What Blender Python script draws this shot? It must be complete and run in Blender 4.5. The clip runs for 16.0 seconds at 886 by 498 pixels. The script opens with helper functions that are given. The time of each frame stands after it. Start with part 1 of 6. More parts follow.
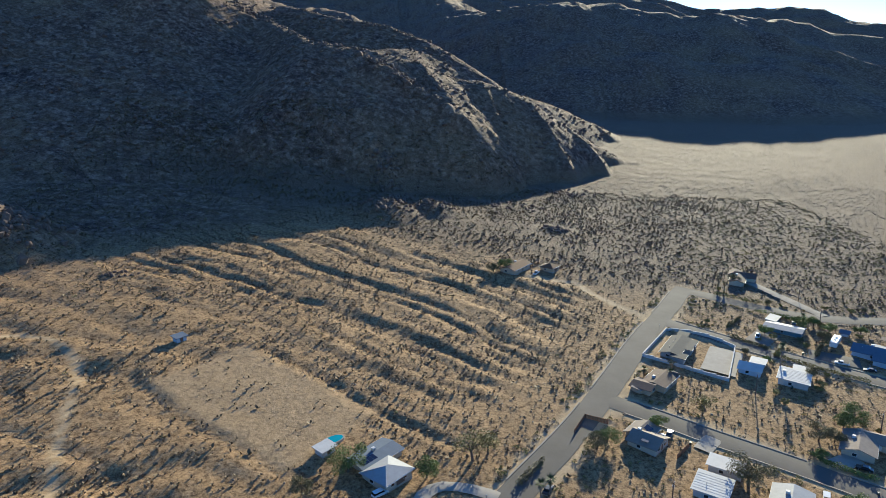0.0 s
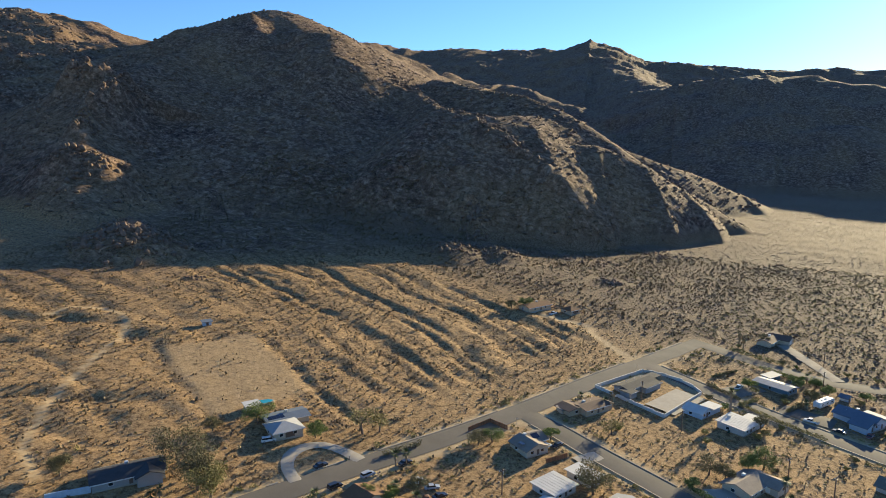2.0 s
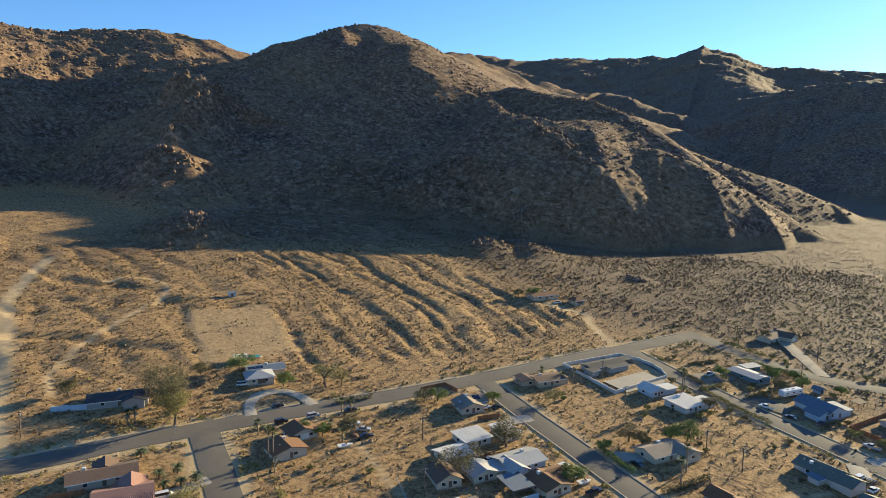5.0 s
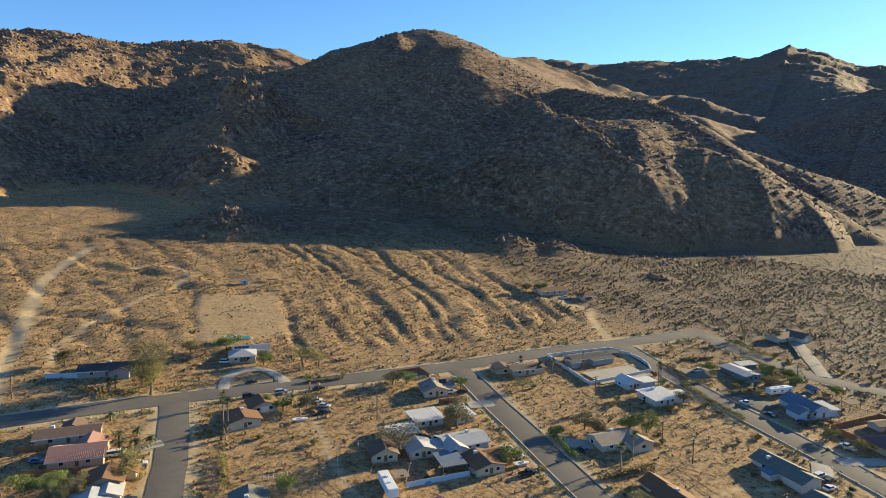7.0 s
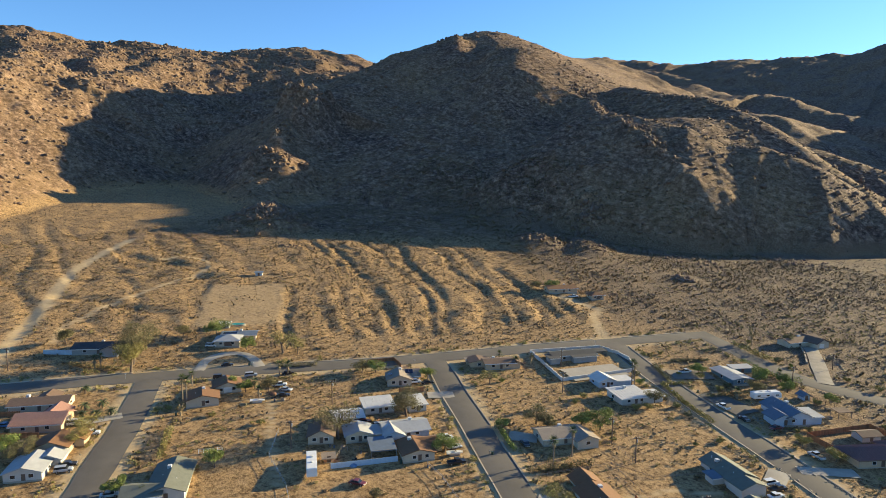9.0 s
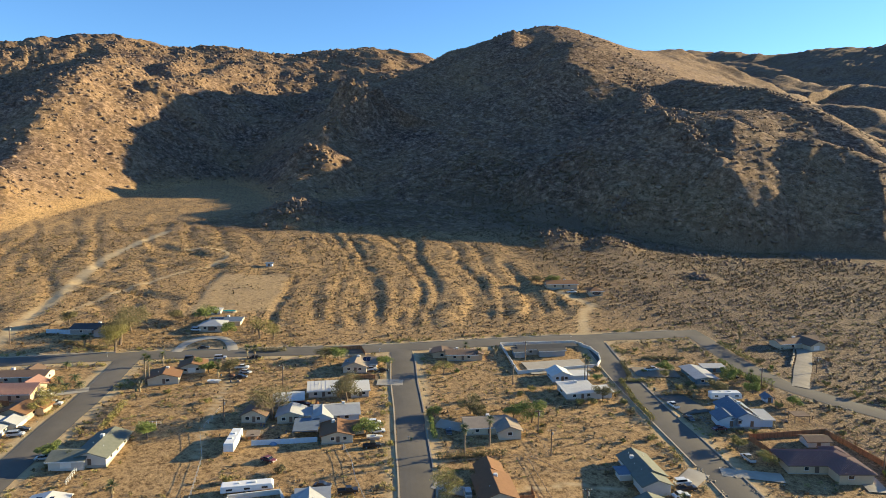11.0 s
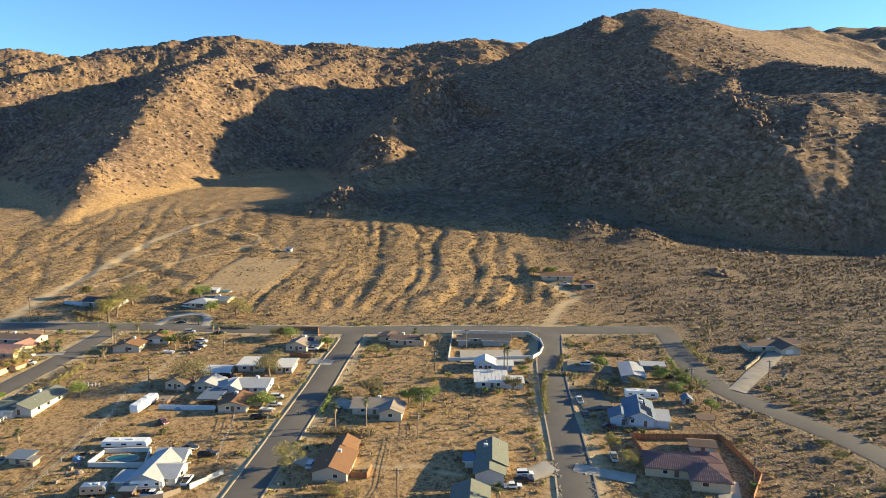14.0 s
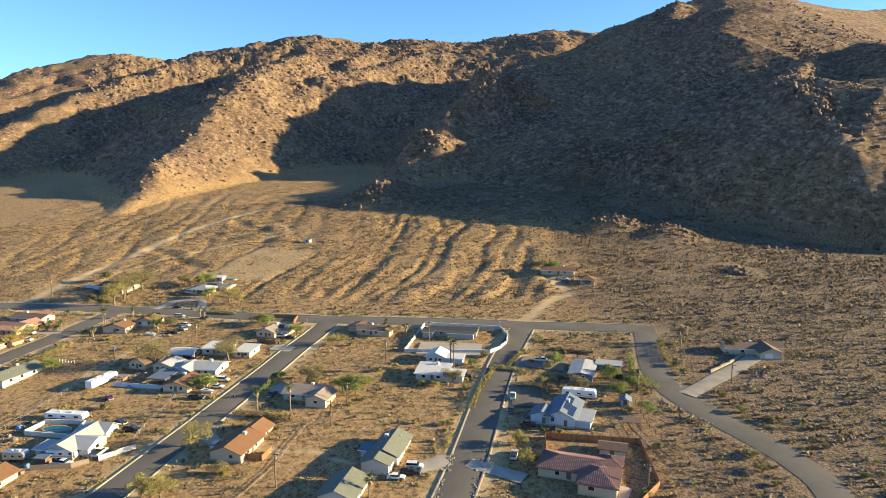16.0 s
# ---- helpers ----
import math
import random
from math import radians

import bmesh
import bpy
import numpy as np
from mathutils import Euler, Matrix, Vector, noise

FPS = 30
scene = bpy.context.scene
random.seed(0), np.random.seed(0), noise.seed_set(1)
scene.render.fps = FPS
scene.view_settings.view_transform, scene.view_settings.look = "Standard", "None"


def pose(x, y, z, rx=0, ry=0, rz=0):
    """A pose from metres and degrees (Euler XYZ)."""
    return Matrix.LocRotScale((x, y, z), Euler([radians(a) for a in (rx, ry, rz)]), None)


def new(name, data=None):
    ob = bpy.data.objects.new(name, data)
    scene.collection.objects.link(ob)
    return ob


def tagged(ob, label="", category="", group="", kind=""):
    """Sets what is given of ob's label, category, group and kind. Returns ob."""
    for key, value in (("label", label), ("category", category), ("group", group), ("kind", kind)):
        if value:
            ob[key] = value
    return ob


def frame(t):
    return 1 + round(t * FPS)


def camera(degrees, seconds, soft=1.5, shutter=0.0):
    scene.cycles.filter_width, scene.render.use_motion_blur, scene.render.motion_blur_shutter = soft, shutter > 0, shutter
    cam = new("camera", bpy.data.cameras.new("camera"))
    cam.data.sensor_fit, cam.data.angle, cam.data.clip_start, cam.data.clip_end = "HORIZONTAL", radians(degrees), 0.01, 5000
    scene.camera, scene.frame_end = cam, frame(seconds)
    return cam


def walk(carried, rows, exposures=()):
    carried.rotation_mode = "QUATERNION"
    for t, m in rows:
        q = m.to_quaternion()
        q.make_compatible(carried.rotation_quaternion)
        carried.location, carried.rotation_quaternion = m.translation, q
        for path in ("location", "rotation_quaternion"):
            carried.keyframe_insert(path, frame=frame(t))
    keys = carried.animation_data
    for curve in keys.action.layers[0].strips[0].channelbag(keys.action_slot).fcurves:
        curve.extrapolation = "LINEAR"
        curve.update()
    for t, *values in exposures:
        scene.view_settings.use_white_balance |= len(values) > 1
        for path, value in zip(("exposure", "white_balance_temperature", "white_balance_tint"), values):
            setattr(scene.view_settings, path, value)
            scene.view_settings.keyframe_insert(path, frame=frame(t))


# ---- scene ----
cam = camera(68.0, 16.0, soft=0.4)
PATH = [
    (0.0, 0.00, -0.00, 90.00, 75.20, 0.95, 0.02),
    (0.5, 16.04, -2.50, 87.54, 77.89, 0.54, 4.43),
    (1.0, 33.15, -6.16, 85.32, 80.11, 0.16, 9.37),
    (1.5, 51.13, -12.61, 83.65, 80.72, 0.18, 13.83),
    (2.0, 67.71, -17.78, 80.52, 81.64, -0.06, 17.48),
    (2.5, 76.39, -19.90, 79.68, 81.88, -0.15, 19.31),
    (3.0, 83.53, -21.29, 78.78, 82.09, -0.12, 20.86),
    (3.5, 90.63, -22.16, 77.57, 82.30, -0.14, 22.44),
    (4.0, 97.43, -22.25, 76.46, 82.40, -0.24, 23.98),
    (4.5, 104.22, -21.63, 75.32, 82.47, -0.32, 25.52),
    (5.0, 111.07, -20.35, 74.14, 82.57, -0.33, 27.08),
    (5.5, 117.89, -18.45, 72.92, 82.68, -0.31, 28.68),
    (6.0, 124.58, -15.98, 71.71, 82.81, -0.28, 30.32),
    (6.5, 131.04, -12.98, 70.53, 82.95, -0.25, 32.01),
    (7.0, 137.27, -9.49, 69.41, 83.09, -0.26, 33.75),
    (7.5, 143.35, -5.58, 68.37, 83.22, -0.27, 35.53),
    (8.0, 149.41, -1.29, 67.44, 83.33, -0.29, 37.34),
    (8.5, 155.55, 3.31, 66.64, 83.41, -0.30, 39.17),
    (9.0, 161.87, 8.19, 65.99, 83.45, -0.28, 41.01),
    (9.5, 168.34, 13.29, 65.49, 83.44, -0.24, 42.85),
    (10.0, 174.89, 18.59, 65.13, 83.40, -0.19, 44.69),
    (10.5, 181.45, 24.06, 64.90, 83.32, -0.13, 46.50),
    (11.0, 187.94, 29.68, 64.80, 83.22, -0.08, 48.27),
    (11.5, 194.29, 35.43, 64.82, 83.09, -0.03, 50.01),
    (12.0, 200.46, 41.39, 64.89, 82.94, 0.01, 51.75),
    (12.5, 206.40, 47.68, 64.95, 82.80, 0.04, 53.53),
    (13.0, 212.08, 54.38, 64.94, 82.66, 0.07, 55.39),
    (13.5, 217.43, 61.59, 64.81, 82.53, 0.10, 57.37),
    (14.0, 222.42, 69.27, 64.58, 82.42, 0.13, 59.43),
    (14.5, 226.97, 77.34, 64.29, 82.32, 0.19, 61.52),
    (15.0, 231.09, 85.75, 63.97, 82.23, 0.27, 63.62),
    (15.5, 234.88, 94.38, 63.63, 82.13, 0.37, 65.71),
    (16.0, 238.51, 103.13, 63.29, 82.03, 0.49, 67.79),
]
walk(cam, [(t, pose(x, y, z, rx, ry, rz)) for t, x, y, z, rx, ry, rz in PATH],
     [(0.0, 1.16, 5200, 11), (1.0, 1.22, 5800, 12), (3.0, 1.28, 6250, 11), (6.5, 1.4, 6350, 9), (12.0, 1.54, 6500, 9), (16.0, 1.72, 6600, 9)])

# ---- sky and sun ----
SUN_AZ, SUN_EL = 23.0, 13.2
world = bpy.data.worlds.new("sky")
scene.world = world
world.use_nodes = True
wn = world.node_tree
wn.nodes.clear()
sky = wn.nodes.new("ShaderNodeTexSky")
sky.sky_type = 'NISHITA'
sky.sun_disc = False
sky.sun_elevation = radians(SUN_EL)
sky.sun_rotation = radians(SUN_AZ)
sky.altitude, sky.air_density, sky.dust_density, sky.ozone_density = 900.0, 1.0, 0.2, 5.5
sky_bg = wn.nodes.new("ShaderNodeBackground")
sky_bg.inputs["Strength"].default_value = 0.092
sky_out = wn.nodes.new("ShaderNodeOutputWorld")
wn.links.new(sky.outputs[0], sky_bg.inputs["Color"])
wn.links.new(sky_bg.outputs[0], sky_out.inputs["Surface"])
sun_data = bpy.data.lights.new("sun", 'SUN')
sun_data.energy, sun_data.angle, sun_data.color = 5.0, radians(0.55), (1.0, 0.83, 0.48)
sun = new("sun", sun_data)
sa, se = radians(SUN_AZ), radians(SUN_EL)
sun_dir = Vector((math.sin(sa) * math.cos(se), math.cos(sa) * math.cos(se), math.sin(se)))
sun.matrix_basis = Matrix.Translation((300, 300, 400)) @ sun_dir.to_track_quat("Z", "Y").to_matrix().to_4x4()

# ---- noise ----
def _hash(ix, iy, seed):
    h = (ix.astype(np.int64) * 374761393 + iy.astype(np.int64) * 668265263 + seed * 974634713) & 0xFFFFFFFF
    h = ((h ^ (h >> 13)) * 1274126177) & 0xFFFFFFFF
    h = ((h ^ (h >> 16)) * 2246822519) & 0xFFFFFFFF
    return ((h ^ (h >> 15)) & 0xFFFFFF) / float(0xFFFFFF)


def gnoise(x, y, seed=0):
    """Gradient noise, about -1 to 1."""
    x, y = np.asarray(x, float), np.asarray(y, float)
    ix, iy = np.floor(x), np.floor(y)
    fx, fy = x - ix, y - iy
    u, v = fx * fx * fx * (fx * (fx * 6 - 15) + 10), fy * fy * fy * (fy * (fy * 6 - 15) + 10)

    def corner(dx, dy):
        a = _hash(ix + dx, iy + dy, seed) * 2 * np.pi
        return np.cos(a) * (fx - dx) + np.sin(a) * (fy - dy)
    top = corner(0, 0) * (1 - u) + corner(1, 0) * u
    bot = corner(0, 1) * (1 - u) + corner(1, 1) * u
    return (top * (1 - v) + bot * v) * 1.5


def fractal(x, y, wave, octaves, seed=0, rough=0.5):
    out, amp, total = 0.0, 1.0, 0.0
    for k in range(octaves):
        out = out + amp * gnoise(x / wave + 17.3 * k, y / wave - 9.1 * k, seed + k)
        total += amp
        amp *= rough
        wave *= 0.5
    return out / total


def ridged(x, y, wave, octaves, seed=0, rough=0.55):
    out, amp, total = 0.0, 1.0, 0.0
    for k in range(octaves):
        out = out + amp * (1 - 2 * np.abs(gnoise(x / wave + 7.7 * k, y / wave + 3.3 * k, seed + k)))
        total += amp
        amp *= rough
        wave *= 0.5
    return out / total


def ramp(x, a, b):
    t = np.clip((x - a) / (b - a), 0, 1)
    return t * t * (3 - 2 * t)


# ---- lie of the land ----
# Street grid: ALONG runs with the foot road, UPHILL towards the mountain.
ORIGIN, ALONG, UPHILL = (27.0, 124.0), (0.491, 0.871), (-0.871, 0.491)
ROADS = {
    "foot_road": [(-330, -470), (-128, -128), (-62, -15), (-23, 52), (-11, 73), (3, 95), (14, 111), (29, 133), (43, 156.5), (54, 176), (64, 192.5), (75, 210), (84, 225), (88, 231)],
    "west_street": [(-4.5, 84), (20, 66.5), (33.5, 55.5), (70, 28), (130, -18), (420, -238)],
    "middle_street": [(37.5, 147), (48.3, 139.5), (58.5, 131.8), (72, 122.4), (86.5, 111.8), (96.3, 104.8), (104.5, 98.6), (118, 88.5), (170, 49), (450, -165)],
    "east_street": [(68, 199), (81, 188), (91, 180), (105, 169.8),  (126, 155.5), (140, 145.5), (190, 108), (470, -100)],
    "curved_street": [(85, 229.5), (93, 224.2), (101, 218.4), (109, 212.9), (117, 208.8), (125, 206.2), (138, 205.4), (150, 206), (160, 205), (168, 202), (181, 192), (215, 160), (480, -60)],
}
ROAD_WIDTH = {"foot_road": 6.6, "west_street": 6.6, "middle_street": 6.4, "east_street": 6.6, "curved_street": 6.4}


def line_distance(x, y, points):
    """Distance to a polyline, with the height along it where its points carry one."""
    best = np.full(np.shape(x), 1e9)
    level = np.zeros(np.shape(x))
    for a, b in zip(points[:-1], points[1:]):
        dx, dy = b[0] - a[0], b[1] - a[1]
        s = np.clip(((x - a[0]) * dx + (y - a[1]) * dy) / (dx * dx + dy * dy), 0, 1)
        d = np.hypot(x - a[0] - s * dx, y - a[1] - s * dy)
        near = d < best
        best = np.where(near, d, best)
        if len(a) > 2:
            level = np.where(near, a[2] + s * (b[2] - a[2]), level)
    return best, level


def plane_level(x, y):
    xs = 420 * np.tanh(x / 420)
    ys = np.where(y < 700, y, 700 + 500 * np.tanh((y - 700) / 500))
    ys = np.where(ys > -300, ys, -300)
    z = 9.6 - 0.065 * xs + 0.037 * ys
    v = (x - ORIGIN[0]) * UPHILL[0] + (y - ORIGIN[1]) * UPHILL[1]
    s = (x - ORIGIN[0]) * ALONG[0] + (y - ORIGIN[1]) * ALONG[1]
    rise = 0.046 * np.clip(v - 10, 0, 330 + 260 * ramp(-s, 60, 200)) * (1 - ramp(s, 120, 230)) * ramp(s, -700, -300)
    return z + rise


RIDGES = [
    # crest, fall of its sides, roundness of the top, bend of the profile
    ([(-750, 900, 249), (-540, 760, 229), (-375, 711, 243), (-318, 655, 216), (-247, 592, 196), (-222, 545, 168), (-205, 490, 126), (-188, 430, 85), (-160, 360, 49)], 0.5, 14, 1.08),
    ([(-139, 626, 151), (-48, 593, 130), (-14, 581, 118), (36, 563, 87), (80, 547, 57), (122, 533, 33), (152, 524, 17)], 0.6, 14, 1.1),
    ([(-139, 640, 140), (-27, 680, 110), (15, 680, 91), (68, 680, 71), (108, 690, 58), (150, 700, 40), (190, 720, 22)], 0.42, 14, 1.1),
    ([(-375, 711, 243), (-357, 617, 223), (-400, 560, 199), (-440, 500, 166), (-470, 430, 137)], 0.55, 14, 1.05),
    ([(-357, 617, 222), (-352, 500, 168), (-338, 390, 134), (-300, 340, 99), (-258, 295, 73), (-215, 255, 49)], 0.5, 10, 1.12),
    ([(-190, 605, 146), (-155, 590, 140), (-100, 500, 116), (-80, 470, 107), (-42, 440, 81), (-18, 416, 63), (-6, 406, 45)], 0.78, 10, 1.12),
    ([(-90, 452, 107), (-100, 384, 68), (-80, 356, 44)], 0.62, 12, 1.12),
    ([(-80, 470, 111), (-50, 474, 106), (-18, 478, 98), (-6, 484, 92), (5, 490, 86), (27, 499, 84), (62, 502, 70), (88, 511, 54), (110, 526, 36), (134, 536, 22)], 0.74, 8, 0.75),
    ([(-80, 470, 103), (-40, 520, 109), (-14, 575, 109)], 0.72, 16, 1.12),
    ([(-40, 440, 80), (-37, 400, 55), (-34, 374, 36)], 0.72, 6, 1.1),
]
BACK_RIDGES = [
    ([(-1300, -420, 60), (-1100, -220, 130), (-951, -54, 205), (-959, 25, 227), (-961, 100, 220), (-953, 244, 253), (-937, 345, 270), (-918, 423, 257), (-895, 497, 266), (-866, 573, 257), (-823, 663, 267), (-787, 727, 276), (-750, 800, 270)], 0.40, 14, 1.12),
    ([(-937, 345, 264), (-770, 299, 211), (-650, 258, 188), (-550, 210, 163), (-470, 172, 138), (-421, 150, 116), (-370, 127, 88), (-320, 107, 68), (-277, 93, 55), (-240, 82, 42), (-205, 74, 34)], 0.43, 10, 1.3),
    ([(-866, 573, 255), (-740, 450, 210), (-645, 380, 183), (-560, 300, 160), (-511, 257, 147), (-455, 215, 112), (-405, 178, 85), (-350, 150, 58)], 0.46, 14, 1.25),
    ([(-953, 244, 250), (-800, 90, 186), (-690, 10, 140), (-580, -50, 96), (-470, -90, 58), (-390, -105, 40)], 0.46, 14, 1.25),
    ([(-645, 380, 183), (-560, 390, 150), (-500, 370, 128)], 0.5, 14, 1.2),
    ([(-918, 423, 255), (-800, 400, 222), (-700, 345, 196), (-610, 320, 168)], 0.5, 12, 1.2),
]
FAR_RIDGES = [
    ([(-1900, 2300, 480), (-1186, 2574, 521), (-875, 2714, 492), (-486, 2837, 494), (-321, 2863, 498), (-195, 2877, 525), (6, 2887, 439), (446, 2860, 382), (626, 2830, 388), (866, 2771, 354), (1016, 2722, 305), (1333, 2576, 298), (1565, 2441, 226), (2200, 2100, 160)], 0.3, 40, 1.05),
    ([(-700, 1500, 300), (-300, 1640, 235), (-28, 1485, 150), (112, 1486, 203), (245, 1475, 227), (330, 1461, 218), (493, 1421, 184), (551, 1402, 186), (800, 1380, 150), (1100, 1300, 90)], 0.34, 40, 1.1),
    ([(-195, 2877, 525), (-100, 2400, 380), (0, 2000, 270), (112, 1600, 205)], 0.4, 40, 1.1),
    ([(120, 1140, 66), (206, 1131, 92), (345, 1103, 115), (395, 1086, 100), (441, 1070, 91), (560, 1080, 80), (700, 1120, 60)], 0.42, 40, 1.2),
    ([(-375, 711, 247), (-420, 1000, 250), (-500, 1300, 280), (-700, 1500, 300)], 0.5, 40, 1.1),
    ([(-300, 900, 150), (-150, 1100, 150), (-60, 1250, 120), (20, 1330, 60)], 0.5, 40, 1.15),
]


KNOLLS = [(-157, 222, 11, 28), (-172, 232, 10, 26), (-30, 303, 6, 22), (-8, 316, 5, 18), (-258, 291, 31, 38), (-246, 296, 29, 34), (-270, 290, 27, 34)]
# Rocky ribs that stand proud of the slopes: line, height, half width
RIBS = [
    ([(-350, 378), (-333, 384), (-314, 396), (-306, 378), (-304, 356)], 19.0, 9.0),
    ([(-296, 338), (-286, 324)], 13.0, 7.0),
    ([(-268, 282), (-256, 296), (-246, 322)], 6.0, 9.0),
    ([(-55, 447), (-28, 437), (-8, 424), (6, 410)], 6.0, 9.0),
    ([(-80, 402), (-66, 386)], 6.0, 8.0),
    ([(-42, 376), (-32, 362)], 6.0, 7.0),
    ([(-292, 96), (-268, 90)], 6.0, 9.0),
    ([(-345, 615), (-300, 560), (-262, 520)], 4.0, 9.0),
    ([(-290, 610), (-250, 555), (-228, 515)], 4.0, 8.0),
    ([(-500, 120), (-470, 100)], 8.0, 10.0),
    ([(-560, 70), (-535, 62)], 8.0, 10.0),
]


DITCHES = [([(-48, 160), (-30, 146), (-16, 134), (10, 118)], 0.7, 1.0), ([(-70, 137), (-58, 127), (-50, 122), (-31, 109)], 0.55, 0.9), ([(-50, 205), (-56, 175), (-72, 160), (-66, 140)], 0.4, 1.0),
           ([(-112, 122), (-96, 128), (-84, 140), (-76, 150)], 0.7, 2.6), ([(-90, 92), (-76, 101), (-62, 103), (-50, 112)], 0.6, 2.4), ([(-135, 135), (-122, 137), (-112, 144), (-98, 148)], 0.8, 2.8)]
PAD = [(-70, 137), (-53, 161), (-16, 133.5), (-31, 108.7)]


def on_pad(x, y):
    inside = np.full(np.shape(x), 1e9)
    for (ax, ay), (bx, by) in zip(PAD, PAD[1:] + PAD[:1]):
        n = math.hypot(bx - ax, by - ay)
        inside = np.minimum(inside, ((by - ay) * (x - ax) - (bx - ax) * (y - ay)) / n)
    return ramp(inside, -1.0, 2.0)


def fan_gullies(x, y):
    v = (x - ORIGIN[0]) * UPHILL[0] + (y - ORIGIN[1]) * UPHILL[1]
    s = (x - ORIGIN[0]) * ALONG[0] + (y - ORIGIN[1]) * ALONG[1]
    bend = s - 10 * np.sin(v / 75.0 + 0.6) + 6 * fractal(v, s, 44.0, 3, 31) - (v - 60) * 0.10
    zone = ramp(s, -6, 10) * (1 - ramp(s, 78, 118)) * ramp(v, 5, 40) * (1 - ramp(v, 205, 250))
    cut = np.clip(1 - np.abs(gnoise(bend / 9.0, v / 190.0, 32)) * 3.2, 0, 1)
    small = np.clip(1 - np.abs(gnoise(bend / 5.5, v / 40.0, 36)) * 3.0, 0, 1)
    side = ramp(s, -190, -140) * (1 - ramp(s, -24, -8)) * ramp(v, 30, 60) * (1 - ramp(v, 200, 260))
    wash = np.clip(1 - 3.4 * np.abs(gnoise((s + 0.25 * v) / 15.0 + 5, v / 60.0, 33)), 0, 1)
    swell = gnoise(bend / 13.0, v / 170.0, 37)
    down = -0.8 * zone * cut - 0.45 * zone * small + 0.3 * zone * fractal(x, y, 9.0, 3, 35) + 0.55 * zone * swell - 0.6 * side * wash
    for line, deep, wide in DITCHES:
        d = line_distance(x + 0.9 * gnoise(x / 4, y / 4, 38), y + 0.9 * gnoise(x / 4, y / 4, 39), line)[0]
        down = down - deep * np.exp(-(d / wide) ** 2) + 0.35 * deep * np.exp(-((d - 2.4 * wide) / wide) ** 2)
    return down * (1 - 0.9 * on_pad(x, y))


def land(x, y, fine=True):
    """Height of the ground."""
    x, y = np.asarray(x, float), np.asarray(y, float)
    low = plane_level(x, y)
    back = ramp(-x, 330, 520)
    wx = x + (4 + 5 * back) * fractal(x, y, 70.0, 2, 41)
    wy = y + (4 + 5 * back) * fractal(x, y, 70.0, 2, 43)
    rise = np.zeros(np.shape(x))
    gully = ridged(wx, wy, 85.0, 3, 51)
    carve = 4 + 13 * back
    for group in (RIDGES, BACK_RIDGES, FAR_RIDGES):
        for crest, fall, rounded, power in group:
            d, level = line_distance(wx, wy, crest)
            top = np.maximum(level - low, 1.0)
            d = np.sqrt(d * d + rounded * rounded) - rounded
            d = np.maximum(d - carve * gully * ramp(d, 0, 70), 0)
            body = top * np.clip(1 - d * fall / top, 0, 1) ** power
            soft = np.clip(6.0 - np.abs(rise - body), 0, 6.0) * (rise > 0.5) * (body > 0.5)
            rise = np.maximum(rise, body) + soft * soft / 24.0
    for cx, cy, high, wide in KNOLLS:
        d = np.hypot(wx - cx, wy - cy)
        rise = np.maximum(rise, high * np.clip(1 - d / wide, 0, 1) ** 0.9)
    for line, high, wide in RIBS:
        d = line_distance(wx, wy, line)[0]
        rise = rise + high * np.exp(-(d / wide) ** 2) * (0.75 + 0.5 * gnoise(x / 7, y / 7, 57))
    hill = ramp(rise, 0.5, 22)
    z = low + rise
    if fine:
        z = z + hill * ((1.4 + 5.6 * back) * ridged(wx, wy, 48.0, 4, 61) + (1.1 + 1.2 * back) * ridged(x, y, 14.0, 3, 71))
        z = z + ramp(y, 850, 1250) * hill * 24 * ridged(x, y, 230.0, 4, 77)
        rd = np.full(np.shape(x), 1e9)
        for points in ROADS.values():
            rd = np.minimum(rd, line_distance(x, y, points)[0])
        off = ramp(rd, 5, 26)
        v = (x - ORIGIN[0]) * UPHILL[0] + (y - ORIGIN[1]) * UPHILL[1]
        wild = ramp(v, 2, 30) + (1 - ramp(v, 2, 30)) * 0.15
        z = z + off * wild * (1 - hill) * (0.6 * fractal(x, y, 21.0, 3, 81) + 0.34 * (1 - 0.7 * ramp((x - ORIGIN[0]) * ALONG[0] + (y - ORIGIN[1]) * ALONG[1], 80, 130)) * fractal(x, y, 5.5, 2, 83)) * (1 - 0.8 * on_pad(x, y))
        z = z + off * (1 - hill) * fan_gullies(x, y)
    return z


def sheet_level(x, y):
    """Height of the built ground sheet, between its corners."""
    x, y = np.asarray(x, float), np.asarray(y, float)
    i = np.clip(np.searchsorted(XS, x) - 1, 0, len(XS) - 2)
    j = np.clip(np.searchsorted(YS, y) - 1, 0, len(YS) - 2)
    u, v = (x - XS[i]) / (XS[i + 1] - XS[i]), (y - YS[j]) / (YS[j + 1] - YS[j])
    return (GZ[j, i] * (1 - u) + GZ[j, i + 1] * u) * (1 - v) + (GZ[j + 1, i] * (1 - u) + GZ[j + 1, i + 1] * u) * v


def ground_at(x, y):
    return float(sheet_level(x, y))

# ---- materials ----
def material(name):
    m = bpy.data.materials.new(name)
    m.use_nodes = True
    nt = m.node_tree
    return m, nt, nt.nodes["Principled BSDF"]


def add(nt, kind, **values):
    n = nt.nodes.new(kind)
    for k, val in values.items():
        if k in n.inputs:
            n.inputs[k].default_value = val
    return n


def noise_tex(nt, scale, detail=5.0, rough=0.6, vector=None):
    n = add(nt, "ShaderNodeTexNoise", Scale=scale, Detail=detail, Roughness=rough)
    if vector is not None:
        nt.links.new(vector, n.inputs["Vector"])
    return n


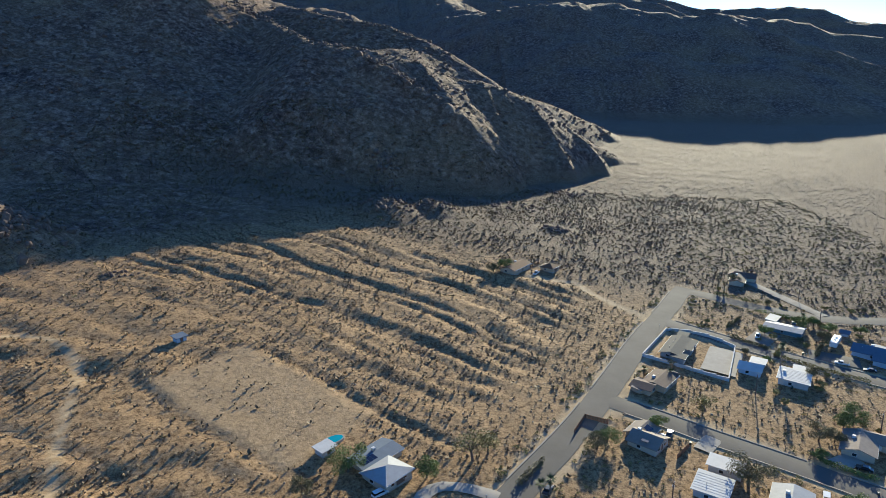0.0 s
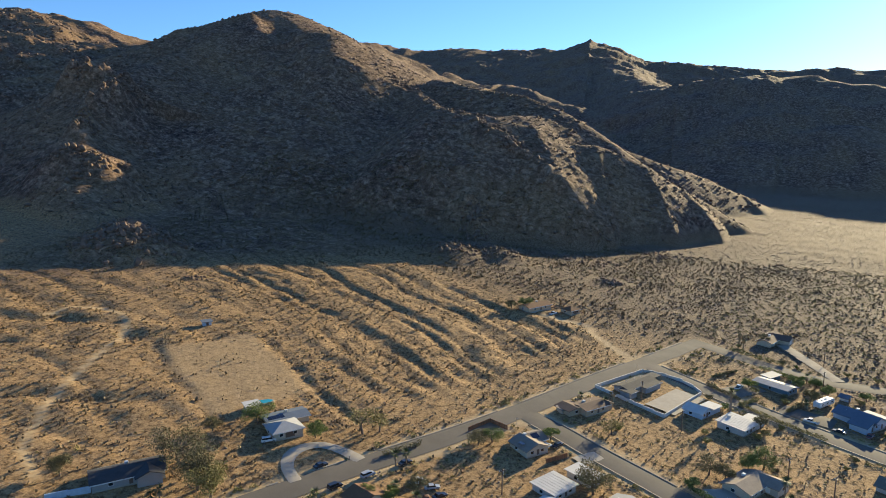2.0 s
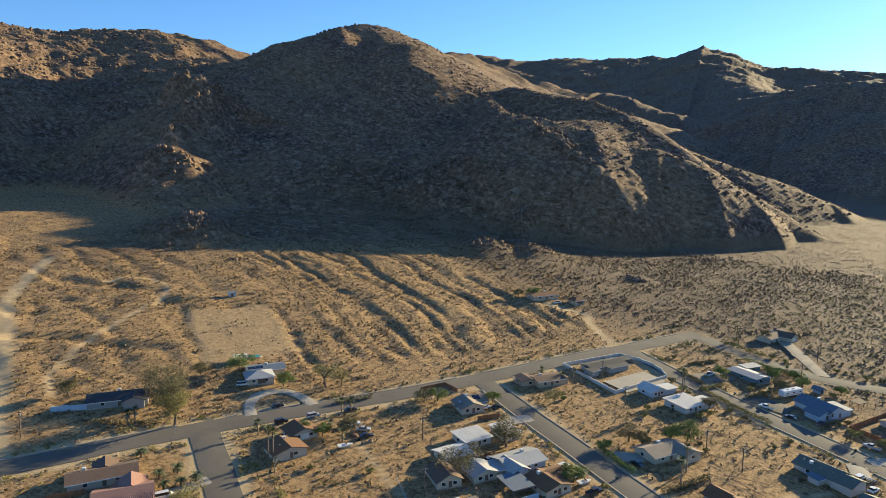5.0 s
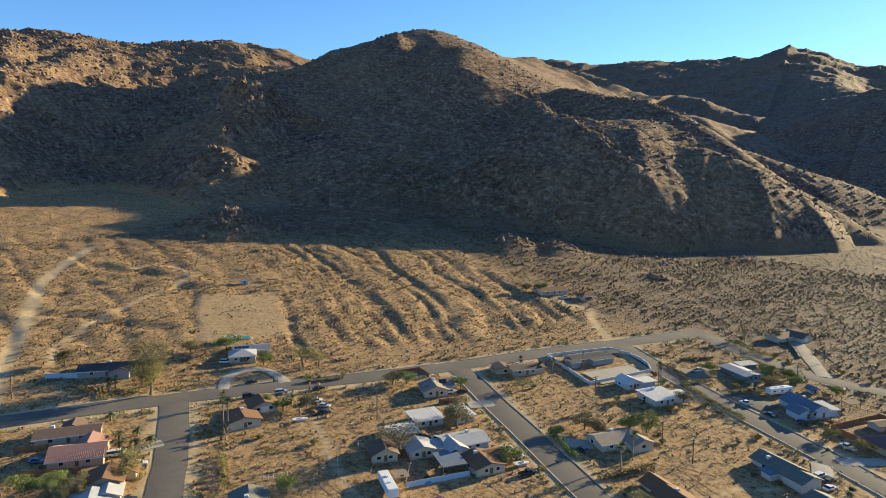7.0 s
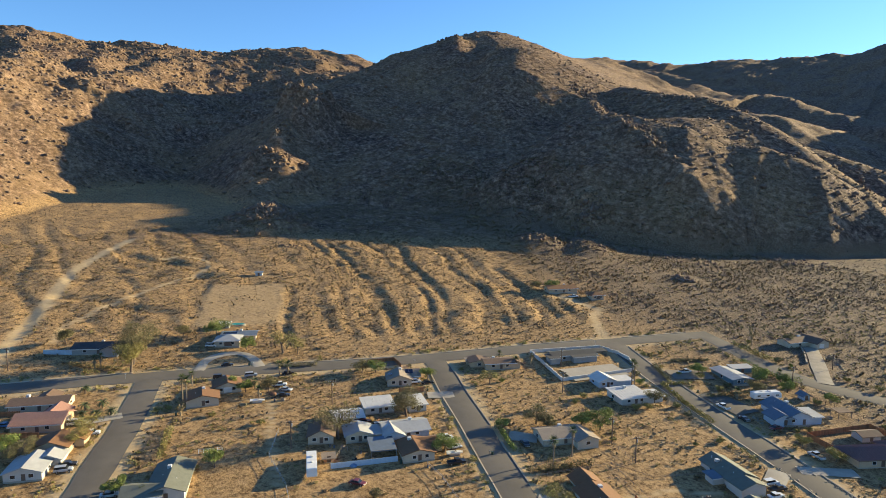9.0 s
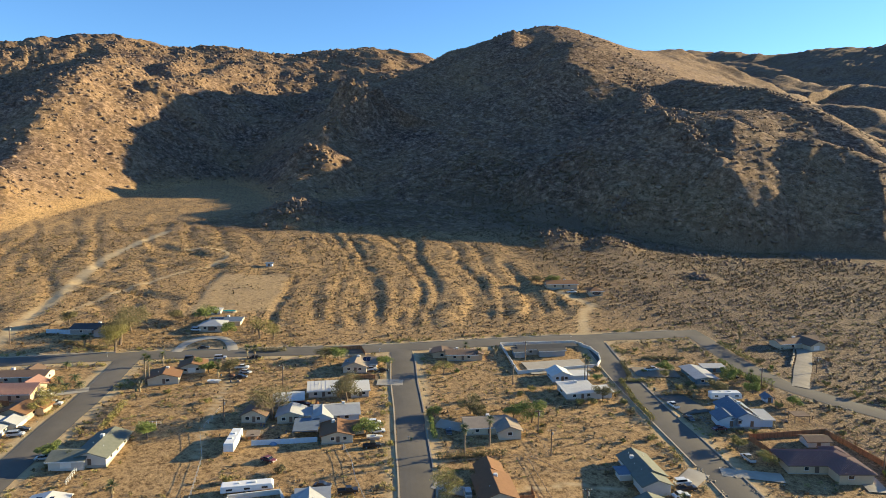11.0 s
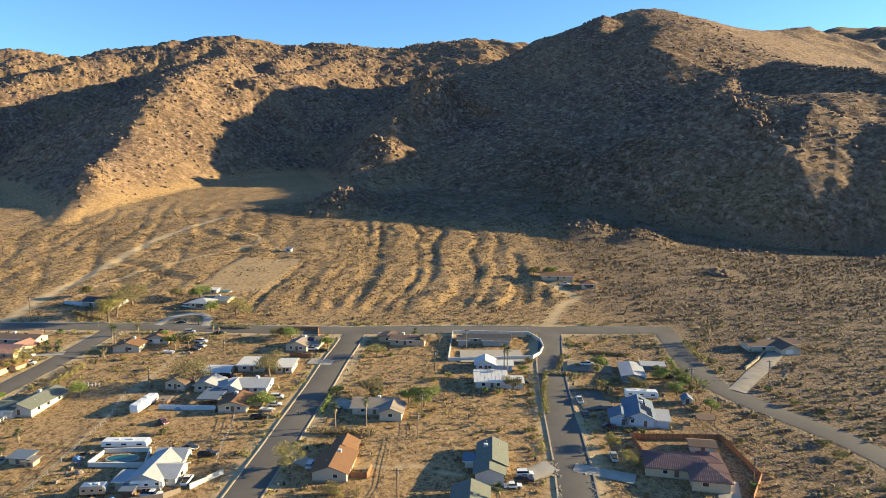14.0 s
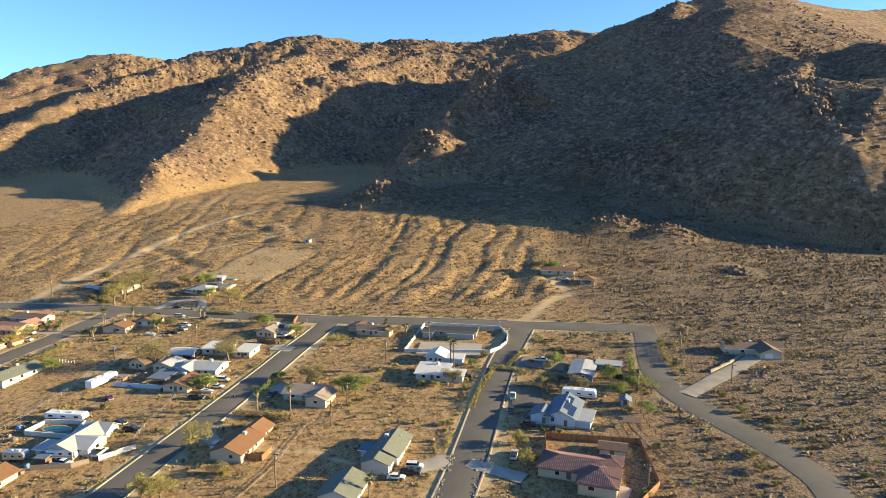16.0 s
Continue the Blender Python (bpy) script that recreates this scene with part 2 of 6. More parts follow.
def color_ramp(nt, source, stops):
    n = nt.nodes.new("ShaderNodeValToRGB")
    el = n.color_ramp.elements
    while len(el) < len(stops):
        el.new(0.5)
    for e, (p, c) in zip(el, stops):
        e.position, e.color = p, (*c, 1)
    nt.links.new(source, n.inputs["Fac"])
    return n.outputs["Color"]


def mix(nt, fac, a, b, mode='MIX'):
    n = nt.nodes.new("ShaderNodeMix")
    n.data_type, n.blend_type = 'RGBA', mode
    for sock, val in ((n.inputs[0], fac), (n.inputs[6], a), (n.inputs[7], b)):
        if isinstance(val, (int, float)):
            sock.default_value = val
        elif isinstance(val, tuple):
            sock.default_value = (*val, 1)
        else:
            nt.links.new(val, sock)
    return n.outputs[2]


def bump(nt, bsdf, source, strength, distance):
    n = add(nt, "ShaderNodeBump", Strength=strength, Distance=distance)
    nt.links.new(source, n.inputs["Height"])
    nt.links.new(n.outputs[0], bsdf.inputs["Normal"])


def surface(name, color, var=0.25, scale=1.5, rough=0.8, metal=0.0, grain=12.0, relief=0.02, tint=None, by_object=0.0):
    """A plain painted, plastered or earthy surface with stains at two scales."""
    m, nt, b = material(name)
    geo = nt.nodes.new("ShaderNodeNewGeometry")
    big = noise_tex(nt, scale, 4, 0.65, geo.outputs["Position"])
    small = noise_tex(nt, grain, 3, 0.6, geo.outputs["Position"])
    dark = tuple(c * (1 - var) for c in color)
    light = tuple(min(1, c * (1 + var * 0.6)) for c in (tint or color))
    col = color_ramp(nt, big.outputs[0], [(0.3, dark), (0.7, light)])
    col = mix(nt, 0.35, col, color_ramp(nt, small.outputs[0], [(0.3, dark), (0.75, light)]))
    if by_object:
        info = nt.nodes.new("ShaderNodeObjectInfo")
        shade = color_ramp(nt, info.outputs["Random"], [(0.0, (1 - by_object,) * 3), (1.0, (1 + by_object * 0.3,) * 3)])
        col = mix(nt, 1.0, col, shade, 'MULTIPLY')
    nt.links.new(col, b.inputs["Base Color"])
    b.inputs["Roughness"].default_value = rough
    b.inputs["Metallic"].default_value = metal
    if relief:
        bump(nt, b, small.outputs[0], 0.6, relief)
    return m


def land_material():
    m, nt, b = material("desert_ground")
    geo = nt.nodes.new("ShaderNodeNewGeometry")
    pos = geo.outputs["Position"]
    att = nt.nodes.new("ShaderNodeAttribute")
    att.attribute_name = "cover"
    sep = nt.nodes.new("ShaderNodeSeparateColor")
    nt.links.new(att.outputs["Color"], sep.inputs[0])
    n0 = noise_tex(nt, 0.012, 5, 0.6, pos)
    n1 = noise_tex(nt, 0.05, 6, 0.65, pos)
    n2 = noise_tex(nt, 0.42, 6, 0.72, pos)
    n3 = noise_tex(nt, 1.9, 5, 0.75, pos)
    vor = add(nt, "ShaderNodeTexVoronoi", Scale=0.55)
    nt.links.new(pos, vor.inputs["Vector"])
    sand = color_ramp(nt, n1.outputs[0], [(0.3, (0.313, 0.199, 0.0929)), (0.55, (0.389, 0.253, 0.121)), (0.75, (0.455, 0.303, 0.154))])
    sand = mix(nt, 0.5, sand, color_ramp(nt, n2.outputs[0], [(0.34, (0.19, 0.117, 0.0516)), (0.5, (0.361, 0.232, 0.11)), (0.68, (0.512, 0.349, 0.18))]))
    sand = mix(nt, 0.5, sand, color_ramp(nt, n3.outputs[0], [(0.4, (0.113, 0.075, 0.033)), (0.5, (0.322, 0.207, 0.1)), (0.64, (0.475, 0.323, 0.17))]))
    rock = color_ramp(nt, n0.outputs[0], [(0.3, (0.0968, 0.0576, 0.0459)), (0.5, (0.153, 0.0943, 0.0706)), (0.7, (0.209, 0.133, 0.102))])
    rock = mix(nt, 0.5, rock, color_ramp(nt, n1.outputs[0], [(0.32, (0.0695, 0.0426, 0.0317)), (0.5, (0.153, 0.0968, 0.0741)), (0.7, (0.251, 0.167, 0.131))]))
    rock = mix(nt, 0.62, rock, color_ramp(nt, n2.outputs[0], [(0.38, (0.0209, 0.0133, 0.00983)), (0.48, (0.104, 0.0636, 0.0494)), (0.58, (0.195, 0.128, 0.0983)), (0.72, (0.348, 0.243, 0.197))]))
    rock = mix(nt, 0.3, rock, color_ramp(nt, vor.outputs["Color"], [(0.15, (0.0278, 0.0183, 0.014)), (0.85, (0.292, 0.194, 0.155))]))
    mid = noise_tex(nt, 0.15, 5, 0.7, pos)
    rock = mix(nt, 0.5, rock, color_ramp(nt, mid.outputs[0], [(0.38, (0.0383, 0.0235, 0.016)), (0.5, (0.128, 0.0828, 0.0544)), (0.62, (0.29, 0.204, 0.137))]))
    chips = noise_tex(nt, 0.3, 8, 0.8, pos)
    rock = mix(nt, 1.0, rock, color_ramp(nt, chips.outputs[0], [(0.4, (0.42, 0.38, 0.36)), (0.5, (0.95, 0.95, 0.95)), (0.62, (1.75, 1.7, 1.62))]), 'MULTIPLY')
    litter = noise_tex(nt, 0.8, 8, 0.78, pos)
    sand = mix(nt, 1.0, sand, color_ramp(nt, litter.outputs[0], [(0.4, (0.4, 0.36, 0.33)), (0.5, (1.0, 0.98, 0.96)), (0.62, (1.28, 1.24, 1.18))]), 'MULTIPLY')
    col = mix(nt, sep.outputs[0], sand, rock)
    track = color_ramp(nt, n2.outputs[0], [(0.3, (0.417, 0.303, 0.163)), (0.7, (0.541, 0.399, 0.23))])
    col = mix(nt, sep.outputs[1], col, track)
    stony = color_ramp(nt, n3.outputs[0], [(0.4, (0.0414, 0.0308, 0.021)), (0.5, (0.14, 0.0955, 0.0593)), (0.62, (0.315, 0.227, 0.155))])
    col = mix(nt, sep.outputs[2], col, stony)
    nt.links.new(col, b.inputs["Base Color"])
    b.inputs["Roughness"].default_value = 0.95
    b.inputs["Specular IOR Level"].default_value = 0.2
    rough_rock = nt.nodes.new("ShaderNodeMath")
    rough_rock.operation = 'MULTIPLY'
    nt.links.new(chips.outputs[0], rough_rock.inputs[0])
    nt.links.new(sep.outputs[0], rough_rock.inputs[1])
    grit = nt.nodes.new("ShaderNodeMath")
    grit.operation = 'MULTIPLY_ADD'
    nt.links.new(n3.outputs[0], grit.inputs[0])
    grit.inputs[1].default_value = 0.4
    nt.links.new(rough_rock.outputs[0], grit.inputs[2])
    bump(nt, b, grit.outputs[0], 0.6, 0.9)
    return m


M_LAND = land_material()
M_ROAD = surface("worn_asphalt", (0.125, 0.108, 0.088), 0.28, 0.12, 0.92, 0, 6.0, 0.01)

# ---- ground and mountains: one sheet ----
def spaced(parts):
    out = [parts[0][0]]
    for a, b, step in parts:
        n = max(1, int(round((b - a) / step)))
        out += [a + (b - a) * (i + 1) / n for i in range(n)]
    return np.array(out)


def sheet(name, xs, ys, fn):
    X, Y = np.meshgrid(xs, ys)
    Z = fn(X, Y)
    nx, ny = len(xs), len(ys)
    me = bpy.data.meshes.new(name)
    idx = np.arange(nx * ny).reshape(ny, nx)
    quads = np.stack([idx[:-1, :-1], idx[:-1, 1:], idx[1:, 1:], idx[1:, :-1]], -1).reshape(-1, 4)
    me.vertices.add(nx * ny)
    me.vertices.foreach_set("co", np.stack([X, Y, Z], -1).astype(np.float32).ravel())
    me.loops.add(quads.size)
    me.loops.foreach_set("vertex_index", quads.astype(np.int32).ravel())
    me.polygons.add(len(quads))
    me.polygons.foreach_set("loop_start", (np.arange(len(quads)) * 4).astype(np.int32))
    me.polygons.foreach_set("use_smooth", np.ones(len(quads), bool))
    me.update(calc_edges=True)
    return new(name, me), X, Y, Z


XS = spaced([(-3000, -1400, 80), (-1400, -1000, 16), (-1000, -600, 6), (-600, -200, 2.4), (-200, -20, 1.6), (-20, 180, 1.4), (180, 320, 3), (320, 700, 8), (700, 2600, 30)])
YS = spaced([(-1600, -200, 60), (-200, 20, 6), (20, 260, 1.4), (260, 460, 2.0), (460, 760, 2.8), (760, 1200, 9), (1200, 3300, 20)])
ground, GX, GY, GZ = sheet("ground", XS, YS, land)
low = plane_level(GX, GY)
TRACKS = [
    # dirt tracks: line and half width
    ([(-24, 50), (-47, 62), (-69, 76), (-91, 90), (-107, 99), (-122, 108), (-138, 123), (-165, 150)], 2.2),
    ([(65, 200), (59, 208), (53, 215), (49.5, 222), (47.5, 229), (38, 230), (30, 231)], 1.6),
    ([(58, 292), (71, 275), (90, 258), (97, 240)], 0.7),
    ([(-46, 74), (-58, 82), (-67, 95), (-75, 110), (-80, 124), (-85, 139), (-92, 149), (-100, 155), (-109, 157), (-118, 152), (-119, 143)], 0.8),
    ([(39, 292), (43, 306), (52, 310), (62, 304)], 1.4),
    ([(62, 76), (46, 86), (30, 97)], 0.6),
    ([(107, 104), (112, 116), (118, 126), (124, 131)], 0.5),
]
cover = np.zeros((GX.size, 4), np.float32)
cover[:, 3] = 1
cover[:, 0] = (ramp(GZ - low, 1.0, 8) * np.clip(0.75 + 0.5 * fractal(GX, GY, 60.0, 3, 91), 0, 1)).ravel()
GV = (GX - ORIGIN[0]) * UPHILL[0] + (GY - ORIGIN[1]) * UPHILL[1]
cover[:, 0] = np.maximum(cover[:, 0], (0.95 * ramp(GV + 30 * fractal(GX, GY, 50.0, 3, 95), 145, 205) * ramp(GX + 0.4 * GY, -150, -60) * np.clip(0.8 + 0.5 * fractal(GX, GY, 12.0, 3, 96), 0, 1)).ravel())
tr = np.zeros(GX.shape)
for line, half in TRACKS:
    tr = np.maximum(tr, 1 - ramp(line_distance(GX + 1.2 * gnoise(GX / 6, GY / 6, 5), GY, line)[0], half * 0.5, half * 1.6))
for rname, line in ROADS.items():
    edge = ROAD_WIDTH[rname] / 2
    tr = np.maximum(tr, 0.95 * (1 - ramp(line_distance(GX, GY, line)[0] + 1.0 * gnoise(GX / 5, GY / 5, 6), edge + 1.2, edge + 3.2)))
tr = np.maximum(tr, 0.35 * on_pad(GX, GY))
cover[:, 1] = tr.ravel()
GS = (GX - ORIGIN[0]) * ALONG[0] + (GY - ORIGIN[1]) * ALONG[1]
cover[:, 2] = (ramp(GS + 20 * fractal(GX, GY, 50.0, 3, 93), 80, 135) * (1 - ramp(GZ - low, 3, 12)) * 0.9).ravel()
attr = ground.data.color_attributes.new("cover", 'FLOAT_COLOR', 'POINT')
attr.data.foreach_set("color", cover.ravel())
ground.data.materials.append(M_LAND)
tagged(ground, "tan desert sand, alluvial fan and brown rocky mountains", "ground", kind="structure")


def road(name, points, width):
    pts = [Vector(p) for p in points]
    line = []
    for i in range(len(pts) - 1):
        p0, p1, p2, p3 = pts[max(i - 1, 0)], pts[i], pts[i + 1], pts[min(i + 2, len(pts) - 1)]
        n = max(2, int((p2 - p1).length / 2.5))
        for k in range(n):
            t = k / n
            line.append(0.5 * ((2 * p1) + (p2 - p0) * t + (2 * p0 - 5 * p1 + 4 * p2 - p3) * t * t + (3 * p1 - p0 - 3 * p2 + p3) * t ** 3))
    line.append(pts[-1])
    verts, faces, rows = [], [], 7
    for i, p in enumerate(line):
        d = (line[min(i + 1, len(line) - 1)] - line[max(i - 1, 0)]).normalized()
        nrm = Vector((-d.y, d.x))
        for k in range(rows):
            f = (k / (rows - 1) - 0.5) * 2
            w = width / 2 + (0.25 * noise.noise((i * 0.31, f * 3, len(name))) if abs(f) > 0.9 else 0)
            q = p + nrm * f * w
            verts.append((q.x, q.y, 0.09 * (1 - f * f)))
    vs = np.array(verts)
    vs[:, 2] += sheet_level(vs[:, 0], vs[:, 1]) + 0.10
    for i in range(len(line) - 1):
        for k in range(rows - 1):
            a = i * rows + k
            faces.append((a, a + 1, a + rows + 1, a + rows))
    me = bpy.data.meshes.new(name)
    me.from_pydata([tuple(v) for v in vs], [], faces)
    me.materials.append(M_ROAD)
    ob = new(name, me)
    tagged(ob, "worn grey asphalt road with sandy edges", "road", kind="structure")
    ob["middle"] = [c for p in line for c in (p.x, p.y)]
    return ob


M_KERB = surface("dusty_concrete_kerb", (0.36, 0.30, 0.225), 0.18, 0.5, 0.9, 0, 7.0, 0.01)


def kerb(rname, middle, width):
    """Low concrete kerbs on both sides, left out where another street joins."""
    line = np.array(middle).reshape(-1, 2)
    d = np.gradient(line, axis=0)
    d /= np.linalg.norm(d, axis=1, keepdims=True) + 1e-9
    across = np.stack([-d[:, 1], d[:, 0]], -1)
    for side in ((1,) if rname == "foot_road" else (-1, 1)):
        inner, outer = line + across * side * (width / 2 + 0.1), line + across * side * (width / 2 + 0.4)
        keep = (line[:, 0] > -60) & (line[:, 0] < 215)
        for other, points in ROADS.items():
            if other != rname:
                keep &= line_distance(outer[:, 0], outer[:, 1], points)[0] > ROAD_WIDTH[other] / 2 + 1.6
        for other in DRIVE_MOUTHS:
            keep &= np.hypot(outer[:, 0] - other[0], outer[:, 1] - other[1]) > 3.0
        verts, faces = [], []
        zi, zo = sheet_level(inner[:, 0], inner[:, 1]), sheet_level(outer[:, 0], outer[:, 1])
        for i in range(len(line)):
            verts += [(*inner[i], zi[i] - 0.1), (*inner[i], zi[i] + 0.2), (*outer[i], zo[i] + 0.22), (*outer[i], zo[i] - 0.1)]
            if i and keep[i] and keep[i - 1]:
                a, b = 4 * i - 4, 4 * i
                faces += [(a + k, a + k + 1, b + k + 1, b + k) for k in range(3)]
        me = bpy.data.meshes.new("kerb")
        me.from_pydata(verts, [], faces)
        me.materials.append(M_KERB)
        tagged(new("kerb", me), "pale dusty concrete kerb along the street", "kerb", kind="structure")


DRIVE_MOUTHS = [(0.6, 94.6), (9.2, 107.6), (127, 208), (108, 178), (96, 184), (65, 200), (132, 150), (80, 121), (60, 131), (99, 105), (13, 69), (-24, 50), (120, 167)]


for k, (rname, line) in enumerate(ROADS.items()):
    ob = road("road", line, ROAD_WIDTH[rname])
    ob.location.z = -0.012 * k
    if rname in ("foot_road", "middle_street", "east_street"):
        kerb(rname, ob["middle"], ROAD_WIDTH[rname])

# ---- building kit ----
M_CONCRETE = surface("pale_concrete", (0.37, 0.325, 0.26), 0.24, 0.3, 0.9, 0, 8.0, 0.008)
M_TAN = surface("tan_stucco", (0.50, 0.37, 0.24), 0.12, 0.9, 0.9, 0, 14.0, 0.01)
M_CREAM = surface("cream_stucco", (0.50, 0.42, 0.31), 0.10, 0.9, 0.9, 0, 14.0, 0.01)
M_WHITE = surface("white_stucco", (0.52, 0.48, 0.42), 0.10, 0.8, 0.85, 0, 14.0, 0.008)
M_TEAL = surface("teal_siding", (0.12, 0.19, 0.23), 0.15, 1.0, 0.7, 0, 10.0, 0.006)
M_BLUEWALL = surface("pale_blue_stucco", (0.42, 0.48, 0.54), 0.10, 0.9, 0.85, 0, 14.0, 0.008)
M_GREYWALL = surface("grey_stucco", (0.30, 0.29, 0.28), 0.12, 0.9, 0.9, 0, 14.0, 0.008)
M_DARKROOF = surface("dark_grey_shingle", (0.05, 0.05, 0.052), 0.25, 1.2, 0.9, 0, 9.0, 0.02)
M_GREENROOF = surface("grey_green_shingle", (0.145, 0.15, 0.118), 0.22, 1.2, 0.9, 0, 9.0, 0.02)
M_BROWNROOF = surface("brown_shingle", (0.19, 0.093, 0.042), 0.22, 1.2, 0.9, 0, 9.0, 0.02)
M_DULLBROWN = surface("dull_brown_shingle", (0.15, 0.095, 0.065), 0.22, 1.2, 0.9, 0, 9.0, 0.02)
M_TANROOF = surface("tan_shingle", (0.27, 0.215, 0.165), 0.2, 1.2, 0.9, 0, 9.0, 0.02)
M_PINKTILE = surface("faded_pink_clay_tile", (0.30, 0.16, 0.12), 0.25, 2.5, 0.8, 0, 6.0, 0.02)
M_REDTILE = surface("purple_red_clay_tile", (0.20, 0.115, 0.105), 0.25, 2.5, 0.8, 0, 6.0, 0.02)
M_WHITEROOF = surface("white_coated_metal_roof", (0.56, 0.54, 0.50), 0.14, 0.6, 0.8, 0, 5.0, 0.004)
M_GREYROOF = surface("pale_grey_metal_roof", (0.36, 0.36, 0.355), 0.18, 0.7, 0.75, 0.0, 5.0, 0.004)
M_BLUEROOF = surface("slate_blue_shingle", (0.12, 0.155, 0.20), 0.18, 1.0, 0.8, 0, 9.0, 0.015)
M_TRIM = surface("white_painted_trim", (0.64, 0.62, 0.58), 0.08, 2.0, 0.6, 0, 12.0, 0.0)
M_FASCIA = surface("brown_painted_fascia", (0.20, 0.12, 0.075), 0.15, 2.0, 0.7, 0, 12.0, 0.0)
M_DOOR = surface("dark_painted_door", (0.13, 0.085, 0.06), 0.15, 2.0, 0.6, 0, 12.0, 0.0)
M_GARAGE = surface("white_garage_door", (0.66, 0.63, 0.57), 0.08, 2.0, 0.6, 0, 12.0, 0.0)
M_WOOD = surface("reddish_fence_board", (0.34, 0.15, 0.065), 0.3, 3.0, 0.85, 0, 16.0, 0.01, by_object=0.3)
M_GREYWOOD = surface("weathered_grey_wood", (0.26, 0.20, 0.15), 0.3, 3.0, 0.9, 0, 16.0, 0.01)
M_POLE = surface("creosoted_pole_wood", (0.15, 0.10, 0.07), 0.25, 3.0, 0.9, 0, 16.0, 0.01)
M_BLOCK = surface("white_painted_block", (0.54, 0.52, 0.48), 0.08, 1.2, 0.85, 0, 12.0, 0.01)
M_BLUEPANEL = surface("pale_blue_fence_panel", (0.42, 0.50, 0.58), 0.18, 1.5, 0.7, 0, 9.0, 0.005)
M_GRAVEL = surface("grey_brown_gravel", (0.21, 0.175, 0.135), 0.3, 0.5, 0.95, 0, 5.0, 0.02)
M_PALEGRAVEL = surface("pale_worn_gravel", (0.31, 0.265, 0.205), 0.3, 0.4, 0.95, 0, 4.0, 0.02)
M_STEEL = surface("galvanised_steel", (0.42, 0.42, 0.42), 0.15, 2.0, 0.45, 0.7, 12.0, 0.0)
M_RUBBER = surface("black_rubber", (0.02, 0.02, 0.02), 0.2, 3.0, 0.9, 0, 12.0, 0.0)
M_SOLAR = surface("dark_blue_solar_cell", (0.015, 0.02, 0.045), 0.2, 3.0, 0.15, 0.0, 12.0, 0.0)
M_ROCK = surface("brown_granite", (0.185, 0.125, 0.085), 0.5, 0.5, 0.95, 0, 3.0, 0.08)
M_PALEROCK = surface("pale_granite", (0.27, 0.225, 0.165), 0.4, 0.8, 0.95, 0, 4.0, 0.05)
M_FIELDROCK = surface("grey_brown_field_stone", (0.21, 0.165, 0.125), 0.4, 0.6, 0.95, 0, 4.0, 0.05)
M_BARK = surface("grey_brown_bark", (0.17, 0.12, 0.085), 0.35, 2.0, 0.95, 0, 10.0, 0.02)
M_PALMBARK = surface("palm_bark", (0.23, 0.17, 0.12), 0.35, 2.0, 0.95, 0, 10.0, 0.02)
M_THATCH = surface("dry_palm_thatch", (0.34, 0.26, 0.15), 0.35, 2.0, 0.95, 0, 10.0, 0.02)


def glass_material():
    m, nt, b = material("window_glass")
    b.inputs["Base Color"].default_value = (0.02, 0.025, 0.03, 1)
    b.inputs["Roughness"].default_value = 0.06
    b.inputs["Specular IOR Level"].default_value = 0.8
    return m


def pool_material():
    m, nt, b = material("pool_water")
    b.inputs["Base Color"].default_value = (0.03, 0.30, 0.34, 1)
    b.inputs["Roughness"].default_value = 0.05
    n = noise_tex(nt, 4.0, 3, 0.5)
    bump(nt, b, n.outputs[0], 0.2, 0.03)
    return m


def leaf_material(name, dark, light):
    m, nt, b = material(name)
    geo = nt.nodes.new("ShaderNodeNewGeometry")
    col = color_ramp(nt, geo.outputs["Random Per Island"], [(0.0, dark), (1.0, light)])
    big = noise_tex(nt, 0.25, 3, 0.6, geo.outputs["Position"])
    col = mix(nt, 0.5, col, color_ramp(nt, big.outputs[0], [(0.35, dark), (0.65, light)]))
    nt.links.new(col, b.inputs["Base Color"])
    b.inputs["Roughness"].default_value = 0.75
    b.inputs["Subsurface Weight"].default_value = 0.0
    return m


M_GLASS = glass_material()
M_POOL = pool_material()
M_LEAF = leaf_material("mesquite_leaf", (0.075, 0.105, 0.022), (0.25, 0.285, 0.06))
M_OLIVE = leaf_material("dusty_olive_leaf", (0.09, 0.078, 0.03), (0.24, 0.195, 0.075))
M_YELLOW = leaf_material("yellow_green_leaf", (0.15, 0.125, 0.032), (0.33, 0.28, 0.08))
M_FROND = leaf_material("palm_frond", (0.035, 0.055, 0.018), (0.11, 0.13, 0.04))
M_SHRUB = leaf_material("creosote_shrub", (0.09, 0.062, 0.03), (0.26, 0.18, 0.085))
M_HILLBRUSH = leaf_material("grey_hill_brush", (0.085, 0.066, 0.045), (0.19, 0.145, 0.095))
M_DRY = leaf_material("dry_brush", (0.16, 0.115, 0.055), (0.33, 0.24, 0.12))


def paint(name, color, rough=0.3):
    m, nt, b = material(name)
    geo = nt.nodes.new("ShaderNodeNewGeometry")
    n = noise_tex(nt, 2.0, 4, 0.6, geo.outputs["Position"])
    nt.links.new(color_ramp(nt, n.outputs[0], [(0.3, tuple(c * 0.85 for c in color)), (0.7, color)]), b.inputs["Base Color"])
    b.inputs["Roughness"].default_value = rough
    b.inputs["Coat Weight"].default_value = 0.4
    return m


CAR_PAINT = {"white": paint("white_car_paint", (0.72, 0.72, 0.70)), "black": paint("black_car_paint", (0.02, 0.02, 0.022)),
             "silver": paint("silver_car_paint", (0.42, 0.43, 0.44)), "red": paint("dark_red_car_paint", (0.16, 0.03, 0.025)),
             "blue": paint("blue_car_paint", (0.06, 0.14, 0.28)), "tan": paint("tan_car_paint", (0.36, 0.30, 0.22))}


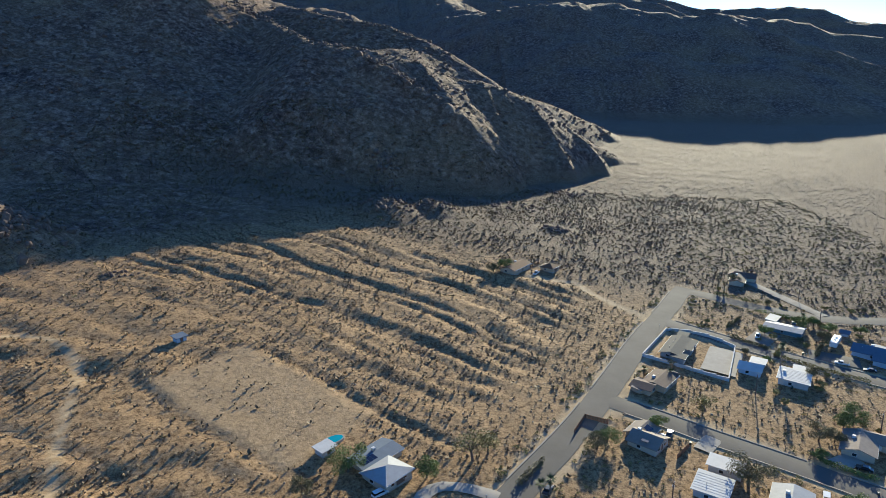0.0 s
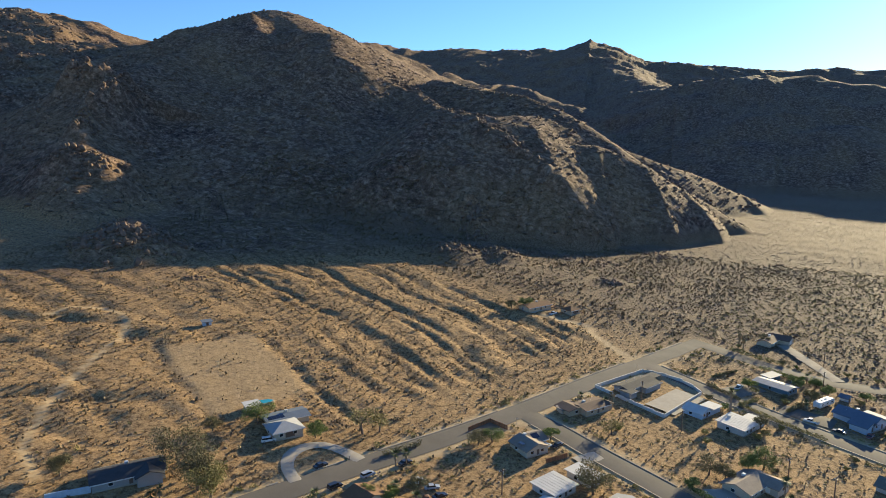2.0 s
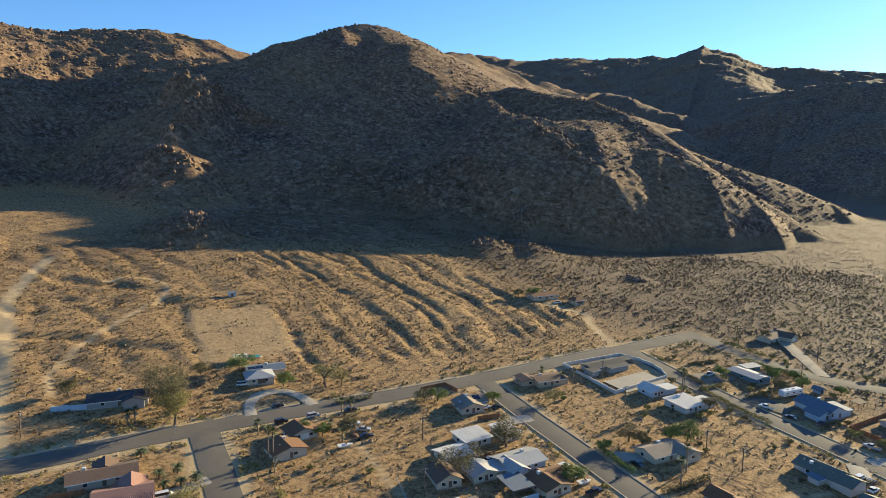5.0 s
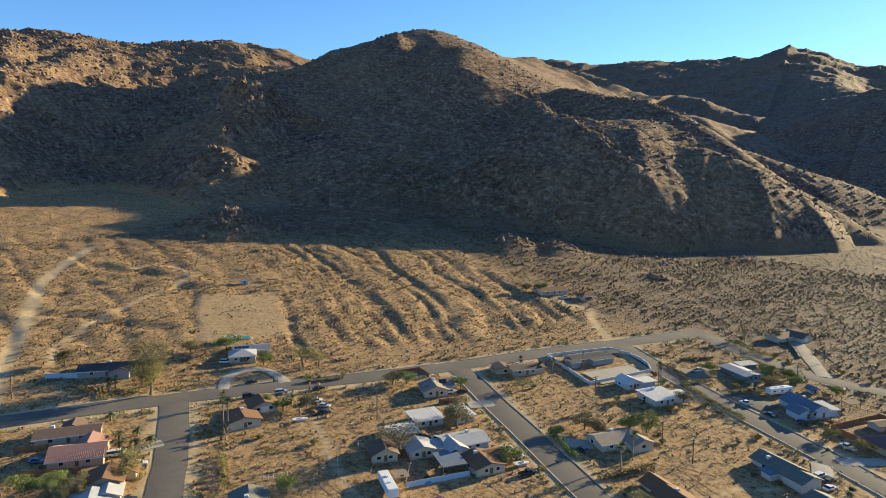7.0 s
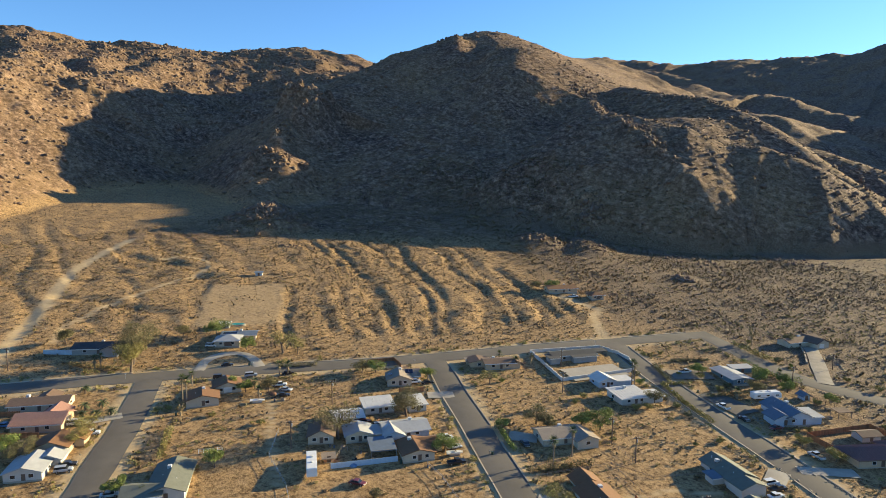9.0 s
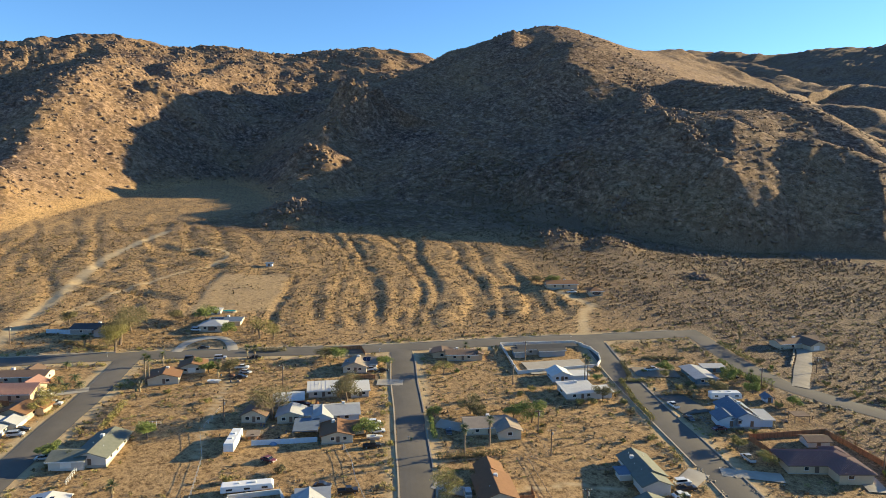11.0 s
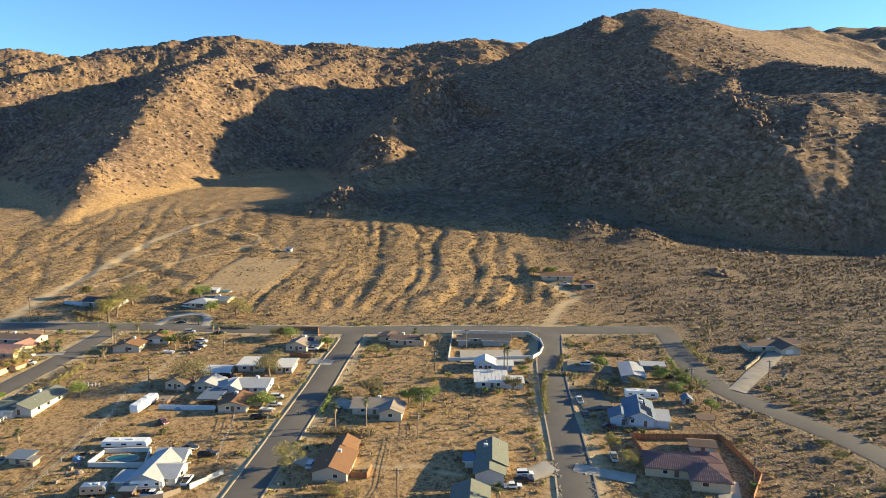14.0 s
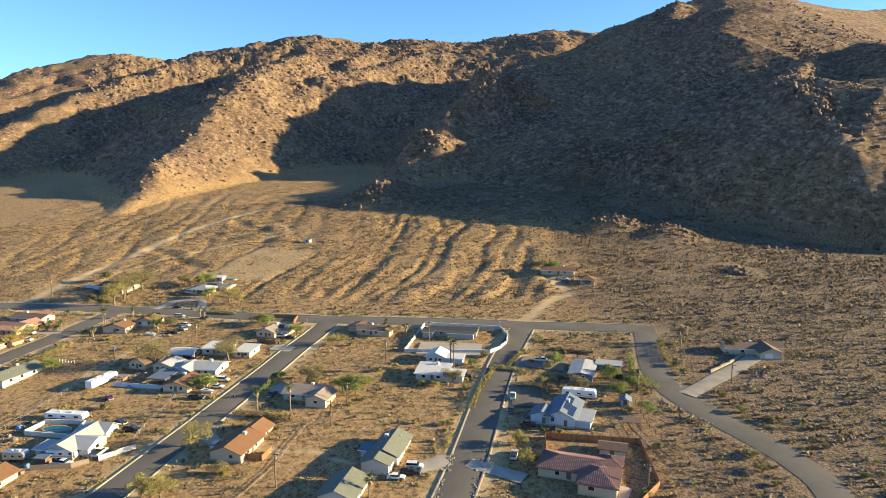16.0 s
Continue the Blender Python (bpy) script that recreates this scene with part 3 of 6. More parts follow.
def part(name, bm, mat, parent, label=""):
    me = bpy.data.meshes.new(name)
    bm.to_mesh(me)
    bm.free()
    me.materials.append(mat)
    ob = new(name, me)
    ob.parent = parent
    if label:
        ob["label"] = label
    return ob


def box(bm, cx, cy, cz, sx, sy, sz, rz=0.0, rx=0.0, ry=0.0, bevel=0.0):
    m = Matrix.LocRotScale((cx, cy, cz), Euler((radians(rx), radians(ry), radians(rz))), (sx, sy, sz))
    r = bmesh.ops.create_cube(bm, size=1.0, matrix=m)
    if bevel:
        edges = list({e for v in r["verts"] for e in v.link_edges})
        bmesh.ops.bevel(bm, geom=edges, offset=bevel, segments=1, affect='EDGES')
    return bm


def rod(bm, a, b, r1, r2=None, sides=7):
    a, b = Vector(a), Vector(b)
    d = b - a
    m = Matrix.Translation((a + b) / 2) @ d.to_track_quat("Z", "Y").to_matrix().to_4x4()
    bmesh.ops.create_cone(bm, cap_ends=True, segments=sides, radius1=r1, radius2=r1 if r2 is None else r2, depth=d.length, matrix=m)
    return bm


def boxes(*rows, **kw):
    bm = bmesh.new()
    for r in rows:
        box(bm, *r, **kw)
    return bm


def prism(points, length, along="x"):
    """A cross-section in the y-z plane (x-z for along y), drawn out to both sides of the origin."""
    bm = bmesh.new()
    ends = []
    for s in (-0.5, 0.5):
        ends.append([bm.verts.new((s * length, p[0], p[1]) if along == "x" else (p[0], s * length, p[1])) for p in points])
    n = len(points)
    bm.faces.new(ends[0])
    bm.faces.new(list(reversed(ends[1])))
    for i in range(n):
        bm.faces.new((ends[0][i], ends[1][i], ends[1][(i + 1) % n], ends[0][(i + 1) % n]))
    bmesh.ops.recalc_face_normals(bm, faces=bm.faces)
    return bm


def moved(bm, x=0.0, y=0.0, z=0.0, rz=0.0):
    bmesh.ops.transform(bm, matrix=pose(x, y, z, 0, 0, rz), verts=bm.verts)
    return bm


def base(name, x, y, ang=0.0, sink=0.0):
    ob = new(name)
    ob.matrix_basis = pose(x, y, ground_at(x, y) - sink, 0, 0, ang)
    return ob


# ---- houses ----
def hip_roof(L, W, e, rise, o, thick):
    bm = bmesh.new()
    hx, hy = L / 2 + o, W / 2 + o
    r = max(hx - hy, 0.05) if hx >= hy else 0.05
    ry = 0 if hx >= hy else hy - hx
    low = [bm.verts.new(p) for p in ((-hx, -hy, e - thick), (hx, -hy, e - thick), (hx, hy, e - thick), (-hx, hy, e - thick))]
    top = [bm.verts.new(p) for p in ((-hx, -hy, e), (hx, -hy, e), (hx, hy, e), (-hx, hy, e))]
    if hx >= hy:
        a, b = bm.verts.new((-r, 0, e + rise)), bm.verts.new((r, 0, e + rise))
        bm.faces.new((top[0], top[1], b, a)), bm.faces.new((top[1], top[2], b)), bm.faces.new((top[2], top[3], a, b)), bm.faces.new((top[3], top[0], a))
    else:
        a, b = bm.verts.new((0, -ry, e + rise)), bm.verts.new((0, ry, e + rise))
        bm.faces.new((top[0], top[1], a)), bm.faces.new((top[1], top[2], b, a)), bm.faces.new((top[2], top[3], b)), bm.faces.new((top[3], top[0], a, b))
    bm.faces.new(list(reversed(low)))
    for i in range(4):
        bm.faces.new((low[i], low[(i + 1) % 4], top[(i + 1) % 4], top[i]))
    return bm


def tile_ribs(L, W, e, rise, o, kind):
    """Rounded tile rows running down each slope."""
    bm = bmesh.new()
    hx, hy = L / 2 + o, W / 2 + o
    step, half = 0.34, 0.075
    rows = [(hx, hy, 0)] + ([(hy, hx, 90)] if kind == "hip" else [])
    for a, b, turn in rows:
        n = int(2 * a / step)
        for i in range(n):
            x = -a + step * (i + 0.5)
            run = b if kind != "hip" else min(b, a - abs(x)) if a >= b else min(b, a - abs(x))
            if run < 0.3:
                continue
            up = rise * run / (b if a >= b or kind != "hip" else b)
            if kind == "hip" and a < b:
                up = rise * run / a
            for s in (-1, 1):
                p0, p1 = Vector((x, s * b, e + 0.02)), Vector((x, s * (b - run), e + 0.02 + up))
                q = [(p0.x - half, p0.y, p0.z), (p0.x, p0.y, p0.z + 0.09), (p0.x + half, p0.y, p0.z),
                     (p1.x - half, p1.y, p1.z), (p1.x, p1.y, p1.z + 0.09), (p1.x + half, p1.y, p1.z)]
                vs = [bm.verts.new(pose(0, 0, 0, 0, 0, turn) @ Vector(c)) for c in q]
                bm.faces.new((vs[0], vs[1], vs[4], vs[3]))
                bm.faces.new((vs[1], vs[2], vs[5], vs[4]))
                bm.faces.new((vs[0], vs[2], vs[1]))
    return bm


def block_of(house_ob, dx, dy, L, W, e, rise, kind, axis, wall_m, roof_m, windows, door, tile=False, fascia=None, seams=False):
    o, th = 0.46, 0.14
    e *= 0.8
    if kind == "gable":
        a, b = (W, L) if axis == "x" else (L, W)
        wall = prism([(-a / 2, -0.9), (a / 2, -0.9), (a / 2, e), (0, e + rise), (-a / 2, e)], b, axis)
        d = rise * o / (a / 2)
        sec = [(-a / 2 - o, e - d + 0.03), (0, e + rise + 0.03), (a / 2 + o, e - d + 0.03), (a / 2 + o, e - d + 0.03 + th), (0, e + rise + 0.03 + th), (-a / 2 - o, e - d + 0.03 + th)]
        roof = prism(sec, b + 2 * o, axis)
    elif kind == "hip":
        wall = boxes((0, 0, (e - 0.9) / 2, L, W, e + 0.9))
        roof = hip_roof(L, W, e + 0.12, rise, o, 0.12)
    else:
        sec = [(-W / 2, -0.9), (W / 2, -0.9), (W / 2, e + rise), (-W / 2, e)]
        wall = prism(sec, L, "x")
        k = rise / W
        sec = [(-W / 2 - o, e - k * o + 0.02), (W / 2 + o, e + rise + k * o + 0.02), (W / 2 + o, e + rise + k * o + 0.02 + th), (-W / 2 - o, e - k * o + 0.02 + th)]
        roof = prism(sec, L + 2 * o, "x")
    part("wall", moved(wall, dx, dy), wall_m, house_ob)
    roof_ob = part("roof", moved(roof, dx, dy), roof_m, house_ob)
    if tile:
        bm = tile_ribs(L, W, e + (0.12 if kind == "hip" else -rise * o / (W / 2) + 0.17), rise, o, kind) if axis == "x" or kind == "hip" else \
            moved(tile_ribs(W, L, e - rise * o / (L / 2) + 0.17, rise, o, kind), 0, 0, 0, 90)
        tagged(part("tiling", moved(bm, dx, dy), roof_m, roof_ob), kind="stuff")
    if seams:
        bm = bmesh.new()
        for i in range(int(L / 0.9)):
            box(bm, -L / 2 + 0.5 + 0.9 * i, 0, e + rise / 2 + th + 0.025, 0.05, (W + 2 * o) * 0.98, 0.05, rx=math.degrees(math.atan2(rise, W)) if kind == "shed" else 0)
        if kind == "shed":
            tagged(part("standing_seam", moved(bm, dx, dy), roof_m, roof_ob), kind="stuff")
        else:
            bm.free()
    if fascia:
        for s in (-1, 1):
            if kind == "gable" and axis == "x":
                part("fascia", boxes((dx, dy + s * (W / 2 + o + 0.02), e - rise * o / (W / 2) + 0.06, L + 2 * o, 0.05, 0.2)), fascia, house_ob)
            elif kind != "gable":
                part("fascia", boxes((dx, dy + s * (W / 2 + o + 0.03), e + (0.02 if s < 0 or kind == "hip" else rise + 0.05), L + 2 * o, 0.05, 0.18)), fascia, house_ob)
    # windows on the long and short sides
    for side, pos, w in windows:
        fr, gl = bmesh.new(), bmesh.new()
        h = 0.66
        if side in "sn":
            s = -1 if side == "s" else 1
            px, py = dx + pos * L / 2, dy + s * (W / 2)
            box(fr, px, py, e * 0.58, w + 0.14, 0.08, h + 0.14)
            box(gl, px, py + s * 0.035, e * 0.58, w, 0.05, h)
        else:
            s = -1 if side == "w" else 1
            px, py = dx + s * (L / 2), dy + pos * W / 2
            box(fr, px, py, e * 0.58, 0.08, w + 0.14, h + 0.14)
            box(gl, px + s * 0.035, py, e * 0.58, 0.05, w, h)
        win = part("window", fr, M_TRIM, house_ob, "white window frame")
        part("pane", gl, M_GLASS, win, "dark reflective pane")
    for side, pos, w, mat in door:
        h = 1.3 if w < 1.2 else 1.34
        if side in "sn":
            s = -1 if side == "s" else 1
            bm = boxes((dx + pos * L / 2, dy + s * (W / 2 + 0.005), h / 2, w, 0.07, h))
        else:
            s = -1 if side == "w" else 1
            bm = boxes((dx + s * (L / 2 + 0.005), dy + pos * W / 2, h / 2, 0.07, w, h))
        part("door" if w < 1.2 else "garage_door", bm, mat, house_ob)


def cooler_on(house_ob, x, y, z):
    bm = boxes((x, y, z + 0.32, 0.75, 0.75, 0.62), bevel=0.05)
    c = part("evaporative_cooler", bm, M_TRIM, house_ob, "white rooftop cooler box")
    sl = bmesh.new()
    for k in range(4):
        box(sl, x, y - 0.385, z + 0.14 + 0.12 * k, 0.6, 0.03, 0.05)
    part("grille", sl, M_STEEL, c)
    part("duct", boxes((x, y, z - 0.1, 0.35, 0.35, 0.5)), M_STEEL, c)


def vents_on(house_ob, spots):
    for x, y, z in spots:
        part("vent_pipe", rod(bmesh.new(), (x, y, z - 0.3), (x, y, z + 0.35), 0.07), M_TRIM, house_ob, "white roof vent pipe")


def house(x, y, ang, L, W, e, rise, kind, axis, wall_m, roof_m, label, windows=(("s", -0.5, 0.8), ("s", 0.45, 0.8), ("e", 0.0, 0.8), ("n", 0.4, 0.8), ("w", 0.2, 0.8)),
          door=(("s", 0.05, 0.7, M_DOOR),), tile=False, fascia=M_TRIM, wings=(), cooler=None, vents=(), solar=(), seams=False):
    h = base("house", x, y, ang)
    block_of(h, 0, 0, L, W, e, rise, kind, axis, wall_m, roof_m, windows, door, tile, fascia, seams)
    for w in wings:
        block_of(h, *w[:8], wall_m, w[8] if len(w) > 8 and w[8] else roof_m, w[9] if len(w) > 9 else (), w[10] if len(w) > 10 else (), tile, fascia)
    if cooler:
        cooler_on(h, cooler[0], cooler[1], cooler[2] - 0.2 * e)
    vents_on(h, [(a, b, c - 0.2 * e) for a, b, c in vents])
    for sx, sy, sz, n, tilt in solar:
        sz -= 0.2 * e
        for k in range(n):
            p = part("solar_panel", boxes((sx + k * 1.02, sy, sz, 0.98, 1.6, 0.05), rx=tilt), M_SOLAR, h, "dark blue solar panel")
            part("rim", boxes((sx + k * 1.02, sy, sz - 0.03, 1.01, 1.63, 0.04), rx=tilt), M_STEEL, p)
    part("footing", boxes((0, 0, -0.4, L + 0.1, W + 0.1, 0.9)), M_CONCRETE, h)
    tagged(h, label, "house", "houses of the settlement")
    return h


# ---- vehicles ----
CAR_SHAPES = {
    # side outline of the body, of the cabin, wheel places
    "sedan": ([(-1.62, 0.22), (1.6, 0.22), (1.63, 0.45), (1.5, 0.58), (0.75, 0.64), (-1.1, 0.66), (-1.6, 0.6), (-1.66, 0.42)],
              [(-1.15, 0.63), (0.75, 0.62), (0.25, 0.98), (-0.65, 0.99)], (-1.0, 1.02)),
    "suv": ([(-1.6, 0.28), (1.6, 0.28), (1.64, 0.52), (1.5, 0.72), (0.85, 0.78), (-1.55, 0.8), (-1.64, 0.5)],
            [(-1.55, 0.77), (0.85, 0.76), (0.45, 1.2), (-1.4, 1.22)], (-1.0, 1.02)),
    "pickup": ([(-1.9, 0.3), (1.85, 0.3), (1.9, 0.55), (1.75, 0.76), (0.95, 0.8), (-1.85, 0.8), (-1.92, 0.5)],
               [(-0.35, 0.78), (0.98, 0.78), (0.62, 1.2), (-0.25, 1.22)], (-1.2, 1.2)),
    "van": ([(-1.7, 0.28), (1.7, 0.28), (1.76, 0.6), (1.35, 0.86), (-1.72, 0.86), (-1.74, 0.5)],
            [(-1.7, 0.84), (1.3, 0.84), (0.85, 1.38), (-1.64, 1.4)], (-1.1, 1.15)),
}


def vehicle(shape, color, x, y, ang, label, category="car"):
    body, cabin, wheels = CAR_SHAPES[shape]
    v = base("car" if category == "car" else category.replace(" ", "_"), x, y, ang)
    bm = prism(body, 1.28, "y")
    bmesh.ops.bevel(bm, geom=list(bm.edges), offset=0.05, segments=1, affect='EDGES')
    part("body", bm, CAR_PAINT[color], v)
    bm = prism(cabin, 1.1, "y")
    glass = part("cabin_glass", bm, M_GLASS, v, "dark tinted glass")
    zt = max(p[1] for p in cabin)
    xs = [p[0] for p in cabin if p[1] > zt - 0.06]
    part("roof", boxes(((min(xs) + max(xs)) / 2, 0, zt, max(xs) - min(xs) + 0.1, 1.12, 0.06), bevel=0.02), CAR_PAINT[color], v)
    if shape == "pickup":
        part("load_bed", boxes((-1.12, 0, 0.815, 1.4, 1.05, 0.03)), M_RUBBER, v, "black load bed")
    for s in (-1, 1):
        part("headlight", boxes((max(p[0] for p in body) - 0.04, s * 0.45, 0.52, 0.06, 0.25, 0.1)), M_TRIM, v)
        part("bumper", boxes((s * (max(p[0] for p in body) - 0.02), 0, 0.33, 0.1, 1.2, 0.14), bevel=0.02), M_STEEL, v)
        for wx in wheels:
            tyre = part("wheel", rod(bmesh.new(), (wx, s * 0.5, 0.25), (wx, s * 0.67, 0.25), 0.25, sides=12), M_RUBBER, v)
            part("rim", rod(bmesh.new(), (wx, s * 0.66, 0.25), (wx, s * 0.685, 0.25), 0.14, sides=8), M_STEEL, tyre)
    tagged(v, label, category, "parked vehicles")
    return v


def trailer(x, y, ang, L, W, H, mat, label, stripe=None, windows=True):
    t = base("trailer", x, y, ang)
    sec = [(-L / 2, 0.42), (L / 2, 0.42), (L / 2, H * 0.75), (L / 2 - 0.35, H), (-L / 2 + 0.15, H), (-L / 2, H - 0.2)]
    bm = prism(sec, W, "y")
    bmesh.ops.bevel(bm, geom=list(bm.edges), offset=0.06, segments=2, affect='EDGES')
    part("body", bm, mat, t)
    for s in (-1, 1):
        if windows:
            for k in range(3):
                w = part("window", boxes((-L / 3 + k * L / 3, s * (W / 2 + 0.01), H * 0.62, L / 8, 0.04, 0.4)), M_TRIM, t)
                part("pane", boxes((-L / 3 + k * L / 3, s * (W / 2 + 0.03), H * 0.62, L / 9, 0.03, 0.34)), M_GLASS, w)
        if stripe:
            part("stripe", boxes((0, s * (W / 2 + 0.012), H * 0.38, L * 0.94, 0.02, 0.14)), stripe, t)
        for k in (-0.5, 0.35):
            part("wheel", rod(bmesh.new(), (k, s * (W / 2 - 0.18), 0.26), (k, s * (W / 2 - 0.02), 0.26), 0.26, sides=12), M_RUBBER, t)
    part("hitch", boxes((L / 2 + 0.4, 0, 0.36, 0.9, 0.12, 0.08)), M_STEEL, t)
    part("jack", rod(bmesh.new(), (L / 2 + 0.7, 0, 0.0), (L / 2 + 0.7, 0, 0.5), 0.04), M_STEEL, t)
    part("roof_vent", boxes((-L / 6, 0, H + 0.08, 0.45, 0.45, 0.18), bevel=0.04), M_TRIM, t)
    part("roof_unit", boxes((L / 8, 0, H + 0.12, 0.8, 0.6, 0.24), bevel=0.06), M_TRIM, t)
    tagged(t, label, "trailer")
    return t


# ---- plants ----
def leaf_cloud(bm, rng, centre, radius, count, size, flat=0.75):
    for _ in range(count):
        while True:
            p = Vector((rng.uniform(-1, 1), rng.uniform(-1, 1), rng.uniform(-1, 1)))
            if 0.25 < p.length < 1:
                break
        p = Vector((p.x * radius, p.y * radius, p.z * radius * flat)) + Vector(centre)
        a = Vector((rng.gauss(0, 1), rng.gauss(0, 1), rng.gauss(0, 0.7))).normalized()
        b = a.cross(Vector((rng.gauss(0, 1), rng.gauss(0, 1), rng.gauss(0, 1)))).normalized()
        s = size * rng.uniform(0.6, 1.4)
        q = [p + a * s, p + b * s * 0.6, p - a * s, p - b * s * 0.6]
        bm.faces.new([bm.verts.new(c) for c in q])


def tree(x, y, size, leaf, label, seed=1, spread=1.0, sparse=1.0):
    rng = random.Random(seed)
    t = base("tree", x, y, rng.uniform(0, 360))
    H = size * 1.3
    bm = bmesh.new()
    rod(bm, (0, 0, -0.3), (0.06 * H, 0, 0.35 * H), 0.045 * H, 0.032 * H, 8)
    tips = []
    for k in range(6):
        a = k * 1.047 + rng.uniform(-0.4, 0.4)
        r = spread * H * rng.uniform(0.26, 0.5)
        tip = Vector((math.cos(a) * r, math.sin(a) * r, H * rng.uniform(0.38, 0.8)))
        mid = Vector((0.06 * H, 0, 0.35 * H)).lerp(tip, 0.55) + Vector((rng.uniform(-.05, .05) * H, rng.uniform(-.05, .05) * H, 0.05 * H))
        rod(bm, (0.06 * H, 0, 0.32 * H), mid, 0.026 * H, 0.016 * H, 6)
        rod(bm, mid, tip, 0.016 * H, 0.006 * H, 5)
        tips += [tip, mid.lerp(tip, 0.5) + Vector((rng.uniform(-.1, .1) * H, rng.uniform(-.1, .1) * H, 0.06 * H))]
    part("trunk", bm, M_BARK, t)
    bm = bmesh.new()
    for c in tips:
        leaf_cloud(bm, rng, c, H * rng.uniform(0.2, 0.33), int(260 * sparse), 0.05 * H ** 0.5)
    leaf_cloud(bm, rng, (0.03 * H, 0, 0.6 * H), H * 0.36 * spread, int(500 * sparse), 0.055 * H ** 0.5)
    part("crown", bm, leaf, t)
    tagged(t, label, "tree", "trees of the settlement")
    return t


def fan_palm(x, y, H, seed, label="tall fan palm with green crown and dry skirt", skirt=0.5, crown=0.95):
    rng = random.Random(seed)
    t = base("palm_tree", x, y, rng.uniform(0, 360))
    bm = bmesh.new()
    lean = Vector((rng.uniform(-0.1, 0.1), rng.uniform(-0.1, 0.1), 0))
    for k in range(5):
        rod(bm, lean * (k / 5) ** 2 + Vector((0, 0, H * k / 5 - (0.3 if k == 0 else 0))), lean * ((k + 1) / 5) ** 2 + Vector((0, 0, H * (k + 1) / 5)), 0.17 - 0.012 * k, 0.158 - 0.012 * k, 8)
    part("trunk", bm, M_PALMBARK, t)
    top = lean + Vector((0, 0, H))
    for name, mat, n, lo, hi in (("crown", M_FROND, 34, -0.5, 1.3), ("skirt", M_THATCH, int(26 * skirt), -1.45, -0.7)):
        if n < 2:
            continue
        bm = bmesh.new()
        for k in range(n):
            a = k * 2.4 + rng.uniform(-0.3, 0.3)
            up = rng.uniform(lo, hi)
            d = Vector((math.cos(a) * math.cos(up), math.sin(a) * math.cos(up), math.sin(up)))
            side = Vector((-math.sin(a), math.cos(a), 0))
            ln = crown * rng.uniform(0.8, 1.15) * (0.8 if name == "skirt" else 1)
            b0 = top + (Vector((0, 0, -0.1)) if name == "crown" else Vector((0, 0, -0.25 - rng.uniform(0, 0.5))))
            mid = b0 + d * ln * 0.55
            for j in range(-3, 4):
                tipd = (d + side * j * 0.28 + Vector((0, 0, -0.18 - 0.06 * abs(j)))).normalized()
                w = side * 0.045
                vs = [bm.verts.new(c) for c in (mid - w - d * ln * 0.3, mid + w - d * ln * 0.3, mid + tipd * ln * 0.6)]
                bm.faces.new(vs)
        part(name, bm, mat, t)
    tagged(t, label, "palm tree", "palm trees")
    return t


def date_palm(x, y, H, seed):
    rng = random.Random(seed)
    t = base("palm_tree", x, y, rng.uniform(0, 360))
    part("trunk", rod(bmesh.new(), (0, 0, -0.2), (0, 0, H), 0.22, 0.2, 9), M_PALMBARK, t)
    bm = bmesh.new()
    for k in range(30):
        a, up = k * 2.4, rng.uniform(0.0, 1.2)
        side = Vector((-math.sin(a), math.cos(a), 0))
        ln = rng.uniform(1.3, 1.8)
        p = Vector((0, 0, H))
        pts = []
        for i in range(5):
            pts.append(p.copy())
            u = up - 0.42 * i
            p = p + Vector((math.cos(a) * math.cos(u), math.sin(a) * math.cos(u), math.sin(u))) * ln / 4
        for i in range(4):
            for j in range(3):
                q = pts[i].lerp(pts[i + 1], j / 3)
                for s in (-1, 1):
                    tip = q + side * s * 0.32 + (pts[i + 1] - pts[i]) * 0.6 + Vector((0, 0, -0.08))
                    bm.faces.new([bm.verts.new(c) for c in (q, q + (pts[i + 1] - pts[i]) * 0.28, tip)])
    part("crown", bm, M_FROND, t)
    tagged(t, "squat date palm with arching green fronds", "palm tree", "palm trees")


# ---- walls, fences, poles ----
DRIVES = []


def ribbon(name, points, width, mat, label, category="path", lift=0.05):
    DRIVES.append((points, width / 2 + 0.5))
    ob = road(name, points, width)
    ob.data.materials[0] = mat
    ob.location.z = lift - 0.02
    tagged(ob, label, category, kind="structure")
    return ob


def wall_run(points, height, thick, mat, label, category="wall", cap=True, name="block_wall"):
    w = base(name, *points[0])
    o = Vector((points[0][0], points[0][1], w.matrix_basis.translation.z))
    for a, b in zip(points[:-1], points[1:]):
        a, b = Vector(a), Vector(b)
        n = max(1, int((b - a).length / 3.0))
        for k in range(n):
            p, q = a.lerp(b, k / n), a.lerp(b, (k + 1) / n)
            c = (p + q) / 2
            z = ground_at(c.x, c.y)
            ang = math.degrees(math.atan2((q - p).y, (q - p).x))
            part("wall_panel", boxes((c.x - o.x, c.y - o.y, z - o.z + height / 2 - 0.3, (q - p).length + thick * 0.4, thick, height + 0.6, ang)), mat, w)
            if cap:
                part("coping", boxes((c.x - o.x, c.y - o.y, z - o.z + height + 0.04, (q - p).length + thick * 0.4, thick + 0.1, 0.08, ang)), mat, w)
    tagged(w, label, category)
    return w


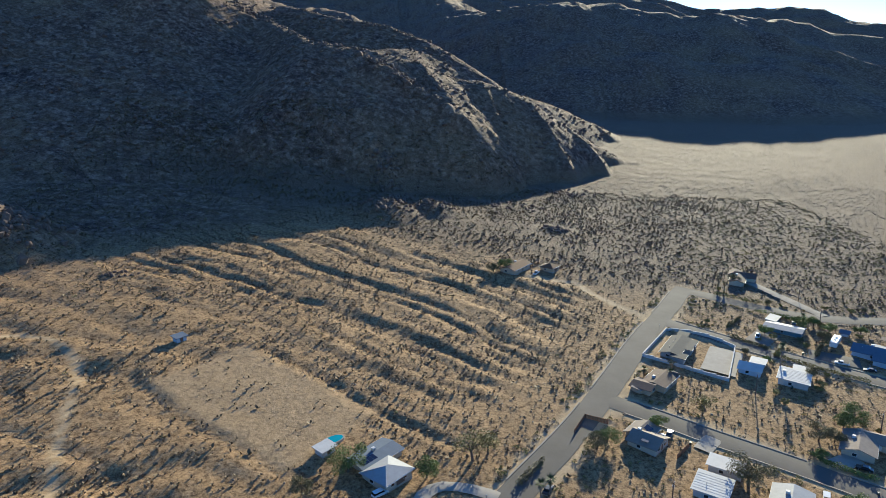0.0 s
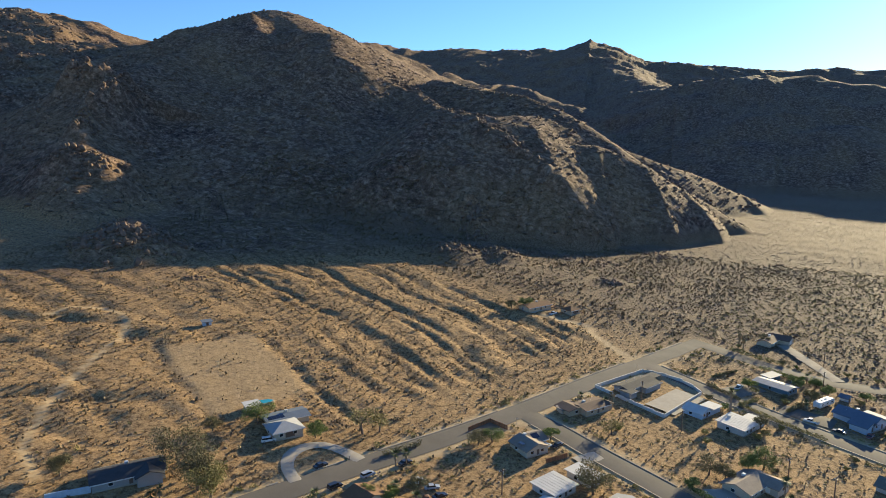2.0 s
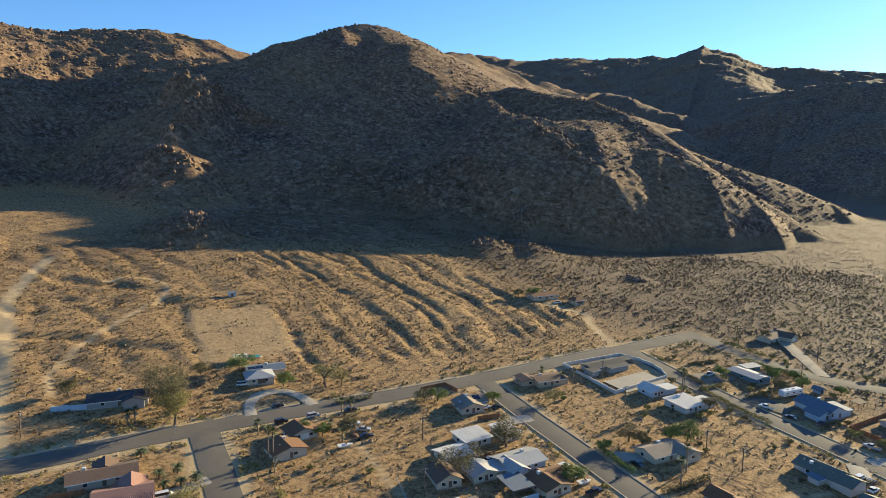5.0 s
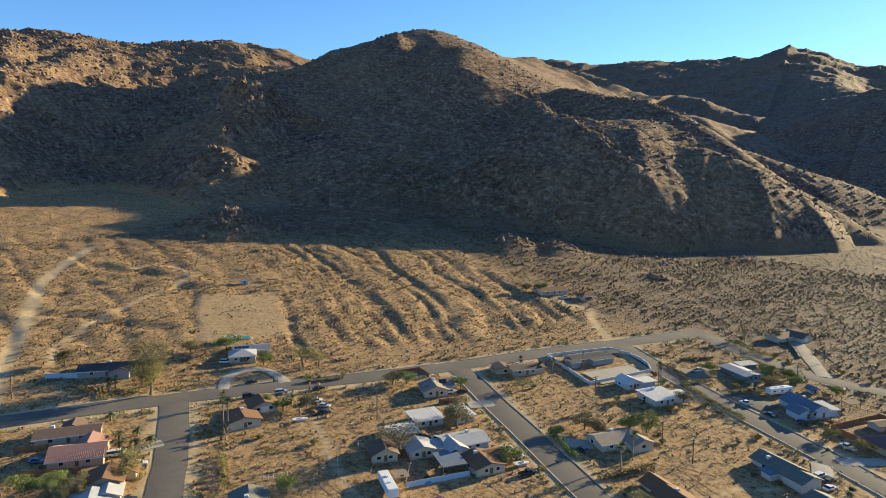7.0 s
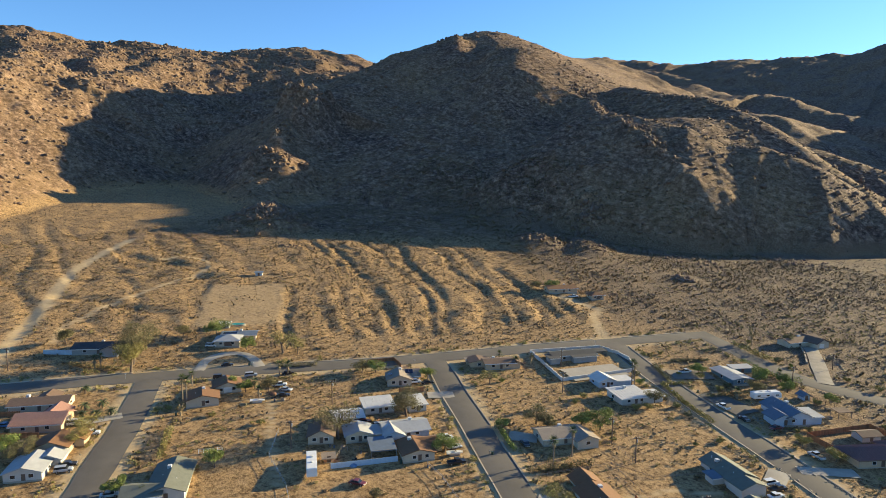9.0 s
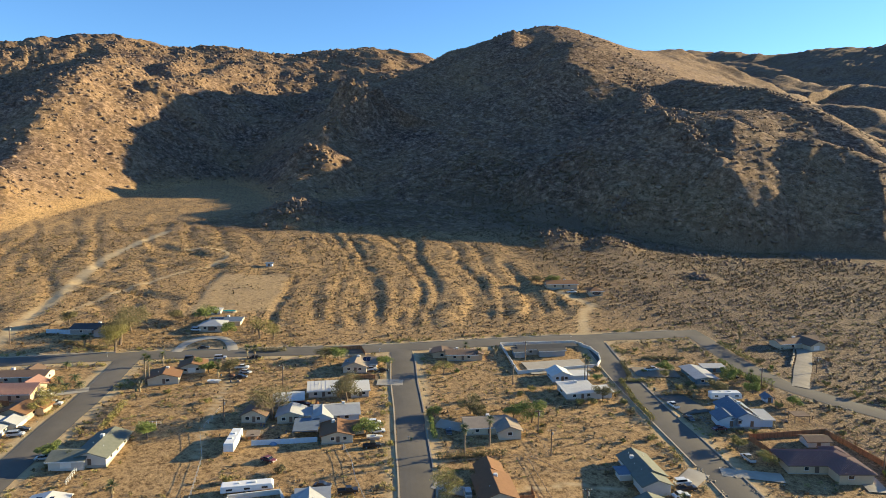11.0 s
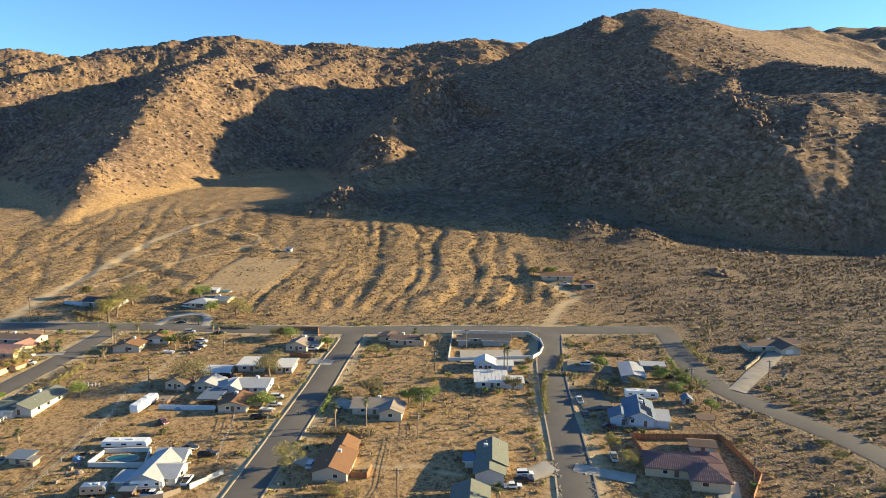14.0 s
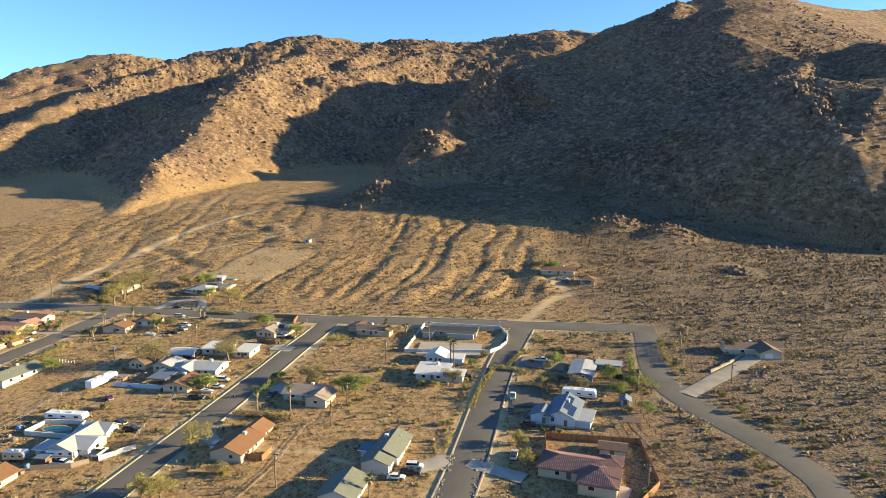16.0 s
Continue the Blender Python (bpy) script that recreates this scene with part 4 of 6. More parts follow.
def post_fence(points, height, gap, mat, label, rails=2, post=0.06, rail_mat=None, name="fence"):
    w = base(name, *points[0])
    o = Vector((points[0][0], points[0][1], w.matrix_basis.translation.z))
    for a, b in zip(points[:-1], points[1:]):
        a, b = Vector(a), Vector(b)
        n = max(1, int((b - a).length / gap))
        last = None
        for k in range(n + 1):
            p = a.lerp(b, k / n)
            z = ground_at(p.x, p.y) - o.z
            here = Vector((p.x - o.x, p.y - o.y, z))
            part("post", rod(bmesh.new(), here - Vector((0, 0, 0.3)), here + Vector((0, 0, height)), post, sides=6), mat, w)
            if last is not None:
                for r in range(rails):
                    h = Vector((0, 0, height * (0.92 - 0.4 * r)))
                    part("rail", rod(bmesh.new(), last + h, here + h, post * 0.45, sides=5), rail_mat or mat, w)
            last = here
    tagged(w, label, "fence")
    return w


def board_fence(points, height, board, mat, label):
    w = base("board_fence", *points[0])
    o = Vector((points[0][0], points[0][1], w.matrix_basis.translation.z))
    bm = boxes((0, 0, height / 2 - 0.15, board * 0.94, 0.045, height + 0.3))
    me = bpy.data.meshes.new("slat")
    bm.to_mesh(me)
    bm.free()
    me.materials.append(mat)
    rng = random.Random(len(points) * 7 + int(height * 10))
    for a, b in zip(points[:-1], points[1:]):
        a, b = Vector(a), Vector(b)
        n = max(1, int((b - a).length / board))
        ang = math.atan2((b - a).y, (b - a).x)
        za, zb = ground_at(a.x, a.y), ground_at(b.x, b.y)
        for k in range(n):
            p = a.lerp(b, (k + 0.5) / n)
            ob = new("slat", me)
            ob.parent = w
            ob.matrix_basis = Matrix.LocRotScale((p.x - o.x, p.y - o.y, za + (zb - za) * (k + 0.5) / n - o.z + rng.uniform(-0.02, 0.02)), Euler((0, 0, ang + rng.uniform(-0.03, 0.03))), (1, 1, rng.uniform(0.97, 1.03)))
        for r in (0.3, 0.8):
            part("rail", rod(bmesh.new(), (a.x - o.x, a.y - o.y, za - o.z + height * r), (b.x - o.x, b.y - o.y, zb - o.z + height * r), 0.05, sides=4), mat, w)
    tagged(w, label, "fence")
    return w


def utility_pole(x, y, H, ang=55.0):
    p = base("utility_pole", x, y, ang)
    part("pole", rod(bmesh.new(), (0, 0, -0.5), (0, 0, H), 0.15, 0.1, 8), M_POLE, p)
    part("crossarm", boxes((0, 0, H - 0.35, 1.7, 0.1, 0.12)), M_POLE, p)
    for k in (-0.75, -0.3, 0.3, 0.75):
        part("insulator", rod(bmesh.new(), (k, 0, H - 0.29), (k, 0, H - 0.12), 0.045, sides=6), M_TRIM, p)
    part("transformer", rod(bmesh.new(), (0.22, 0, H - 1.25), (0.22, 0, H - 0.65), 0.16, sides=9), M_STEEL, p, "grey transformer can")
    tagged(p, "dark wooden utility pole with crossarm", "utility pole", "utility poles")
    return p

# ---- settlement: houses ----
A = 55.0   # the streets' grid
house(123.2, 138.8, A, 5.4, 9.4, 1.95, 1.2, "gable", "y", M_WHITE, M_GREENROOF, "long white gabled house with grey-green shingle roof",
      windows=(("e", -0.1, 0.8), ("e", 0.5, 0.8), ("w", -0.4, 0.8), ("w", 0.3, 0.8), ("n", 0.0, 0.9)), door=(("e", 0.15, 0.7, M_DOOR),),
      wings=((-0.5, -6.0, 5.2, 4.4, 1.9, 1.0, "gable", "y", None, (), (("e", 0.0, 1.8, M_GARAGE),)), (-4.0, -1.4, 2.4, 2.4, 1.5, 0.15, "shed", "x", M_BLUEROOF)), cooler=(-1.3, 1.6, 2.65),
      vents=((-1.2, 3.4, 2.8), (-1.6, -0.6, 2.4), (-1.4, -3.4, 2.5), (1.4, 2.4, 2.7)))
house(110.2, 111.6, A, 6.4, 9.0, 1.9, 1.2, "gable", "y", M_CREAM, M_BROWNROOF, "cream stucco house with brown shingle gables",
      windows=(("s", 0.35, 0.8), ("e", -0.4, 0.8), ("e", 0.3, 0.8), ("w", 0.0, 0.9)), door=(("e", 0.0, 0.7, M_DOOR),),
      wings=((0.3, 7.2, 4.6, 4.4, 2.0, 1.2, "gable", "y", None, (("e", 0.0, 0.7),)),), cooler=(0.5, 1.9, 2.85), vents=((-1.2, -1.5, 2.6),))
house(90.6, 129.2, A, 9.6, 6.2, 1.85, 0.95, "gable", "x", M_CREAM, M_TANROOF, "cream house with faded tan roof and two palms",
      wings=((4.2, -2.6, 4.8, 6.2, 1.85, 0.95, "gable", "y", None, (("s", 0.0, 0.9),), (("w", -0.2, 1.8, M_GARAGE),)),), cooler=(0.6, 1.2, 2.5), vents=((3.0, 1.3, 2.4),))
house(54.8, 155.6, 50, 8.4, 5.8, 1.95, 0.55, "gable", "x", M_TAN, M_DULLBROWN, "tan stucco house with low brown roof beside the foot road",
      wings=((-5.6, 1.8, 5.2, 5.0, 1.9, 0.5, "gable", "y", None, (("s", 0.0, 0.9),)), (4.6, -1.0, 2.4, 3.0, 1.9, 0.5, "gable", "y")), vents=((1.0, 1.0, 2.4), (-2.0, 1.2, 2.4)), cooler=(-1.2, 1.2, 2.3))
house(92.0, 160.0, 58, 7.6, 7.0, 1.9, 0.5, "shed", "x", M_WHITE, M_WHITEROOF, "white house with bright white metal roof",
      wings=((5.6, -1.6, 4.2, 4.0, 1.75, 0.15, "shed", "x", None, (("s", 0.0, 0.9),)),), cooler=(0.5, 2.5, 2.45), seams=True)
house(82.6, 164.8, 56, 5.0, 5.4, 1.9, 1.1, "gable", "y", M_BLUEWALL, M_WHITEROOF, "small pale blue house with white gabled roof",
      wings=((4.7, -1.0, 4.6, 3.2, 1.7, 0.15, "shed", "x"),), vents=((0.9, 1.4, 2.6), (-0.9, -1.0, 2.6)))
house(66.0, 176.6, 57, 13.5, 5.0, 1.9, 0.6, "gable", "x", M_GREYWALL, M_DARKROOF, "grey house with dark roof inside the white-walled yard",
      wings=((-7.0, -2.6, 3.0, 3.4, 1.8, 0.2, "shed", "x"), (2.5, -3.4, 7.5, 2.2, 1.75, 0.1, "shed", "x", M_DARKROOF)), vents=((-3.0, 1.0, 2.4), (1.0, 1.0, 2.4), (4.0, 1.0, 2.4)))
house(106.3, 194.0, 50, 5.4, 10.6, 1.75, 0.45, "gable", "y", M_TEAL, M_GREYROOF, "teal mobile home with pale metal roof",
      windows=(("s", -0.4, 0.8), ("s", 0.25, 0.6), ("e", -0.5, 0.7), ("e", 0.3, 0.7), ("w", 0.0, 0.7)), door=(("e", 0.0, 0.7, M_TRIM),), fascia=M_TRIM, vents=((0.8, 2.0, 2.2), (-0.8, -2.0, 2.2)))
blue_house = house(124.3, 177.2, 47, 6.0, 10.4, 2.3, 1.35, "gable", "y", M_BLUEWALL, M_BLUEROOF, "pale blue house with slate roof and solar panels",
      windows=(("s", -0.5, 0.7), ("e", 0.2, 0.9), ("w", 0.0, 0.9), ("n", 0.0, 0.9)), door=(("s", 0.4, 0.7, M_DOOR),),
      wings=((-3.8, -3.0, 4.6, 4.4, 2.0, 1.0, "gable", "y", None, (), (("s", 0.2, 0.75, M_DOOR),)), (4.4, -1.8, 3.4, 5.2, 1.75, 0.25, "shed", "x", M_GREYROOF)), cooler=(0.6, 0.8, 3.5),
      vents=((-1.0, 3.0, 3.1),))
for row, (px, y0, n) in enumerate(((0.95, 0.4, 4), (2.1, -4.6, 5), (0.95, -2.8, 3))):
    for k in range(n):
        pz = 2.3 * 0.8 + 1.35 * (1 - px / 3.0) + 0.24
        sp = part("solar_panel", boxes((px, y0 + 1.02 * k, pz, 1.25, 0.98, 0.05), ry=24.2), M_SOLAR, blue_house, "dark blue solar panel")
        part("rim", boxes((px, y0 + 1.02 * k, pz - 0.03, 1.29, 1.01, 0.04), ry=24.2), M_STEEL, sp)
house(144.2, 167.6, 48, 13.5, 6.6, 2.0, 1.25, "hip", "x", M_TAN, M_REDTILE, "tan house with purple-red clay tile hip roof", tile=True, fascia=M_FASCIA,
      wings=((4.0, -3.6, 6.4, 6.8, 2.0, 1.55, "hip", "x", None, (("s", -0.3, 1.0),), ()), (5.4, 3.0, 3.4, 3.6, 2.0, 0.9, "hip", "x")), door=(("s", -0.2, 0.8, M_DOOR),))
house(43.2, 127.4, 48, 6.2, 6.4, 1.9, 1.15, "gable", "y", M_CREAM, M_TANROOF, "cream house with grey tile roof and solar panels",
      wings=((2.6, 2.6, 5.5, 5.0, 1.85, 1.0, "gable", "x"),), cooler=(0.4, 2.2, 2.9), solar=((2.2, 1.2, 2.75, 2, 24), (-2.4, -0.4, 2.7, 1, 0)))
house(51.3, 112.0, 58, 6.8, 6.0, 1.85, 0.3, "shed", "x", M_WHITE, M_WHITEROOF, "low white house with white coated flat roof", seams=True, vents=((-1.0, 1.0, 2.3),))
house(56.8, 119.0, 58, 4.2, 6.2, 1.85, 0.3, "shed", "x", M_WHITE, M_WHITEROOF, "white flat-roofed annex beside a big tree")
house(50.8, 103.0, 60, 6.4, 5.4, 1.7, 0.6, "gable", "x", M_WHITE, M_WHITEROOF, "white mobile home with white curved roof", vents=((1.0, 0.8, 2.2),))
house(64.4, 107.6, 58, 9.6, 6.6, 1.9, 0.85, "gable", "x", M_BLUEWALL, M_GREYROOF, "pale blue house with grey metal roof",
      wings=((-3.2, -2.2, 4.0, 5.6, 1.9, 0.95, "gable", "y"),), cooler=(1.5, 0.8, 2.7))
house(58.8, 99.2, 55, 5.6, 5.6, 1.85, 0.95, "gable", "y", M_CREAM, M_GREYROOF, "cream cottage with grey metal gable", wings=((3.8, -0.4, 2.6, 4.2, 1.7, 0.1, "shed", "x"),))
house(72.8, 102.3, 57, 6.4, 7.0, 1.9, 0.85, "gable", "y", M_CREAM, M_BROWNROOF, "cream house with reddish brown roof",
      windows=(("s", -0.3, 0.7), ("s", 0.5, 0.7), ("w", 0.0, 0.8)), wings=((3.4, 2.2, 4.6, 4.2, 1.9, 0.75, "gable", "x"),), cooler=(-0.8, 2.0, 2.6))
house(48.6, 62.6, 53, 6.4, 12.2, 1.9, 1.1, "gable", "y", M_WHITE, M_GREENROOF, "long white house with grey-green roof",
      windows=(("e", -0.6, 0.8), ("e", -0.1, 0.8), ("e", 0.5, 0.8)), wings=((-3.8, -4.4, 6.4, 5.2, 1.85, 0.9, "gable", "x", None, (), (("s", 0.0, 2.0, M_GARAGE),)),),
      cooler=(-0.5, 1.6, 2.9), vents=((1.0, 3.0, 2.6), (-1.2, -1.0, 2.6), (1.4, -2.5, 2.5)))
house(65.8, 48.2, 53, 6.0, 9.4, 1.9, 0.6, "gable", "y", M_WHITE, M_WHITEROOF, "white house with rooftop solar panels",
      windows=(("e", -0.5, 0.8), ("e", 0.0, 0.8), ("e", 0.5, 0.8)), solar=((-1.2, 2.4, 2.52, 3, 0), (-1.2, 0.4, 2.52, 3, 0)))
house(95.0, 82.4, 58, 5.6, 10.8, 1.95, 1.15, "gable", "y", M_WHITE, M_GREYROOF, "white house with pale blue-grey metal roof",
      windows=(("e", -0.6, 0.8), ("e", 0.1, 0.8), ("s", 0.2, 0.8)), door=(("e", -0.2, 0.7, M_DOOR),),
      wings=((2.8, -1.2, 4.4, 5.4, 1.95, 1.05, "gable", "x", None, (("e", 0.0, 0.8), ("s", 0.2, 0.8))), (0.6, 5.6, 5.4, 4.0, 1.95, 1.1, "gable", "x"), (-4.0, -3.4, 3.0, 3.4, 1.6, 0.15, "shed", "x")), vents=((0.8, 2.2, 2.8),))
house(19.0, 85.2, 62, 7.2, 6.4, 1.95, 1.0, "gable", "y", M_CREAM, M_BROWNROOF, "white stucco house with reddish brown roof",
      windows=(("e", -0.2, 0.8), ("s", 0.3, 0.9)), cooler=(0.4, 1.8, 2.8), vents=((-1.4, -0.6, 2.6),))
house(16.4, 93.4, 62, 6.4, 5.6, 1.95, 1.0, "gable", "y", M_CREAM, M_BROWNROOF, "cream garage house with reddish brown roof", door=(("s", 0.0, 1.8, M_GARAGE),))
house(-3.8, 58.2, 54, 12.0, 5.6, 1.9, 0.8, "gable", "x", M_CREAM, M_DULLBROWN, "long cream house with brown roof", cooler=(-3.2, 1.2, 2.5), wings=((0.5, 3.4, 4.0, 4.0, 1.9, 0.8, "gable", "y"),))
house(6.4, 55.0, 52, 9.8, 7.6, 1.95, 1.35, "gable", "x", M_TAN, M_PINKTILE, "tan house with faded pink clay tile roof", tile=True,
      wings=((1.4, 3.8, 5.0, 5.4, 1.95, 1.3, "gable", "y"),))
house(19.4, 53.2, 50, 6.4, 6.0, 1.9, 1.1, "gable", "y", M_TAN, M_BROWNROOF, "tan cottage with brown shingle roof", wings=((3.4, 2.4, 3.2, 3.6, 1.9, 0.9, "gable", "y"),))
house(25.6, 46.6, 54, 6.4, 7.6, 1.9, 1.0, "gable", "y", M_WHITE, M_GREYROOF, "white house with pale metal roof", wings=((2.6, 3.6, 4.4, 4.4, 1.9, 0.9, "gable", "y"),))
house(-12.0, 111.0, 50, 7.0, 6.4, 1.95, 1.15, "hip", "x", M_CREAM, M_GREYROOF, "cream house with pale hip roof above the curved drive", door=(("s", 0.1, 2.2, M_DOOR),),
      wings=((2.4, 6.0, 10.0, 5.6, 1.95, 0.5, "gable", "x", M_BLUEROOF),), cooler=(2.8, 6.6, 2.5), solar=((-1.8, 5.0, 2.42, 4, 10),))
house(-30.5, 82.1, 48, 13.2, 6.6, 1.9, 1.0, "gable", "x", M_GREYWALL, M_DARKROOF, "low dark house among trees at the desert edge",
      wings=((3.6, -2.6, 4.6, 4.4, 1.9, 0.9, "gable", "y"),), cooler=(0.0, 1.6, 2.5))
house(26.0, 237.0, 54, 12.0, 6.0, 1.9, 0.95, "gable", "x", M_TAN, M_BROWNROOF, "lone desert house with red-brown roof", cooler=(2.0, 1.2, 2.6))
house(39.5, 241.0, 54, 5.0, 5.2, 1.8, 1.2, "hip", "x", M_TAN, M_BROWNROOF, "small desert garage with red-brown hip roof", door=(("s", 0.0, 2.0, M_DOOR),))
house(116.0, 244.0, 62, 5.2, 7.4, 2.0, 1.15, "gable", "y", M_CREAM, M_DULLBROWN, "cream hillside house with brown roof", door=(("s", -0.2, 2.0, M_GARAGE),), windows=(("e", -0.3, 0.7), ("e", 0.4, 0.7)),
      wings=((-6.0, 2.2, 8.5, 5.0, 2.0, 0.9, "gable", "x", None, (("s", 0.0, 0.9),)), (2.6, 3.6, 4.6, 4.2, 2.0, 0.95, "gable", "x")), cooler=(-3.0, 2.9, 2.7))
house(53.4, 93.6, 48, 5.2, 6.6, 1.9, 1.3, "gable", "y", M_CREAM, M_DULLBROWN, "cream cottage with dark brown gable behind a tree")
house(133.6, 127.0, A, 6.2, 8.0, 1.95, 1.25, "gable", "y", M_WHITE, M_GREENROOF, "white house with grey-green shingle gable")
house(105.0, 68.6, A, 6.0, 8.0, 1.9, 1.1, "gable", "y", M_CREAM, M_BROWNROOF, "cream house with brown shingle gable")


def shed(x, y, ang, L, W, e, rise, wall_m, roof_m, label, kind="gable", axis="x"):
    h = base("shed", x, y, ang)
    block_of(h, 0, 0, L, W, e, rise, kind, axis, wall_m, roof_m, (), (("s", 0.0, 0.8, M_DOOR),))
    part("footing", boxes((0, 0, -0.35, L + 0.1, W + 0.1, 0.8)), M_CONCRETE, h)
    tagged(h, label, "shed")


shed(140.8, 177.4, 50, 4.6, 3.2, 1.6, 0.55, M_WHITE, M_DULLBROWN, "white garden shed with brown roof in the fenced yard")
shed(124.8, 192.6, 50, 1.8, 2.2, 1.5, 0.6, M_BLUEWALL, M_BLUEROOF, "small pale blue shed with blue roof", axis="y")
shed(-70.0, 160.0, 50, 2.6, 2.2, 1.5, 0.2, M_BLUEWALL, M_BLUEROOF, "lone pale blue hut in the open desert", kind="shed")
shed(70.6, 53.2, 53, 2.6, 2.4, 1.5, 0.5, M_TAN, M_TANROOF, "small tan garden shed in a back yard")
shed(76.2, 60.4, 53, 3.6, 2.6, 1.5, 0.2, M_TAN, M_BLUEROOF, "tan poolside shelter with pale flat roof", kind="shed")
shed(78.6, 62.0, 53, 1.8, 1.8, 1.2, 0.15, M_TAN, M_TANROOF, "low tan pump house beside a pool", kind="shed")
shed(62.4, 88.2, 55, 2.0, 1.6, 1.1, 0.2, M_WOOD, M_GREYWOOD, "small orange timber hut", kind="shed")
shed(106.4, 201.6, 50, 5.6, 2.6, 1.6, 0.2, M_TEAL, M_GREYROOF, "teal outbuilding with flat metal roof", kind="shed")
shed(-25.0, 117.5, 50, 3.2, 2.4, 1.5, 0.2, M_WHITE, M_WHITEROOF, "white hut beside a backyard pool", kind="shed")
shed(99.5, 77.2, 60, 1.8, 2.4, 1.7, 0.2, M_DULLBROWN, M_BLUEROOF, "small shed with blue roof", kind="shed")
shed(48.0, 151.2, 50, 0.01 + 2.0, 2.2, 1.3, 0.2, M_TAN, M_TANROOF, "tan utility shed by the road", kind="shed")


def shelter(x, y, ang, L, W, H, roof_m, label):
    s = base("shelter", x, y, ang)
    part("roof", boxes((0, 0, H + 0.06, L + 0.3, W + 0.3, 0.12), rx=4), roof_m, s)
    for i in (-1, 1):
        for j in (-1, 1):
            part("post", boxes((i * L / 2, j * W / 2, H / 2 - 0.2, 0.12, 0.12, H + 0.4)), M_GREYWOOD, s)
        part("beam", boxes((0, i * W / 2, H - 0.08, L, 0.1, 0.14)), M_GREYWOOD, s)
    tagged(s, label, "shelter")


shelter(134.2, 187.0, 50, 3.4, 2.6, 1.6, M_DULLBROWN, "open garden shelter with brown roof")
shelter(67.4, 98.0, 55, 5.0, 6.2, 1.8, M_BLUEROOF, "carport with pale blue sheet roof")
shelter(71.0, 184.6, 57, 3.6, 3.0, 1.7, M_DARKROOF, "dark open carport in the walled yard")


def bench_table(x, y, ang):
    b = base("picnic_table", x, y, ang)
    part("tabletop", boxes((0, 0, 0.52, 1.2, 0.5, 0.05)), M_GREYWOOD, b)
    for s in (-1, 1):
        part("bench", boxes((0, s * 0.45, 0.3, 1.2, 0.2, 0.05)), M_GREYWOOD, b)
        part("leg", boxes((s * 0.45, 0, 0.2, 0.08, 0.95, 0.5)), M_GREYWOOD, b)
    tagged(b, "weathered wooden picnic table on bare ground", "table")


bench_table(131.0, 189.0, 30), bench_table(132.4, 183.6, 60), bench_table(2.5, 101.5, 50)


# ---- pools ----
M_DARKPOOL = surface("dark_green_pool_water", (0.02, 0.10, 0.085), 0.15, 1.0, 0.05, 0, 4.0, 0.01)


def pool(points, label, wet=M_DARKPOOL):
    cx, cy = sum(p[0] for p in points) / len(points), sum(p[1] for p in points) / len(points)
    p = base("pool", cx, cy)
    for name, grow, z, mat in (("deck", 1.0, 0.38, M_CONCRETE), ("water", 0.86, 0.41, wet)):
        bm = bmesh.new()
        vs = [bm.verts.new(((a - cx) * grow, (b - cy) * grow, z)) for a, b in points]
        f = bm.faces.new(vs)
        r = bmesh.ops.extrude_face_region(bm, geom=[f])
        bmesh.ops.translate(bm, verts=[v for v in r["geom"] if isinstance(v, bmesh.types.BMVert)], vec=(0, 0, -0.5))
        bmesh.ops.recalc_face_normals(bm, faces=bm.faces)
        part(name, bm, mat, p, "still pool water" if name == "water" else "pale concrete rim")
    tagged(p, label, "pool")


def oval(cx, cy, a, b, ang, n=18):
    t = radians(ang)
    return [(cx + a * math.cos(k * 2 * math.pi / n) * math.cos(t) - b * math.sin(k * 2 * math.pi / n) * math.sin(t),
             cy + a * math.cos(k * 2 * math.pi / n) * math.sin(t) + b * math.sin(k * 2 * math.pi / n) * math.cos(t)) for k in range(n)]


pool(oval(85.6, 77.2, 3.3, 1.7, 60), "green pool in a white-walled yard")
pool(oval(73.0, 55.6, 2.8, 1.7, 40), "kidney-shaped green backyard pool")
pool(oval(-24.0, 121.4, 2.6, 1.5, 40), "turquoise backyard pool behind the desert house", M_POOL)
wall_run([(85.2, 71.3), (91.0, 80.6), (85.0, 82.4), (80.9, 74.4), (85.2, 71.3)], 0.85, 0.2, M_BLOCK, "white block wall round a pool")

# ---- walls, fences ----
wall_run([(73.9, 158.5), (84.5, 179.3), (82.6, 183.4), (79.6, 186.8), (75.0, 189.6), (68.0, 190.7), (55.0, 171.6), (73.9, 158.5)], 0.9, 0.2, M_BLOCK, "white painted block wall round a yard", name="yard_wall")
wall_run([(-38.4, 69.8), (-33.0, 75.2)], 1.2, 0.2, M_BLUEPANEL, "pale blue wall of a yard")
wall_run([(65.1, 86.5), (72.5, 97.6)], 1.1, 0.08, M_BLUEPANEL, "pale blue sheet panels of a yard fence", "fence", cap=False, name="panel_fence")
wall_run([(103.2, 86.6), (101.0, 93.0)], 0.9, 0.15, M_BLOCK, "low white block wall before a house")
wall_run([(101.8, 75.0), (104.0, 82.0), (103.4, 85.0)], 1.0, 0.1, M_GREYWOOD, "weathered grey yard fence", "fence", cap=False, name="panel_fence")
wall_run([(112.5, 242.0), (116.6, 231.0), (119.0, 222.5)], 0.6, 0.45, M_PALEROCK, "low pale rubble wall beside a drive", cap=False, name="rubble_wall")
board_fence([(139.0, 164.0), (130.8, 168.6), (140.5, 184.0), (153.9, 177.5), (157.5, 170.0)], 1.25, 0.3, M_WOOD, "reddish board fence round a back yard")
